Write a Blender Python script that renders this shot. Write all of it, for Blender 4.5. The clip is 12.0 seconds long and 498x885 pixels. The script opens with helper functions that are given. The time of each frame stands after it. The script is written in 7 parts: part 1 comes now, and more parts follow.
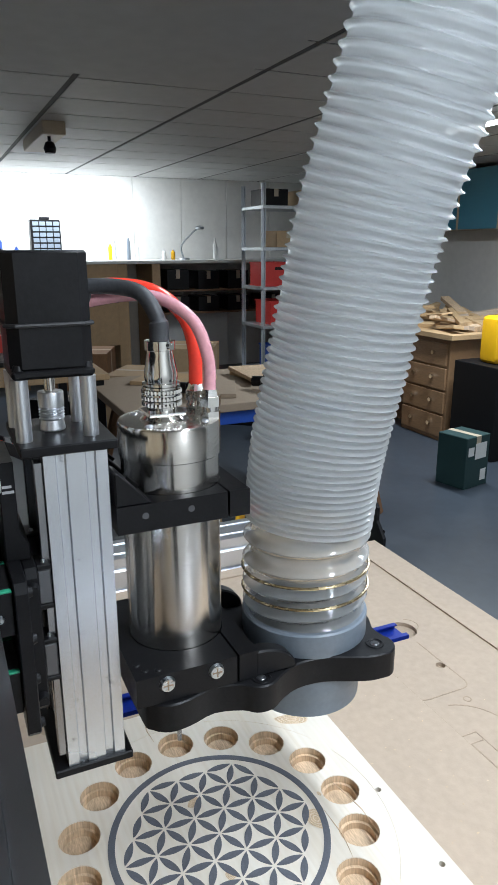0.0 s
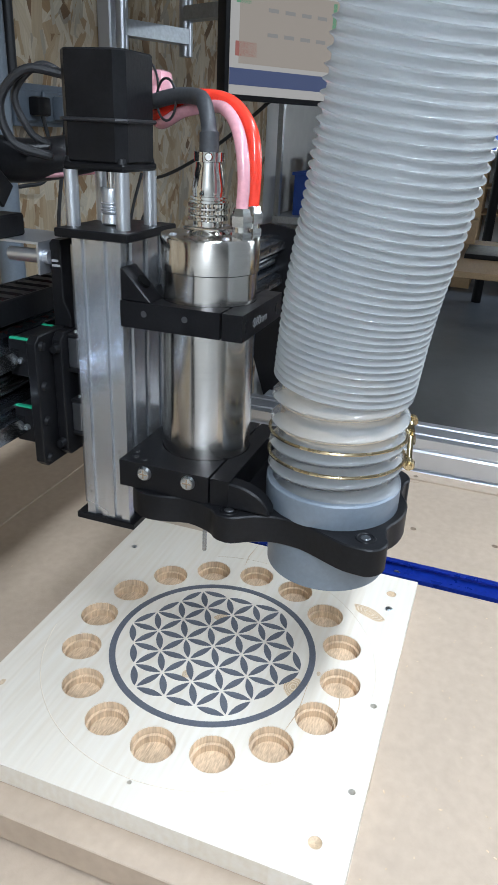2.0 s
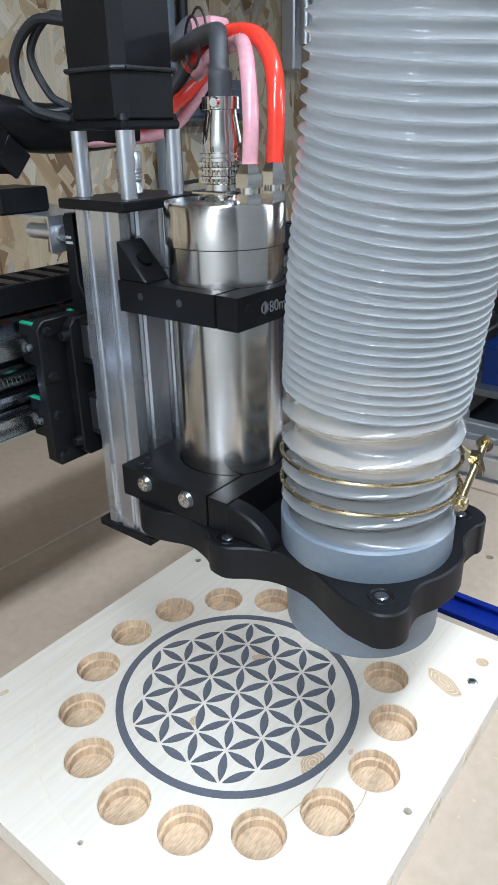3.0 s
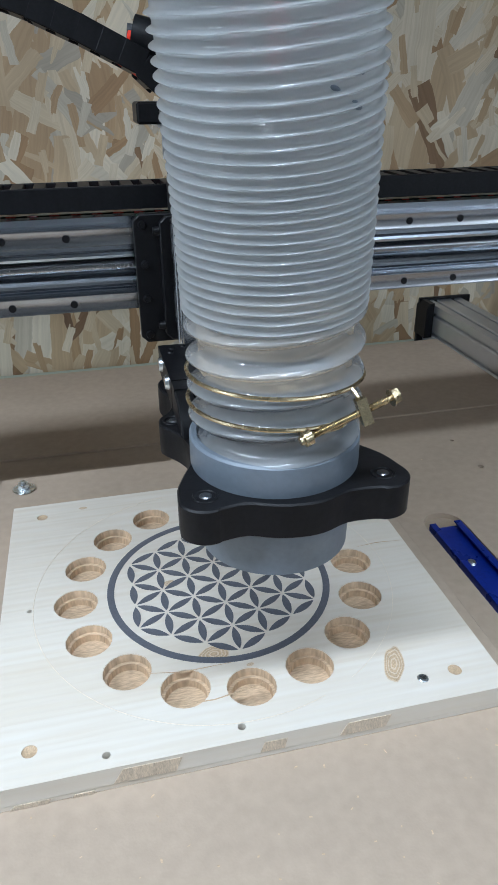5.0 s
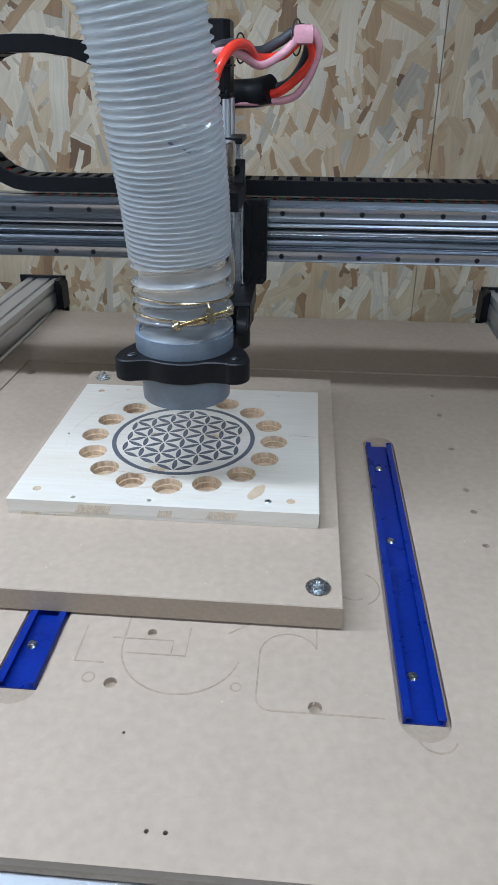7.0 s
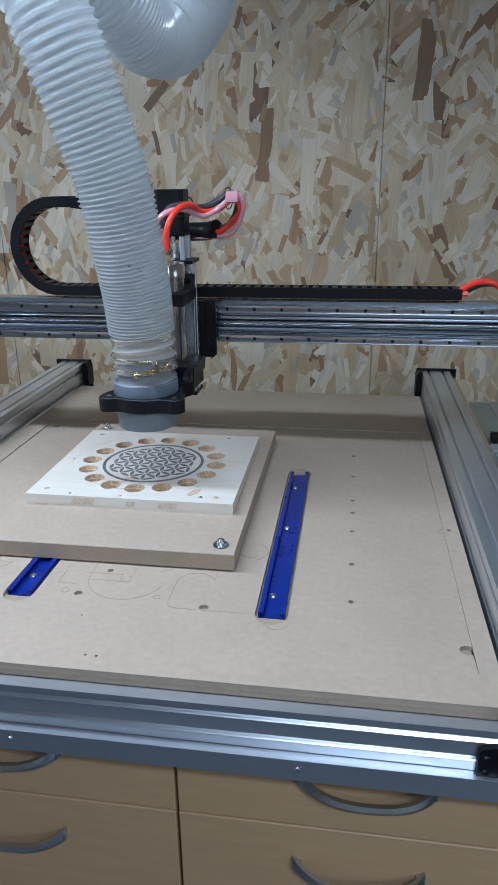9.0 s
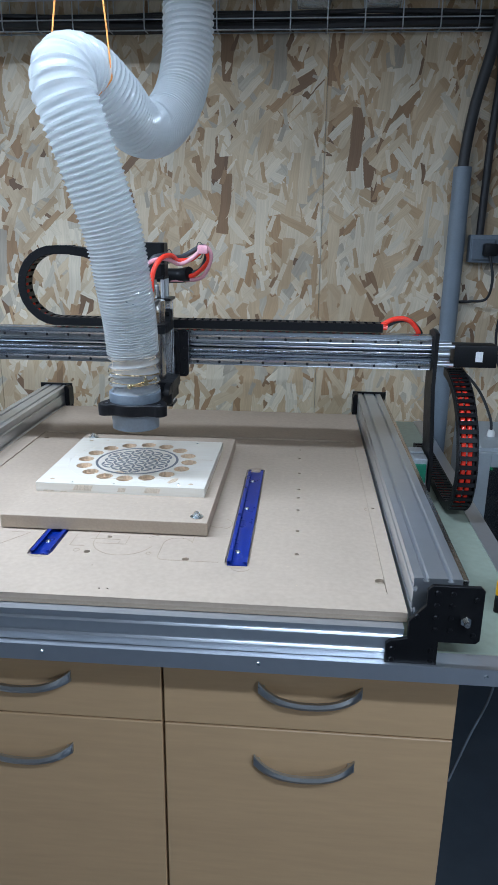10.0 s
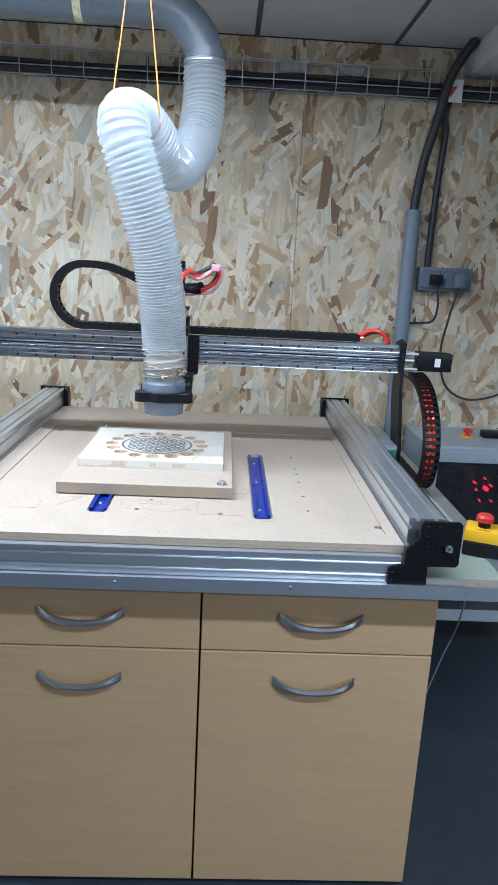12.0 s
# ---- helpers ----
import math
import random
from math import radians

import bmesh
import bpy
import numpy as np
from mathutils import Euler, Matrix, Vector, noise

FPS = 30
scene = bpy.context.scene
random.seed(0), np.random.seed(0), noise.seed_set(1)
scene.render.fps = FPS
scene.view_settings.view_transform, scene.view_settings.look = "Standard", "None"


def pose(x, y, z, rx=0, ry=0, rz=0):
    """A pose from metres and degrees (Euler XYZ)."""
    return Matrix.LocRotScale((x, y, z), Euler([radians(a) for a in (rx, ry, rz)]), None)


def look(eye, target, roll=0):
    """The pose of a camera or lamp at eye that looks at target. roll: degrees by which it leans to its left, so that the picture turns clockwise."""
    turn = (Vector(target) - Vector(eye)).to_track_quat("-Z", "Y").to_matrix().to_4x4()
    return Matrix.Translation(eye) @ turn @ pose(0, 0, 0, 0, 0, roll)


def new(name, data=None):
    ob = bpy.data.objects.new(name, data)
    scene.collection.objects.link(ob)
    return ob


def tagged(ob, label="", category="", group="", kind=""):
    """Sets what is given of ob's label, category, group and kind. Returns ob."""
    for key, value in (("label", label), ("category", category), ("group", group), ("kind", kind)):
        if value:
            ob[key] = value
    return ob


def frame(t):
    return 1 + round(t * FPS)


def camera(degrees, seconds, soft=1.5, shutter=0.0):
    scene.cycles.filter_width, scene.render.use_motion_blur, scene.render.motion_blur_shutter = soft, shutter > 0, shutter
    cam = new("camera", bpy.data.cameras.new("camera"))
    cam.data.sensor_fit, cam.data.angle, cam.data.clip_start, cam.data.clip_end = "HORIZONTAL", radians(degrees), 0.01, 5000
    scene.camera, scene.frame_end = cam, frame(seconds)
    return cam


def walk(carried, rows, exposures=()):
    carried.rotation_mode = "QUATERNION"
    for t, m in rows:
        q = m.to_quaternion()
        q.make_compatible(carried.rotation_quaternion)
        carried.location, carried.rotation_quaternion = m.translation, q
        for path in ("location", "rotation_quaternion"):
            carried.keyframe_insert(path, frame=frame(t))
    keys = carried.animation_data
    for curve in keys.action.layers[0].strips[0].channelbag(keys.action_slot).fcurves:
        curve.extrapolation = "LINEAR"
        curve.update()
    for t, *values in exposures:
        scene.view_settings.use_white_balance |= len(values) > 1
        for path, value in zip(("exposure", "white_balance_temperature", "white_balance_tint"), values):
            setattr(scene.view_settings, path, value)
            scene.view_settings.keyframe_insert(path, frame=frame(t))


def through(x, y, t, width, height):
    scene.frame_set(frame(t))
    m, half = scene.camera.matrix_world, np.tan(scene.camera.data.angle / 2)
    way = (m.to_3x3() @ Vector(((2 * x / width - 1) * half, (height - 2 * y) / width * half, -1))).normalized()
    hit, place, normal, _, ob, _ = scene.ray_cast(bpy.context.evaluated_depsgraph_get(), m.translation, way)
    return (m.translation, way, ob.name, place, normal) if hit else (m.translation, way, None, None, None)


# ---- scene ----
cam = camera(39.7, 12.0)
PATH = [
    (0, (-0.483, 0.189, 0.525), (1.269, -0.606, -0.021), -0.1),
    (0.5, (-0.538, 0.11, 0.491), (1.273, -0.399, -0.188), 1.4),
    (1, (-0.564, 0.016, 0.492), (1.284, -0.104, -0.262), 1.2),
    (1.5, (-0.532, -0.094, 0.485), (1.268, 0.24, -0.321), 4.8),
    (2, (-0.505, -0.202, 0.473), (1.216, 0.392, -0.355), 2.7),
    (2.5, (-0.429, -0.247, 0.448), (1.168, 0.61, -0.399), 0.0),
    (3, (-0.342, -0.287, 0.436), (1.088, 0.84, -0.391), -1.1),
    (3.2, (-0.315, -0.31, 0.434), (1.043, 0.895, -0.404), -1.4),
    (4.8, (-0.111, -0.495, 0.408), (0.384, 1.203, -0.526), -0.3),
    (5, (-0.088, -0.505, 0.409), (0.317, 1.226, -0.507), -0.6),
    (5.5, (-0.044, -0.553, 0.415), (0.229, 1.171, -0.561), 1.8),
    (6, (0.047, -0.66, 0.436), (0.075, 1.076, -0.557), 1.7),
    (6.5, (0.13, -0.781, 0.445), (0.032, 0.948, -0.555), -0.2),
    (7, (0.164, -0.869, 0.472), (0.024, 0.882, -0.484), 0.3),
    (7.2, (0.181, -0.885, 0.483), (0.016, 0.88, -0.444), -1.2),
    (8.8, (0.441, -1.188, 0.537), (0.001, 0.639, -0.149), -0.2),
    (9, (0.389, -1.264, 0.525), (0.108, 0.59, -0.169), -0.6),
    (9.5, (0.362, -1.473, 0.536), (0.248, 0.413, -0.121), -0.7),
    (10, (0.402, -1.61, 0.556), (0.257, 0.295, -0.034), 0.7),
    (10.5, (0.476, -1.749, 0.562), (0.295, 0.16, -0.009), 1.1),
    (11, (0.429, -1.847, 0.542), (0.411, 0.075, -0.009), 0.3),
    (11.5, (0.292, -1.971, 0.543), (0.382, -0.038, 0.034), 0.8),
    (12, (0.188, -1.959, 0.522), (0.267, -0.024, 0.023), 2.9),
]
walk(cam, [(t, look(eye, target, roll)) for t, eye, target, roll in PATH], [(0, -0.28, 6700, 12), (0.5, -0.44, 6700, 12), (1, -0.54, 6650, 12), (1.5, -0.34, 6500, 12), (2, -0.18, 6450, 12), (3, -0.1, 6350, 12), (5, -0.6, 6200, 11), (6.5, -0.6, 6000, 11), (7, -0.58, 5950, 12), (9, -0.62, 5750, 11), (9.5, -0.58, 5800, 11), (10.5, -0.06, 5780, 11), (11, -0.08, 5780, 11), (11.5, 0.12, 5780, 11), (12, 0.18, 5800, 11)])

# ---------------------------------------------------------------- light
FLOOR_Z, CEIL_Z, WALL_Y = -1.06, 1.36, 0.96
ROOM_X0, ROOM_X1, ROOM_Y0 = -2.3, 8.4, -5.6
world = bpy.data.worlds.new("world")
scene.world = world
world.use_nodes = True
world.node_tree.nodes["Background"].inputs[0].default_value = (0.55, 0.62, 0.75, 1)
world.node_tree.nodes["Background"].inputs[1].default_value = 0.02


def area_lamp(name, eye, target, size_x, size_y, power, colour=(1, 0.98, 0.95)):
    data = bpy.data.lights.new(name, "AREA")
    data.shape, data.size, data.size_y, data.energy, data.color = "RECTANGLE", size_x, size_y, power, colour
    ob = new(name, data)
    ob.matrix_world = look(eye, target)
    return ob


# fluorescent battens of the workshop: over the machine, over the aisle, over the far bench; the left one is added
area_lamp("batten_or_fill_light", (-0.15, -0.48, CEIL_Z - 0.075), (-0.15, -0.48, 0), 1.2, 0.10, 29, (0.74, 0.87, 1.0))
# added lamp, out of view: brightens the Z beam and spindle from the left
area_lamp("batten_or_fill_light", (-1.45, -0.48, CEIL_Z - 0.075), (-1.45, -0.48, 0), 1.2, 0.10, 48, (0.76, 0.88, 1.0))
area_lamp("batten_or_fill_light", (0.9, -1.9, CEIL_Z - 0.075), (0.9, -1.9, 0), 1.2, 0.10, 36, (0.74, 0.87, 1.0))
area_lamp("batten_or_fill_light", (3.2, -3.3, CEIL_Z - 0.075), (3.2, -3.3, 0), 1.2, 0.10, 105, (0.78, 0.90, 1.0))
area_lamp("batten_or_fill_light", (7.75, -1.1, CEIL_Z - 0.16), (8.3, -1.1, 0.2), 2.0, 0.14, 70, (0.80, 0.91, 1.0))


# ---------------------------------------------------------------- materials
def material(name, base=(0.5, 0.5, 0.5), rough=0.5, metal=0.0, var=0.12, scale=20.0, bump=0.0, bump_scale=60.0, stretch=(1, 1, 1), dark=None, spec=0.5,
             transmission=0.0, coat=0.0, rough_var=0.1, aniso=0.0):
    """Principled surface with two scales of colour variation, uneven gloss and fine relief."""
    m = bpy.data.materials.new(name)
    m.use_nodes = True
    nt = m.node_tree
    p = nt.nodes["Principled BSDF"]
    tc = nt.nodes.new("ShaderNodeTexCoord")
    mp = nt.nodes.new("ShaderNodeMapping")
    mp.inputs["Scale"].default_value = stretch
    nt.links.new(tc.outputs["Object"], mp.inputs[0])
    n1, n2 = nt.nodes.new("ShaderNodeTexNoise"), nt.nodes.new("ShaderNodeTexNoise")
    n1.inputs["Scale"].default_value, n1.inputs["Detail"].default_value = scale, 6
    n2.inputs["Scale"].default_value, n2.inputs["Detail"].default_value = scale * 7.3, 4
    nt.links.new(mp.outputs[0], n1.inputs[0])
    nt.links.new(mp.outputs[0], n2.inputs[0])
    add = nt.nodes.new("ShaderNodeMath")
    add.operation = "MULTIPLY_ADD"
    add.inputs[1].default_value = 0.6
    nt.links.new(n2.outputs[0], add.inputs[0])
    half = nt.nodes.new("ShaderNodeMath")
    half.operation = "MULTIPLY"
    half.inputs[1].default_value = 0.4
    nt.links.new(n1.outputs[0], half.inputs[0])
    nt.links.new(half.outputs[0], add.inputs[2])
    ramp = nt.nodes.new("ShaderNodeValToRGB")
    lo = dark or [c * (1 - var) for c in base]
    hi = [min(1, c * (1 + var)) for c in base]
    ramp.color_ramp.elements[0].position, ramp.color_ramp.elements[0].color = 0.33, (*lo, 1)
    ramp.color_ramp.elements[1].position, ramp.color_ramp.elements[1].color = 0.67, (*hi, 1)
    nt.links.new(add.outputs[0], ramp.inputs[0])
    nt.links.new(ramp.outputs[0], p.inputs["Base Color"])
    rr = nt.nodes.new("ShaderNodeMapRange")
    rr.inputs["To Min"].default_value, rr.inputs["To Max"].default_value = max(0.02, rough - rough_var), min(1, rough + rough_var)
    nt.links.new(n1.outputs[0], rr.inputs[0])
    nt.links.new(rr.outputs[0], p.inputs["Roughness"])
    p.inputs["Metallic"].default_value = metal
    p.inputs["Specular IOR Level"].default_value = spec
    p.inputs["Transmission Weight"].default_value = transmission
    p.inputs["Coat Weight"].default_value = coat
    p.inputs["Anisotropic"].default_value = aniso
    if bump:
        n3 = nt.nodes.new("ShaderNodeTexNoise")
        n3.inputs["Scale"].default_value, n3.inputs["Detail"].default_value = bump_scale, 4
        nt.links.new(mp.outputs[0], n3.inputs[0])
        b = nt.nodes.new("ShaderNodeBump")
        b.inputs["Strength"].default_value, b.inputs["Distance"].default_value = bump, 0.002
        nt.links.new(n3.outputs[0], b.inputs["Height"])
        nt.links.new(b.outputs[0], p.inputs["Normal"])
    return m


def glow(name, colour, strength):
    m = bpy.data.materials.new(name)
    m.use_nodes = True
    p = m.node_tree.nodes["Principled BSDF"]
    p.inputs["Base Color"].default_value = (0.02, 0.02, 0.02, 1)
    p.inputs["Emission Color"].default_value = (*colour, 1)
    p.inputs["Emission Strength"].default_value = strength
    return m


def strand_board():
    """Oriented strand board: long flakes at many angles, in tans and browns, with dark gaps."""
    m = bpy.data.materials.new("strand_board")
    m.use_nodes = True
    nt = m.node_tree
    p = nt.nodes["Principled BSDF"]
    tc = nt.nodes.new("ShaderNodeTexCoord")
    warp = nt.nodes.new("ShaderNodeTexNoise")
    warp.inputs["Scale"].default_value, warp.inputs["Detail"].default_value = 9, 4
    nt.links.new(tc.outputs["Object"], warp.inputs[0])
    wadd = nt.nodes.new("ShaderNodeVectorMath")
    wadd.operation = "MULTIPLY_ADD"
    wadd.inputs[1].default_value = (0.022, 0.022, 0.022)
    nt.links.new(warp.outputs["Color"], wadd.inputs[0])
    nt.links.new(tc.outputs["Object"], wadd.inputs[2])
    # ragged flake edges
    fray = nt.nodes.new("ShaderNodeTexNoise")
    fray.inputs["Scale"].default_value, fray.inputs["Detail"].default_value = 90, 5
    nt.links.new(tc.outputs["Object"], fray.inputs[0])
    fadd = nt.nodes.new("ShaderNodeVectorMath")
    fadd.operation = "MULTIPLY_ADD"
    fadd.inputs[1].default_value = (0.0045, 0.0045, 0.0045)
    nt.links.new(fray.outputs["Color"], fadd.inputs[0])
    nt.links.new(wadd.outputs[0], fadd.inputs[2])
    colour, height = None, None
    for i, (angle, su, sv) in enumerate(((80, 6.5, 26), (112, 6, 24), (28, 8, 30), (152, 9, 36), (95, 5.5, 25), (62, 6.5, 24), (128, 9, 42), (45, 11, 46), (86, 5.5, 27), (100, 16, 80), (70, 20, 70))):
        mp = nt.nodes.new("ShaderNodeMapping")
        mp.vector_type = "TEXTURE"
        mp.inputs["Rotation"].default_value = (0, radians(-angle), 0)
        mp.inputs["Location"].default_value = (0.37 * i, 0, 0.21 * i)
        mp.inputs["Scale"].default_value = (1.35 / su, 10, 1.35 / sv)
        nt.links.new(fadd.outputs[0], mp.inputs[0])
        vo = nt.nodes.new("ShaderNodeTexVoronoi")
        vo.feature, vo.distance = "F1", "CHEBYCHEV"
        vo.inputs["Scale"].default_value = 1.0
        nt.links.new(mp.outputs[0], vo.inputs[0])
        sep = nt.nodes.new("ShaderNodeSeparateColor")
        nt.links.new(vo.outputs["Color"], sep.inputs[0])
        ramp = nt.nodes.new("ShaderNodeValToRGB")
        stops = ((0.0, (0.17, 0.095, 0.05)), (0.06, (0.36, 0.215, 0.105)), (0.2, (0.49, 0.345, 0.20)), (0.5, (0.585, 0.46, 0.305)), (0.82, (0.71, 0.62, 0.475)), (1.0, (0.38, 0.325, 0.25)))
        while len(ramp.color_ramp.elements) < len(stops):
            ramp.color_ramp.elements.new(0.5)
        for e, (pos, c) in zip(ramp.color_ramp.elements, stops):
            e.position, e.color = pos, (*c, 1)
        nt.links.new(sep.outputs[0], ramp.inputs[0])
        # streaks along the flake
        st = nt.nodes.new("ShaderNodeTexNoise")
        st.inputs["Scale"].default_value, st.inputs["Detail"].default_value = 2.2, 3
        ms = nt.nodes.new("ShaderNodeMapping")
        ms.inputs["Scale"].default_value = (0.6, 1, 5)
        nt.links.new(mp.outputs[0], ms.inputs[0])
        nt.links.new(ms.outputs[0], st.inputs[0])
        mul = nt.nodes.new("ShaderNodeMix")
        mul.data_type, mul.blend_type = "RGBA", "MULTIPLY"
        mul.inputs[0].default_value = 0.5
        nt.links.new(ramp.outputs[0], mul.inputs[6])
        sr = nt.nodes.new("ShaderNodeMapRange")
        sr.inputs["From Min"].default_value, sr.inputs["From Max"].default_value, sr.inputs["To Min"].default_value = 0.3, 0.7, 0.62
        nt.links.new(st.outputs[0], sr.inputs[0])
        nt.links.new(sr.outputs[0], mul.inputs[7])
        # the part of the flakes of this layer that lie on top
        on = nt.nodes.new("ShaderNodeMath")
        on.operation = "GREATER_THAN"
        on.inputs[1].default_value = 0.0 if i == 0 else (0.66 if i < 9 else 0.86)
        nt.links.new(sep.outputs[1], on.inputs[0])
        edge = nt.nodes.new("ShaderNodeMath")
        edge.operation = "LESS_THAN"
        edge.inputs[1].default_value = 2.0 if i == 0 else 0.42
        nt.links.new(vo.outputs["Distance"], edge.inputs[0])
        both = nt.nodes.new("ShaderNodeMath")
        both.operation = "MULTIPLY"
        nt.links.new(on.outputs[0], both.inputs[0])
        nt.links.new(edge.outputs[0], both.inputs[1])
        if colour is None:
            colour, height = mul.outputs[2], sep.outputs[2]
        else:
            mx = nt.nodes.new("ShaderNodeMix")
            mx.data_type = "RGBA"
            nt.links.new(both.outputs[0], mx.inputs[0])
            nt.links.new(colour, mx.inputs[6])
            nt.links.new(mul.outputs[2], mx.inputs[7])
            mh = nt.nodes.new("ShaderNodeMix")
            nt.links.new(both.outputs[0], mh.inputs[0])
            nt.links.new(height, mh.inputs[2])
            nt.links.new(sep.outputs[2], mh.inputs[3])
            colour, height = mx.outputs[2], mh.outputs[0]
    blot = nt.nodes.new("ShaderNodeTexNoise")
    blot.inputs["Scale"].default_value, blot.inputs["Detail"].default_value = 4.5, 6
    nt.links.new(tc.outputs["Object"], blot.inputs[0])
    br_ = nt.nodes.new("ShaderNodeMapRange")
    br_.inputs["From Min"].default_value, br_.inputs["From Max"].default_value, br_.inputs["To Min"].default_value = 0.3, 0.62, 0.76
    nt.links.new(blot.outputs[0], br_.inputs[0])
    tone = nt.nodes.new("ShaderNodeMix")
    tone.data_type, tone.blend_type = "RGBA", "MULTIPLY"
    tone.inputs[0].default_value = 1.0
    nt.links.new(colour, tone.inputs[6])
    nt.links.new(br_.outputs[0], tone.inputs[7])
    nt.links.new(tone.outputs[2], p.inputs["Base Color"])
    b = nt.nodes.new("ShaderNodeBump")
    b.inputs["Strength"].default_value, b.inputs["Distance"].default_value = 0.35, 0.0015
    nt.links.new(height, b.inputs["Height"])
    nt.links.new(b.outputs[0], p.inputs["Normal"])
    p.inputs["Roughness"].default_value = 0.62
    return m


def pine():
    """Pale laminated pine: staves with their own tone, long wavy grain, faint knots."""
    m = bpy.data.materials.new("pine")
    m.use_nodes = True
    nt = m.node_tree
    p = nt.nodes["Principled BSDF"]
    tc = nt.nodes.new("ShaderNodeTexCoord")
    mp = nt.nodes.new("ShaderNodeMapping")
    mp.inputs["Scale"].default_value = (1.2, 16, 16)
    nt.links.new(tc.outputs["Object"], mp.inputs[0])
    wv = nt.nodes.new("ShaderNodeTexWave")
    wv.bands_direction = "Y"
    wv.inputs["Scale"].default_value, wv.inputs["Distortion"].default_value = 2.6, 6
    wv.inputs["Detail"].default_value, wv.inputs["Detail Scale"].default_value = 3, 1.4
    nt.links.new(mp.outputs[0], wv.inputs[0])
    nz = nt.nodes.new("ShaderNodeTexNoise")
    nz.inputs["Scale"].default_value, nz.inputs["Detail"].default_value = 9, 5
    nt.links.new(mp.outputs[0], nz.inputs[0])
    stave = nt.nodes.new("ShaderNodeSeparateXYZ")
    nt.links.new(tc.outputs["Object"], stave.inputs[0])
    fl = nt.nodes.new("ShaderNodeMath")
    fl.operation = "SNAP"
    fl.inputs[1].default_value = 0.062
    nt.links.new(stave.outputs[1], fl.inputs[0])
    wn = nt.nodes.new("ShaderNodeTexWhiteNoise")
    wn.noise_dimensions = "1D"
    nt.links.new(fl.outputs[0], wn.inputs["W"])
    mix = nt.nodes.new("ShaderNodeMath")
    mix.operation = "MULTIPLY_ADD"
    mix.inputs[1].default_value = 0.11
    nt.links.new(wv.outputs["Fac"], mix.inputs[0])
    nt.links.new(nz.outputs[0], mix.inputs[2])
    mix2 = nt.nodes.new("ShaderNodeMath")
    mix2.operation = "MULTIPLY_ADD"
    mix2.inputs[1].default_value = 0.25
    nt.links.new(wn.outputs[0], mix2.inputs[0])
    nt.links.new(mix.outputs[0], mix2.inputs[2])
    ramp = nt.nodes.new("ShaderNodeValToRGB")
    ramp.color_ramp.elements[0].position, ramp.color_ramp.elements[0].color = 0.25, (0.69, 0.645, 0.575, 1)
    ramp.color_ramp.elements[1].position, ramp.color_ramp.elements[1].color = 1.05, (0.625, 0.545, 0.44, 1)
    nt.links.new(mix2.outputs[0], ramp.inputs[0])
    nt.links.new(ramp.outputs[0], p.inputs["Base Color"])
    p.inputs["Roughness"].default_value = 0.55
    b = nt.nodes.new("ShaderNodeBump")
    b.inputs["Strength"].default_value, b.inputs["Distance"].default_value = 0.1, 0.001
    nt.links.new(wv.outputs["Fac"], b.inputs["Height"])
    nt.links.new(b.outputs[0], p.inputs["Normal"])
    return m


def soft_pvc(name, base, rough, through, clear):
    """Thin plastic wall: glossy skin, light shining through it, a share of what is behind."""
    m = material(name, base, rough, var=0.05, scale=20, coat=1.0, rough_var=0.05)
    nt = m.node_tree
    p, out = nt.nodes["Principled BSDF"], nt.nodes["Material Output"]
    p.inputs["Coat Roughness"].default_value = 0.08
    tl, tp = nt.nodes.new("ShaderNodeBsdfTranslucent"), nt.nodes.new("ShaderNodeBsdfTransparent")
    tl.inputs[0].default_value = (0.82, 0.85, 0.86, 1)
    a, b = nt.nodes.new("ShaderNodeMixShader"), nt.nodes.new("ShaderNodeMixShader")
    a.inputs[0].default_value, b.inputs[0].default_value = through, clear
    nt.links.new(p.outputs[0], a.inputs[1])
    nt.links.new(tl.outputs[0], a.inputs[2])
    nt.links.new(a.outputs[0], b.inputs[1])
    nt.links.new(tp.outputs[0], b.inputs[2])
    nt.links.new(b.outputs[0], out.inputs[0])
    return m


OSB = strand_board()
PINE = pine()
PINE_END = material("pine_cut", (0.52, 0.375, 0.245), 0.7, var=0.35, scale=60, stretch=(0.35, 1.6, 0.15), bump=0.2)
SCRIBE = material("scribed_pine", (0.73, 0.63, 0.50), 0.7, var=0.15, scale=60)
KNOT = material("knot", (0.50, 0.36, 0.23), 0.5, var=0.3, scale=120)
RESIN = material("grey_resin", (0.105, 0.11, 0.128), 0.35, var=0.15, scale=80)
MDF = material("mdf", (0.405, 0.314, 0.235), 0.75, var=0.075, scale=13, bump=0.08, bump_scale=500)
MDF_EDGE = material("mdf_edge", (0.34, 0.262, 0.19), 0.9, var=0.1, scale=30, bump=0.2, bump_scale=300)
GROOVE = material("scored_line", (0.33, 0.25, 0.18), 0.9, var=0.2)
ALU = material("anodised_aluminium", (0.66, 0.685, 0.72), 0.33, 0.9, var=0.03, scale=6, rough_var=0.04)
ALU_DULL = material("dull_aluminium", (0.56, 0.58, 0.62), 0.33, 0.85, var=0.03, scale=6, rough_var=0.03)
# same metal as ALU, darkened to paint in the gantry's dim reflections
SHADED_ALU = material("shaded_bluish_aluminium", (0.46, 0.50, 0.56), 0.22, 1.0, var=0.02, scale=6, rough_var=0.02)
RAIL = material("ground_rail_steel", (0.36, 0.365, 0.38), 0.26, 1.0, var=0.02, scale=6, rough_var=0.03)
STEEL = material("brushed_steel", (0.72, 0.69, 0.65), 0.17, 1.0, var=0.05, scale=40, stretch=(0.05, 0.05, 3), rough_var=0.04, aniso=0.75)
STEEL.node_tree.nodes["Principled BSDF"].inputs["Anisotropic Rotation"].default_value = 0.25
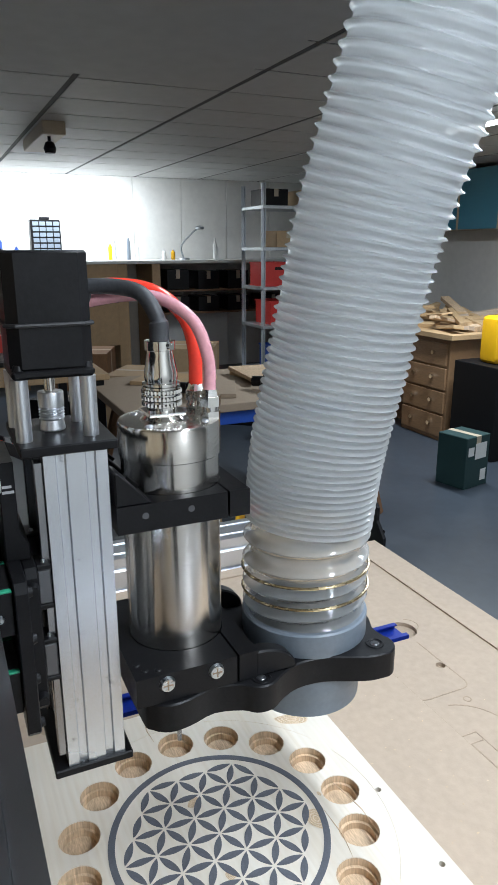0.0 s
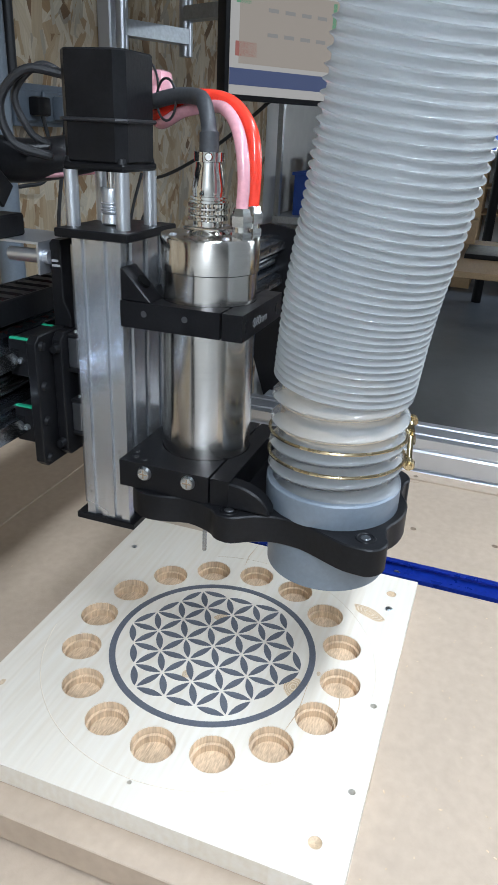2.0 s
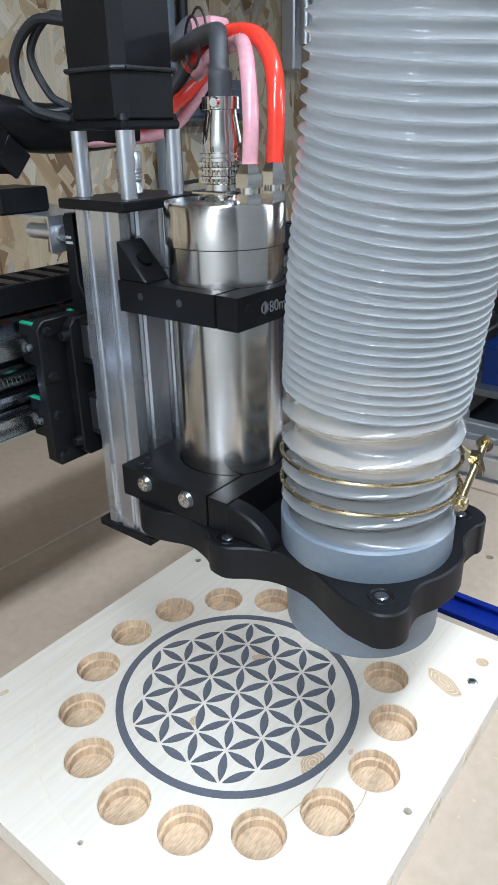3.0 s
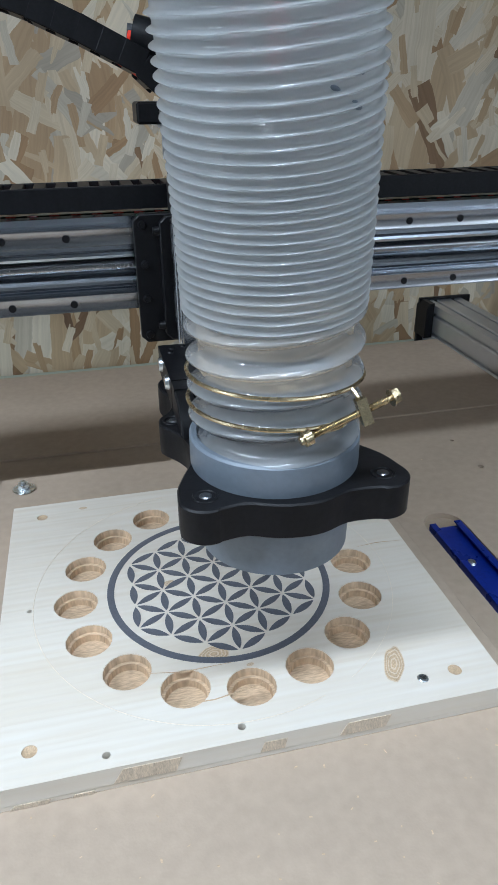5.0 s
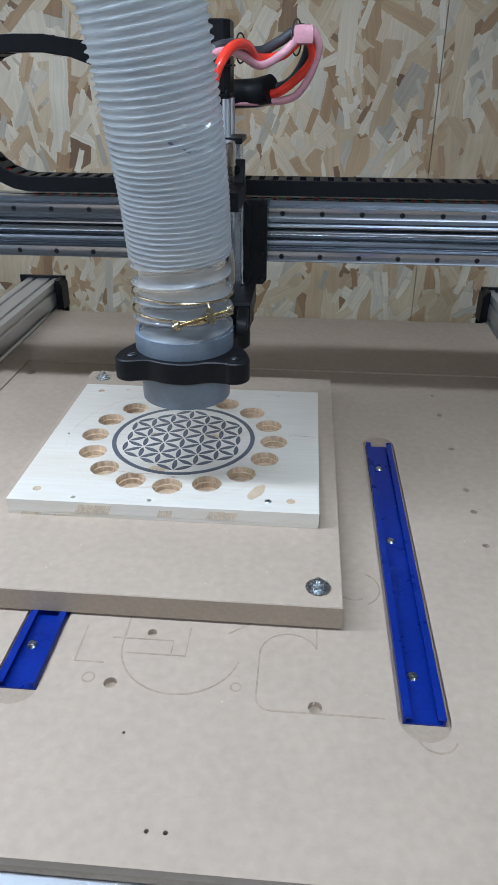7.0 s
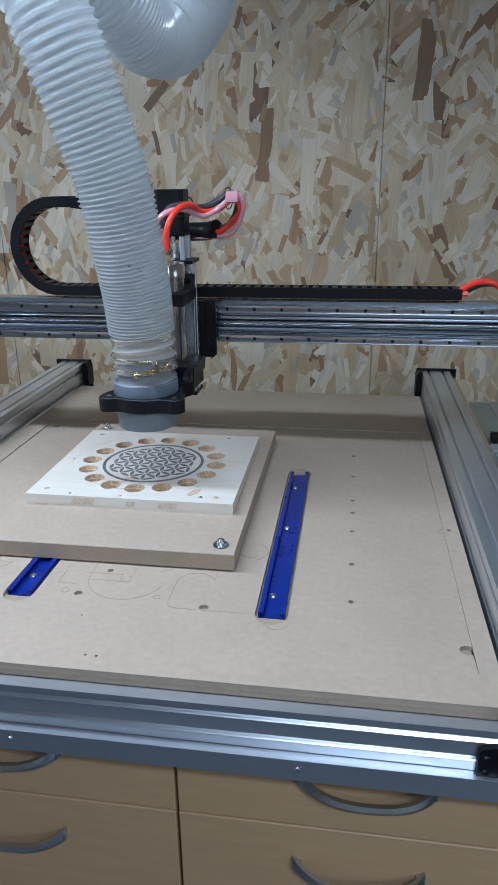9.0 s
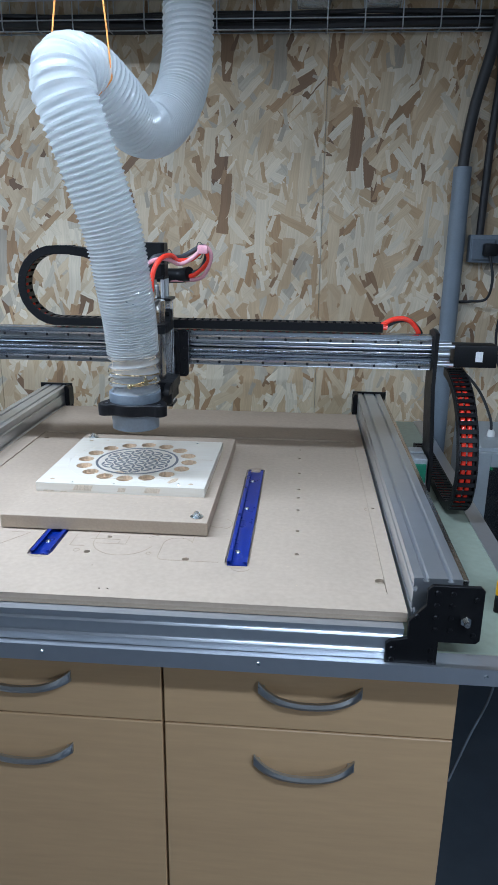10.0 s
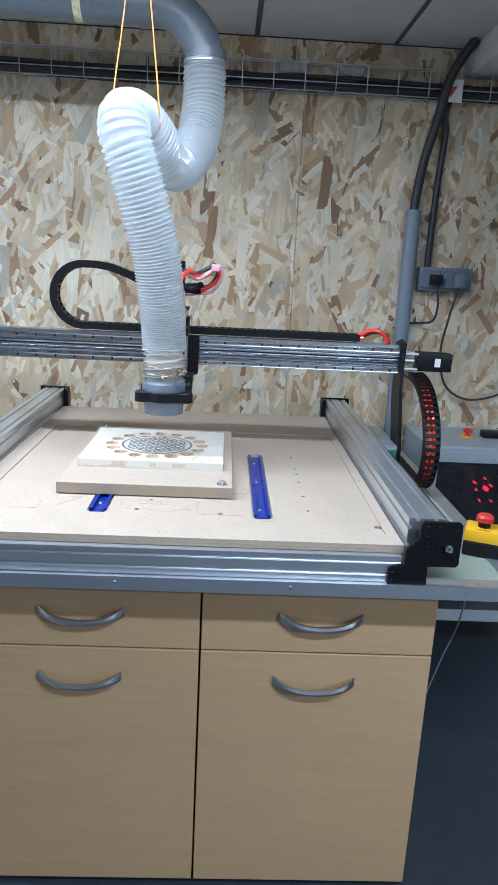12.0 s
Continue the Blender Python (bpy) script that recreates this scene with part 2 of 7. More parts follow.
CHROME = material("chrome", (0.78, 0.77, 0.74), 0.10, 1.0, var=0.04, scale=30, rough_var=0.04)
ZINC = material("zinc_screw", (0.62, 0.66, 0.68), 0.28, 1.0, var=0.1, scale=200)
BRASSY = material("yellow_zinc", (0.56, 0.46, 0.29), 0.26, 1.0, var=0.2, scale=120)
BLACK = material("black_anodised", (0.006, 0.006, 0.007), 0.40, var=0.3, scale=60, bump=0.05, bump_scale=600, spec=0.22)
BLACK_PLASTIC = material("black_plastic", (0.007, 0.007, 0.008), 0.42, var=0.3, scale=40, bump=0.06, bump_scale=300, spec=0.22)
RUBBER = material("black_cable", (0.018, 0.018, 0.02), 0.5, var=0.2, scale=50)
GREY_CABLE = material("dark_grey_cable", (0.045, 0.047, 0.052), 0.5, var=0.2, scale=50)
RED_TUBE = material("red_tube", (0.90, 0.055, 0.03), 0.18, var=0.08, scale=30, coat=0.3)
PINK_TUBE = material("pink_tube", (0.85, 0.42, 0.47), 0.15, var=0.1, scale=30, transmission=0.15, coat=0.3)
BLUE_TRACK = material("blue_anodised", (0.006, 0.028, 0.27), 0.30, 0.35, var=0.2, scale=30)
GREY_PLASTIC = material("grey_plastic", (0.155, 0.185, 0.22), 0.42, var=0.08, scale=30, bump=0.04, bump_scale=200)
DUCT_GREY = material("dark_grey_pvc", (0.12, 0.135, 0.15), 0.35, var=0.1, scale=10)
HOSE = soft_pvc("clear_ribbed_pvc", (0.46, 0.48, 0.49), 0.16, 0.50, 0.22)
CUFF = soft_pvc("clear_pvc_cuff", (0.42, 0.43, 0.435), 0.05, 0.16, 0.48)
HOSE_CLEAR = material("clear_pvc", (0.78, 0.80, 0.80), 0.10, var=0.03, scale=20, transmission=0.75, coat=0.3, rough_var=0.04)
SAWDUST = material("sawdust", (0.76, 0.62, 0.46), 0.95, var=0.25, scale=120, bump=0.8, bump_scale=400)
CABINET = material("beech_laminate", (0.53, 0.345, 0.185), 0.45, var=0.05, scale=5, stretch=(0.3, 0.3, 3), spec=0.4)
CABINET_EDGE = material("cabinet_edge", (0.36, 0.22, 0.10), 0.5, var=0.1)
SATIN = material("satin_nickel", (0.50, 0.51, 0.52), 0.33, 1.0, var=0.05)
LINO = material("green_worktop", (0.30, 0.34, 0.27), 0.45, var=0.1, scale=8)
PAINT_FLOOR = material("grey_floor_paint", (0.042, 0.053, 0.068), 0.35, var=0.12, scale=2.5, bump=0.04, bump_scale=60)
CEILING = material("ceiling_panel", (0.52, 0.52, 0.51), 0.6, var=0.06, scale=1.5)
WHITE_WALL = material("white_panel_wall", (0.72, 0.71, 0.68), 0.55, var=0.05, scale=2)
GREY_STEEL = material("galvanised_steel", (0.50, 0.53, 0.56), 0.4, 0.8, var=0.15, scale=15)
CORD = material("orange_cord", (0.62, 0.23, 0.04), 0.7, var=0.2, scale=200)


# ---------------------------------------------------------------- building blocks
def link_mesh(name, bm, mat, parent=None, label="", smooth=35):
    me = bpy.data.meshes.new(name)
    bmesh.ops.recalc_face_normals(bm, faces=bm.faces)
    bm.to_mesh(me)
    bm.free()
    me.materials.append(mat)
    if smooth:
        me.shade_smooth()
        me.set_sharp_from_angle(angle=radians(smooth))
    ob = new(name, me)
    if parent is not None:
        ob.parent = parent
    if label:
        ob["label"] = label
    return ob


def part(name, bm, mat, parent, label=""):
    return link_mesh(name, bm, mat, parent, label)


def thing(name, label, category, group="", at=(0, 0, 0), kind=""):
    ob = new(name)
    ob.location = at
    ob.empty_display_size = 0.05
    return tagged(ob, label, category, group, kind)


def box(lo, hi, bevel=0.0, bm=None, segments=1):
    """A box between two corners, its edges rounded by bevel."""
    own = bmesh.new()
    x0, y0, z0 = lo
    x1, y1, z1 = hi
    bmesh.ops.create_cube(own, size=1, matrix=Matrix.Translation(((x0 + x1) / 2, (y0 + y1) / 2, (z0 + z1) / 2)) @ Matrix.Diagonal((x1 - x0, y1 - y0, z1 - z0, 1)))
    if bevel:
        bmesh.ops.bevel(own, geom=own.edges[:], offset=bevel, segments=segments, affect="EDGES", profile=0.6)
    return merge(own, bm)


def merge(own, bm):
    if bm is None:
        return own
    tmp = bpy.data.meshes.new("tmp")
    own.to_mesh(tmp)
    own.free()
    bm.from_mesh(tmp)
    bpy.data.meshes.remove(tmp)
    return bm


def rod(p0, p1, r0, r1=None, seg=24, bm=None, bevel=0.0):
    """A round rod or cone from p0 to p1."""
    own = bmesh.new()
    p0, p1 = Vector(p0), Vector(p1)
    d = p1 - p0
    m = Matrix.Translation((p0 + p1) / 2) @ d.to_track_quat("Z", "Y").to_matrix().to_4x4()
    bmesh.ops.create_cone(own, cap_ends=True, segments=seg, radius1=r0, radius2=r0 if r1 is None else r1, depth=d.length, matrix=m)
    if bevel:
        rim = [e for e in own.edges if len(e.link_faces) == 2 and any(len(f.verts) > 4 for f in e.link_faces)]
        bmesh.ops.bevel(own, geom=rim, offset=bevel, segments=2, affect="EDGES")
    return merge(own, bm)


def lathe(profile, at, seg=48, bm=None):
    """A turned body: profile of (radius, z), round the upright axis at (x, y)."""
    own = bmesh.new()
    rings = []
    for r, z in profile:
        if r < 1e-6:
            rings.append([own.verts.new((at[0], at[1], z))])
        else:
            rings.append([own.verts.new((at[0] + r * math.cos(2 * math.pi * k / seg), at[1] + r * math.sin(2 * math.pi * k / seg), z)) for k in range(seg)])
    for a, b in zip(rings, rings[1:]):
        for k in range(seg):
            q = [a[k % len(a)], a[(k + 1) % len(a)], b[(k + 1) % len(b)], b[k % len(b)]]
            q = list(dict.fromkeys(q))
            if len(q) > 2:
                own.faces.new(q)
    return merge(own, bm)


def prism(outline, lo, hi, axis="z", bm=None, bevel=0.0):
    """An outline pushed out along an axis: (x, y) for z, (x, z) for y, (y, z) for x."""
    own = bmesh.new()
    def place(a, b, c):
        return {"z": (a, b, c), "y": (a, c, b), "x": (c, a, b)}[axis]
    low = [own.verts.new(place(a, b, lo)) for a, b in outline]
    top = [own.verts.new(place(a, b, hi)) for a, b in outline]
    n = len(outline)
    own.faces.new(low[::-1])
    own.faces.new(top)
    for k in range(n):
        own.faces.new((low[k], low[(k + 1) % n], top[(k + 1) % n], top[k]))
    bmesh.ops.recalc_face_normals(own, faces=own.faces)
    if bevel:
        caps = [e for e in own.edges if any(len(f.verts) == n for f in e.link_faces)]
        bmesh.ops.bevel(own, geom=caps, offset=bevel, segments=1, affect="EDGES")
    return merge(own, bm)


def smooth_line(points, steps=10):
    """A rounded line through points (Catmull-Rom)."""
    P = [Vector(p) for p in points]
    P = [2 * P[0] - P[1]] + P + [2 * P[-1] - P[-2]]
    out = []
    for i in range(1, len(P) - 2):
        for s in range(steps):
            t = s / steps
            a, b, c, d = P[i - 1], P[i], P[i + 1], P[i + 2]
            out.append(0.5 * (2 * b + (c - a) * t + (2 * a - 5 * b + 4 * c - d) * t * t + (3 * b - a - 3 * c + d) * t ** 3))
    out.append(P[-2])
    return out


def frames_along(points):
    """Tangent, side and up at each point, turning as little as possible."""
    tans = []
    for i in range(len(points)):
        tans.append((points[min(i + 1, len(points) - 1)] - points[max(i - 1, 0)]).normalized())
    side = tans[0].orthogonal().normalized()
    out = []
    for t in tans:
        side = (side - t * side.dot(t)).normalized()
        out.append((t, side, t.cross(side)))
    return out


def tube(points, radius, seg=12, bm=None, closed=True):
    """A round tube along points; radius a number or one per point."""
    own = bmesh.new()
    rings = []
    for i, (p, (t, s, u)) in enumerate(zip(points, frames_along(points))):
        r = radius[i] if isinstance(radius, (list, tuple)) else radius
        rings.append([own.verts.new(p + (s * math.cos(2 * math.pi * k / seg) + u * math.sin(2 * math.pi * k / seg)) * r) for k in range(seg)])
    for a, b in zip(rings, rings[1:]):
        for k in range(seg):
            own.faces.new((a[k], a[(k + 1) % seg], b[(k + 1) % seg], b[k]))
    if closed:
        own.faces.new(rings[0][::-1])
        own.faces.new(rings[-1])
    return merge(own, bm)


def slot(c):
    """A T-slot notch centred at c on a straight side: (along, inward depth)."""
    mm = 0.001
    return [(c - 4.6 * mm, 0), (c - 3.0 * mm, 1.7 * mm), (c - 3.0 * mm, 2.4 * mm), (c - 5.6 * mm, 2.6 * mm), (c - 5.6 * mm, 4.4 * mm), (c - 3 * mm, 6.6 * mm),
            (c + 3 * mm, 6.6 * mm), (c + 5.6 * mm, 4.4 * mm), (c + 5.6 * mm, 2.6 * mm), (c + 3.0 * mm, 2.4 * mm), (c + 3.0 * mm, 1.7 * mm), (c + 4.6 * mm, 0)]


def extrusion_outline(a0, b0, a1, b1, low=(), right=(), high=(), left=()):
    """The section of a slotted aluminium beam, slots at the places named on each side."""
    pts = [(a0, b0)]
    for c in sorted(low):
        pts += [(u, b0 + d) for u, d in slot(c)]
    pts.append((a1, b0))
    for c in sorted(right):
        pts += [(a1 - d, u) for u, d in slot(c)]
    pts.append((a1, b1))
    for c in sorted(high, reverse=True):
        pts += [(u, b1 - d) for u, d in reversed(slot(c))]
    pts.append((a0, b1))
    for c in sorted(left, reverse=True):
        pts += [(a0 + d, u) for u, d in reversed(slot(c))]
    return pts


def screw_head(at, normal, r=0.0045, h=0.003, bm=None):
    """A button screw head with a socket."""
    n = Vector(normal).normalized()
    p = Vector(at)
    own = rod(p, p + n * h, r, r * 0.75, 14)
    rod(p + n * h * 0.6, p + n * (h + 0.0002), r * 0.42, None, 6, own)
    return merge(own, bm)


def place_part(name, me, parent, m):
    ob = new(name, me)
    ob.parent = parent
    ob.matrix_local = m
    return ob


# ---------------------------------------------------------------- the room
floor = tagged(link_mesh("floor", box((ROOM_X0, ROOM_Y0, FLOOR_Z - 0.1), (ROOM_X1, WALL_Y + 0.02, FLOOR_Z)), PAINT_FLOOR), "smooth grey-blue painted workshop floor", "floor", kind="structure")
WALL_N = tagged(link_mesh("wall_north", box((ROOM_X0, WALL_Y + 0.02, FLOOR_Z), (ROOM_X1, WALL_Y + 0.12, CEIL_Z)), WHITE_WALL), "wall lined with strand board behind the machine", "wall", kind="structure")
for name, lo, hi in (("wall_east", (ROOM_X1, ROOM_Y0, FLOOR_Z), (ROOM_X1 + 0.1, WALL_Y + 0.12, CEIL_Z)), ("wall_south", (ROOM_X0, ROOM_Y0 - 0.1, FLOOR_Z), (ROOM_X1, ROOM_Y0, CEIL_Z)),
                     ("wall_west", (ROOM_X0 - 0.1, ROOM_Y0, FLOOR_Z), (ROOM_X0, WALL_Y + 0.12, CEIL_Z))):
    tagged(link_mesh(name, box(lo, hi), WHITE_WALL), "off-white panelled workshop wall", "wall", kind="structure")
for x0, x1 in ((-2.3, -0.7665), (-0.765, 0.4545), (0.456, 1.6755), (1.677, 2.9)):
    link_mesh("panel", box((x0, WALL_Y, FLOOR_Z), (x1, WALL_Y + 0.018, CEIL_Z), 0.0008), OSB, WALL_N)
# ceiling: panels in a grid with sunk joints
bm = bmesh.new()
ys = [WALL_Y, 0.23, -0.61, -1.45, -2.29, -3.13, -3.97, -4.81, ROOM_Y0]
xs = [ROOM_X0] + [3.97 + 0.53 * k for k in range(-11, 9) if ROOM_X0 + 0.1 < 3.97 + 0.53 * k < ROOM_X1 - 0.1] + [ROOM_X1]
for xa, xb in zip(xs, xs[1:]):
    for ya, yb in zip(ys, ys[1:]):
        box((xa + 0.010, yb + 0.018, CEIL_Z), (xb - 0.010, ya - 0.018, CEIL_Z + 0.0035), 0, bm)
box((ROOM_X0, ROOM_Y0, CEIL_Z + 0.004), (ROOM_X1, WALL_Y, CEIL_Z + 0.05), 0, bm)
ceil_ = tagged(link_mesh("ceiling", bm, CEILING, None, "", 0), "grey panelled ceiling with dark joints", "ceiling", kind="structure")
ceil_.data.materials.append(material("dark_joint", (0.10, 0.10, 0.10), 0.8))
for f in ceil_.data.polygons:
    if f.center.z > CEIL_Z + 0.0037:
        f.material_index = 1
tagged(link_mesh("trim", box((1.07, -1.2, CEIL_Z - 0.10), (2.9, WALL_Y - 0.001, CEIL_Z - 0.001), 0.004), CEILING), "boxed-in grey beam below the ceiling", "trim", kind="structure")

# ---------------------------------------------------------------- bench and cabinets
BENCH_Z = -0.130
bench = thing("workbench", "green worktop edged with aluminium angle carrying the machine", "workbench", at=(0.2, 0.2, BENCH_Z))


def under(parent, ob):
    """Keeps ob where it is while it becomes a part of parent."""
    ob.parent = parent
    ob.matrix_parent_inverse = Matrix.Translation(-Vector(parent.location))
    return ob


def add(parent, name, bm, mat, label=""):
    return under(parent, link_mesh(name, bm, mat, None, label))


add(bench, "worktop", box((-0.62, -0.605, BENCH_Z - 0.03), (0.86, 0.945, BENCH_Z - 0.001), 0.001), LINO, "dull green worktop")
bm = prism([(-0.612, BENCH_Z - 0.03), (-0.6085, BENCH_Z - 0.03), (-0.6085, BENCH_Z - 0.001), (-0.57, BENCH_Z - 0.001), (-0.57, BENCH_Z + 0.001), (-0.612, BENCH_Z + 0.001)], -0.62, 0.868, "x")
add(bench, "edge_trim", bm, ALU_DULL, "aluminium angle")
bm = prism([(0.868, BENCH_Z - 0.03), (0.8645, BENCH_Z - 0.03), (0.8645, BENCH_Z - 0.001), (0.83, BENCH_Z - 0.001), (0.83, BENCH_Z + 0.002), (0.868, BENCH_Z + 0.002)], -0.612, 0.945, "y")
add(bench, "edge_trim", bm, ALU_DULL, "aluminium angle")
for x in (-0.40, -0.026, 0.347, 0.722):
    add(bench, "screw", screw_head((x, -0.612, BENCH_Z - 0.012), (0, -1, 0), 0.004, 0.002), ZINC)
for x in (-0.25, 0.09, 0.43, 0.76):
    add(bench, "screw", screw_head((x, -0.592, BENCH_Z + 0.001), (0, 0, 1), 0.004, 0.001), ZINC)


def arc_handle(cx, z, y):
    """A bowed bar handle, thick at its ends."""
    n = 24
    bm = bmesh.new()
    rings = []
    for k in range(n + 1):
        t = k / n * 2 - 1
        x, dz, dy = cx + t * 0.098, -0.020 * (1 - t * t), -0.024 * (1 - t ** 4) - 0.002
        h = 0.0065 + 0.0045 * abs(t) ** 3
        rings.append([bm.verts.new((x, y + dy + b, z + dz + a)) for a, b in ((-h, 0.004), (-h, -0.003), (0, -0.006), (h, -0.003), (h, 0.004))])
    for a, b in zip(rings, rings[1:]):
        for i in range(5):
            bm.faces.new((a[i], a[(i + 1) % 5], b[(i + 1) % 5], b[i]))
    bm.faces.new(rings[0][::-1])
    bm.faces.new(rings[-1])
    for t in (-0.93, 0.93):
        box((cx + t * 0.098 - 0.006, y - 0.010, z - 0.009), (cx + t * 0.098 + 0.006, y + 0.002, z + 0.004), 0, bm)
    return bm


CAB_Y = -0.497
for x0, x1 in ((-0.401, 0.1545), (0.1575, 0.713)):
    cab = thing("base_cabinet", "beech-coloured base cabinet with a drawer over a closed door", "cabinet", "cabinets under the bench", ((x0 + x1) / 2, -0.2, FLOOR_Z))
    add(cab, "carcass", box((x0, CAB_Y + 0.022, FLOOR_Z + 0.03), (x1, 0.05, BENCH_Z - 0.031), 0.001), CABINET_EDGE)
    add(cab, "plinth", box((x0 + 0.01, CAB_Y + 0.07, FLOOR_Z), (x1 - 0.01, CAB_Y + 0.09, FLOOR_Z + 0.029)), BLACK_PLASTIC)
    d = add(cab, "drawer", box((x0 + 0.001, CAB_Y, -0.3655), (x1 - 0.001, CAB_Y + 0.02, BENCH_Z - 0.034), 0.0015), CABINET)
    h = link_mesh("handle", arc_handle((x0 + x1) / 2 + 0.003, -0.272, CAB_Y), SATIN, None, "bowed satin metal handle")
    h.parent = d
    d = add(cab, "door", box((x0 + 0.001, CAB_Y, FLOOR_Z + 0.022), (x1 - 0.001, CAB_Y + 0.02, -0.3695), 0.0015), CABINET)
    h = link_mesh("handle", arc_handle((x0 + x1) / 2 - 0.003, -0.440, CAB_Y), SATIN, None, "bowed satin metal handle")
    h.parent = d

# ---------------------------------------------------------------- the router's frame
BED_X0, BED_X1, BED_Y0, BED_Y1, BED_Z = -0.435, 0.592, -0.579, 0.715, -0.050
table = thing("router_frame", "slotted aluminium machine frame with black corner plates on the bench", "machine frame", at=(0.08, 0.05, BENCH_Z))
FB = BENCH_Z + 0.002
for ya, yb in ((-0.598, -0.558), (0.68, 0.72)):
    o = extrusion_outline(ya, FB, yb, BED_Z - 0.019, left=(FB + 0.018, FB + 0.046), right=(FB + 0.018, FB + 0.046))
    add(table, "cross_beam", prism(o, -0.50, 0.585, "x"), ALU)
RAIL_TOP = 0.008
for side, x0, x1 in (("l", -0.525, -0.445), ("r", 0.600, 0.680)):
    inner = "left" if side == "r" else "right"
    slots = {"high": (x0 + 0.02, x0 + 0.06), inner: (RAIL_TOP - 0.02, RAIL_TOP - 0.06)}
    o = extrusion_outline(x0, RAIL_TOP - 0.085, x1, RAIL_TOP, **slots)
    rail = add(table, "side_beam", prism(o, -0.565, 0.79, "y"), ALU)
    ox = x1 if side == "r" else x0
    s = 1 if side == "r" else -1
    for z in (RAIL_TOP - 0.016, RAIL_TOP - 0.069):
        add(table, "linear_rail", box((min(ox, ox + s * 0.014), -0.55, z - 0.007), (max(ox, ox + s * 0.014), 0.77, z + 0.007), 0.001), STEEL)
    # front corner plate with its stepped outline
    u = (lambda v: v) if side == "r" else (lambda v: 0.155 - v)
    pts = [(0.556, -0.130), (0.640, -0.130), (0.640, -0.086), (0.700, -0.086), (0.706, -0.080), (0.706, 0.010), (0.700, 0.016), (0.624, 0.016), (0.616, 0.008), (0.616, -0.020), (0.590, -0.050), (0.590, -0.082), (0.562, -0.088), (0.556, -0.094)]
    pl = add(table, "corner_plate", prism([(u(a), b) for a, b in pts], -0.606, -0.598, "y", bevel=0.0006), BLACK)
    for a, b in ((0.566, -0.122), (0.566, -0.102), (0.630, -0.122), (0.630, -0.102), (0.632, 0.004), (0.656, 0.004), (0.632, -0.018), (0.656, -0.018), (0.632, -0.040), (0.656, -0.040), (0.632, -0.062), (0.656, -0.062), (0.602, -0.04), (0.694, -0.005), (0.694, -0.07)):
        c = link_mesh("screw", screw_head((u(a), -0.606, b), (0, -1, 0), 0.0048, 0.003), BLACK_PLASTIC)
        c.parent = pl
    add(table, "lead_screw", rod((u(0.678), 0.75, -0.040), (u(0.678), -0.627, -0.040), 0.0045, None, 14), STEEL)
    add(table, "lead_screw_nut", rod((u(0.678), -0.616, -0.040), (u(0.678), -0.607, -0.040), 0.009, None, 6), CHROME)
    # back end plate
    add(table, "corner_plate", prism([(u(0.585), -0.128), (u(0.70), -0.128), (u(0.70), 0.014), (u(0.585), 0.014)], 0.79, 0.798, "y", bevel=0.0006), BLACK)
    add(table, "bearing_block", prism([(u(0.583), -0.06), (u(0.600), -0.06), (u(0.600), 0.012), (u(0.590), 0.012), (u(0.583), 0.0)], 0.752, 0.80, "y", bevel=0.001), BLACK)

# spoil board: raised rim, a shallow skimmed field, T-track trenches
spoil = thing("spoil_board", "worn tan fibreboard bed scarred by old cuts", "spoil board", at=(0.08, 0.05, BED_Z))


def plate_with_holes(lo, hi, z0, z1, discs, seg=20):
    """A plate between two corners with round holes through it."""
    bm = bmesh.new()
    edges = []
    for z in (z0, z1):
        loop = [bm.verts.new((x, y, z)) for x, y in ((lo[0], lo[1]), (hi[0], lo[1]), (hi[0], hi[1]), (lo[0], hi[1]))]
        rims = [loop] + [[bm.verts.new((cx + r * math.cos(2 * math.pi * k / seg), cy + r * math.sin(2 * math.pi * k / seg), z)) for k in range(seg)] for cx, cy, r in discs]
        es = [bm.edges.new((q[k], q[(k + 1) % len(q)])) for q in rims for k in range(len(q))]
        bmesh.ops.triangle_fill(bm, use_beauty=True, use_dissolve=False, edges=es)
        edges.append(rims)
    for a, b in zip(*edges):
        for k in range(len(a)):
            bm.faces.new((a[k], a[(k + 1) % len(a)], b[(k + 1) % len(a)], b[k]))
    return bm


SKIM = 0.003
bed_holes = [(0.191, -0.418, 0.007), (-0.007, -0.405, 0.0065), (0.558, -0.470, 0.010), (0.565, 0.365, 0.008), (0.02, -0.335, 0.005), (-0.36, 0.34, 0.008), (-0.37, -0.455, 0.009)]
bed_holes += [(0.405, y, 0.0045) for y in (0.22, 0.10, -0.02, -0.075, -0.15, -0.265, -0.375)]
bed_holes += [(0.405, 0.30, 0.003), (0.575, -0.13, 0.004), (0.06, -0.55, 0.002), (0.075, -0.55, 0.002), (0.02, -0.46, 0.0015)]
add(spoil, "base_sheet", box((BED_X0, BED_Y0, BED_Z - 0.018), (BED_X1, BED_Y1, BED_Z - 0.0095)), MDF_EDGE)
field = [(BED_X0 + 0.05, -0.52), (0.565, 0.395)]
TRACKS = ((0.2915, -0.424, 0.105), (-0.098, -0.415, 0.30))
in_trench = lambda x, y: any(abs(x - tx) < 0.025 and ya - 0.03 < y < yb + 0.03 for tx, ya, yb in TRACKS)
strips = [(field[0][0], -0.122), (-0.074, 0.2675), (0.3155, field[1][0])]
for xa, xb in strips:
    inside = [h for h in bed_holes if xa < h[0] < xb and field[0][1] < h[1] < field[1][1] and not in_trench(h[0], h[1])]
    add(spoil, "skimmed_field", plate_with_holes((xa, field[0][1]), (xb, field[1][1]), BED_Z - 0.0095, BED_Z - SKIM, inside), MDF)
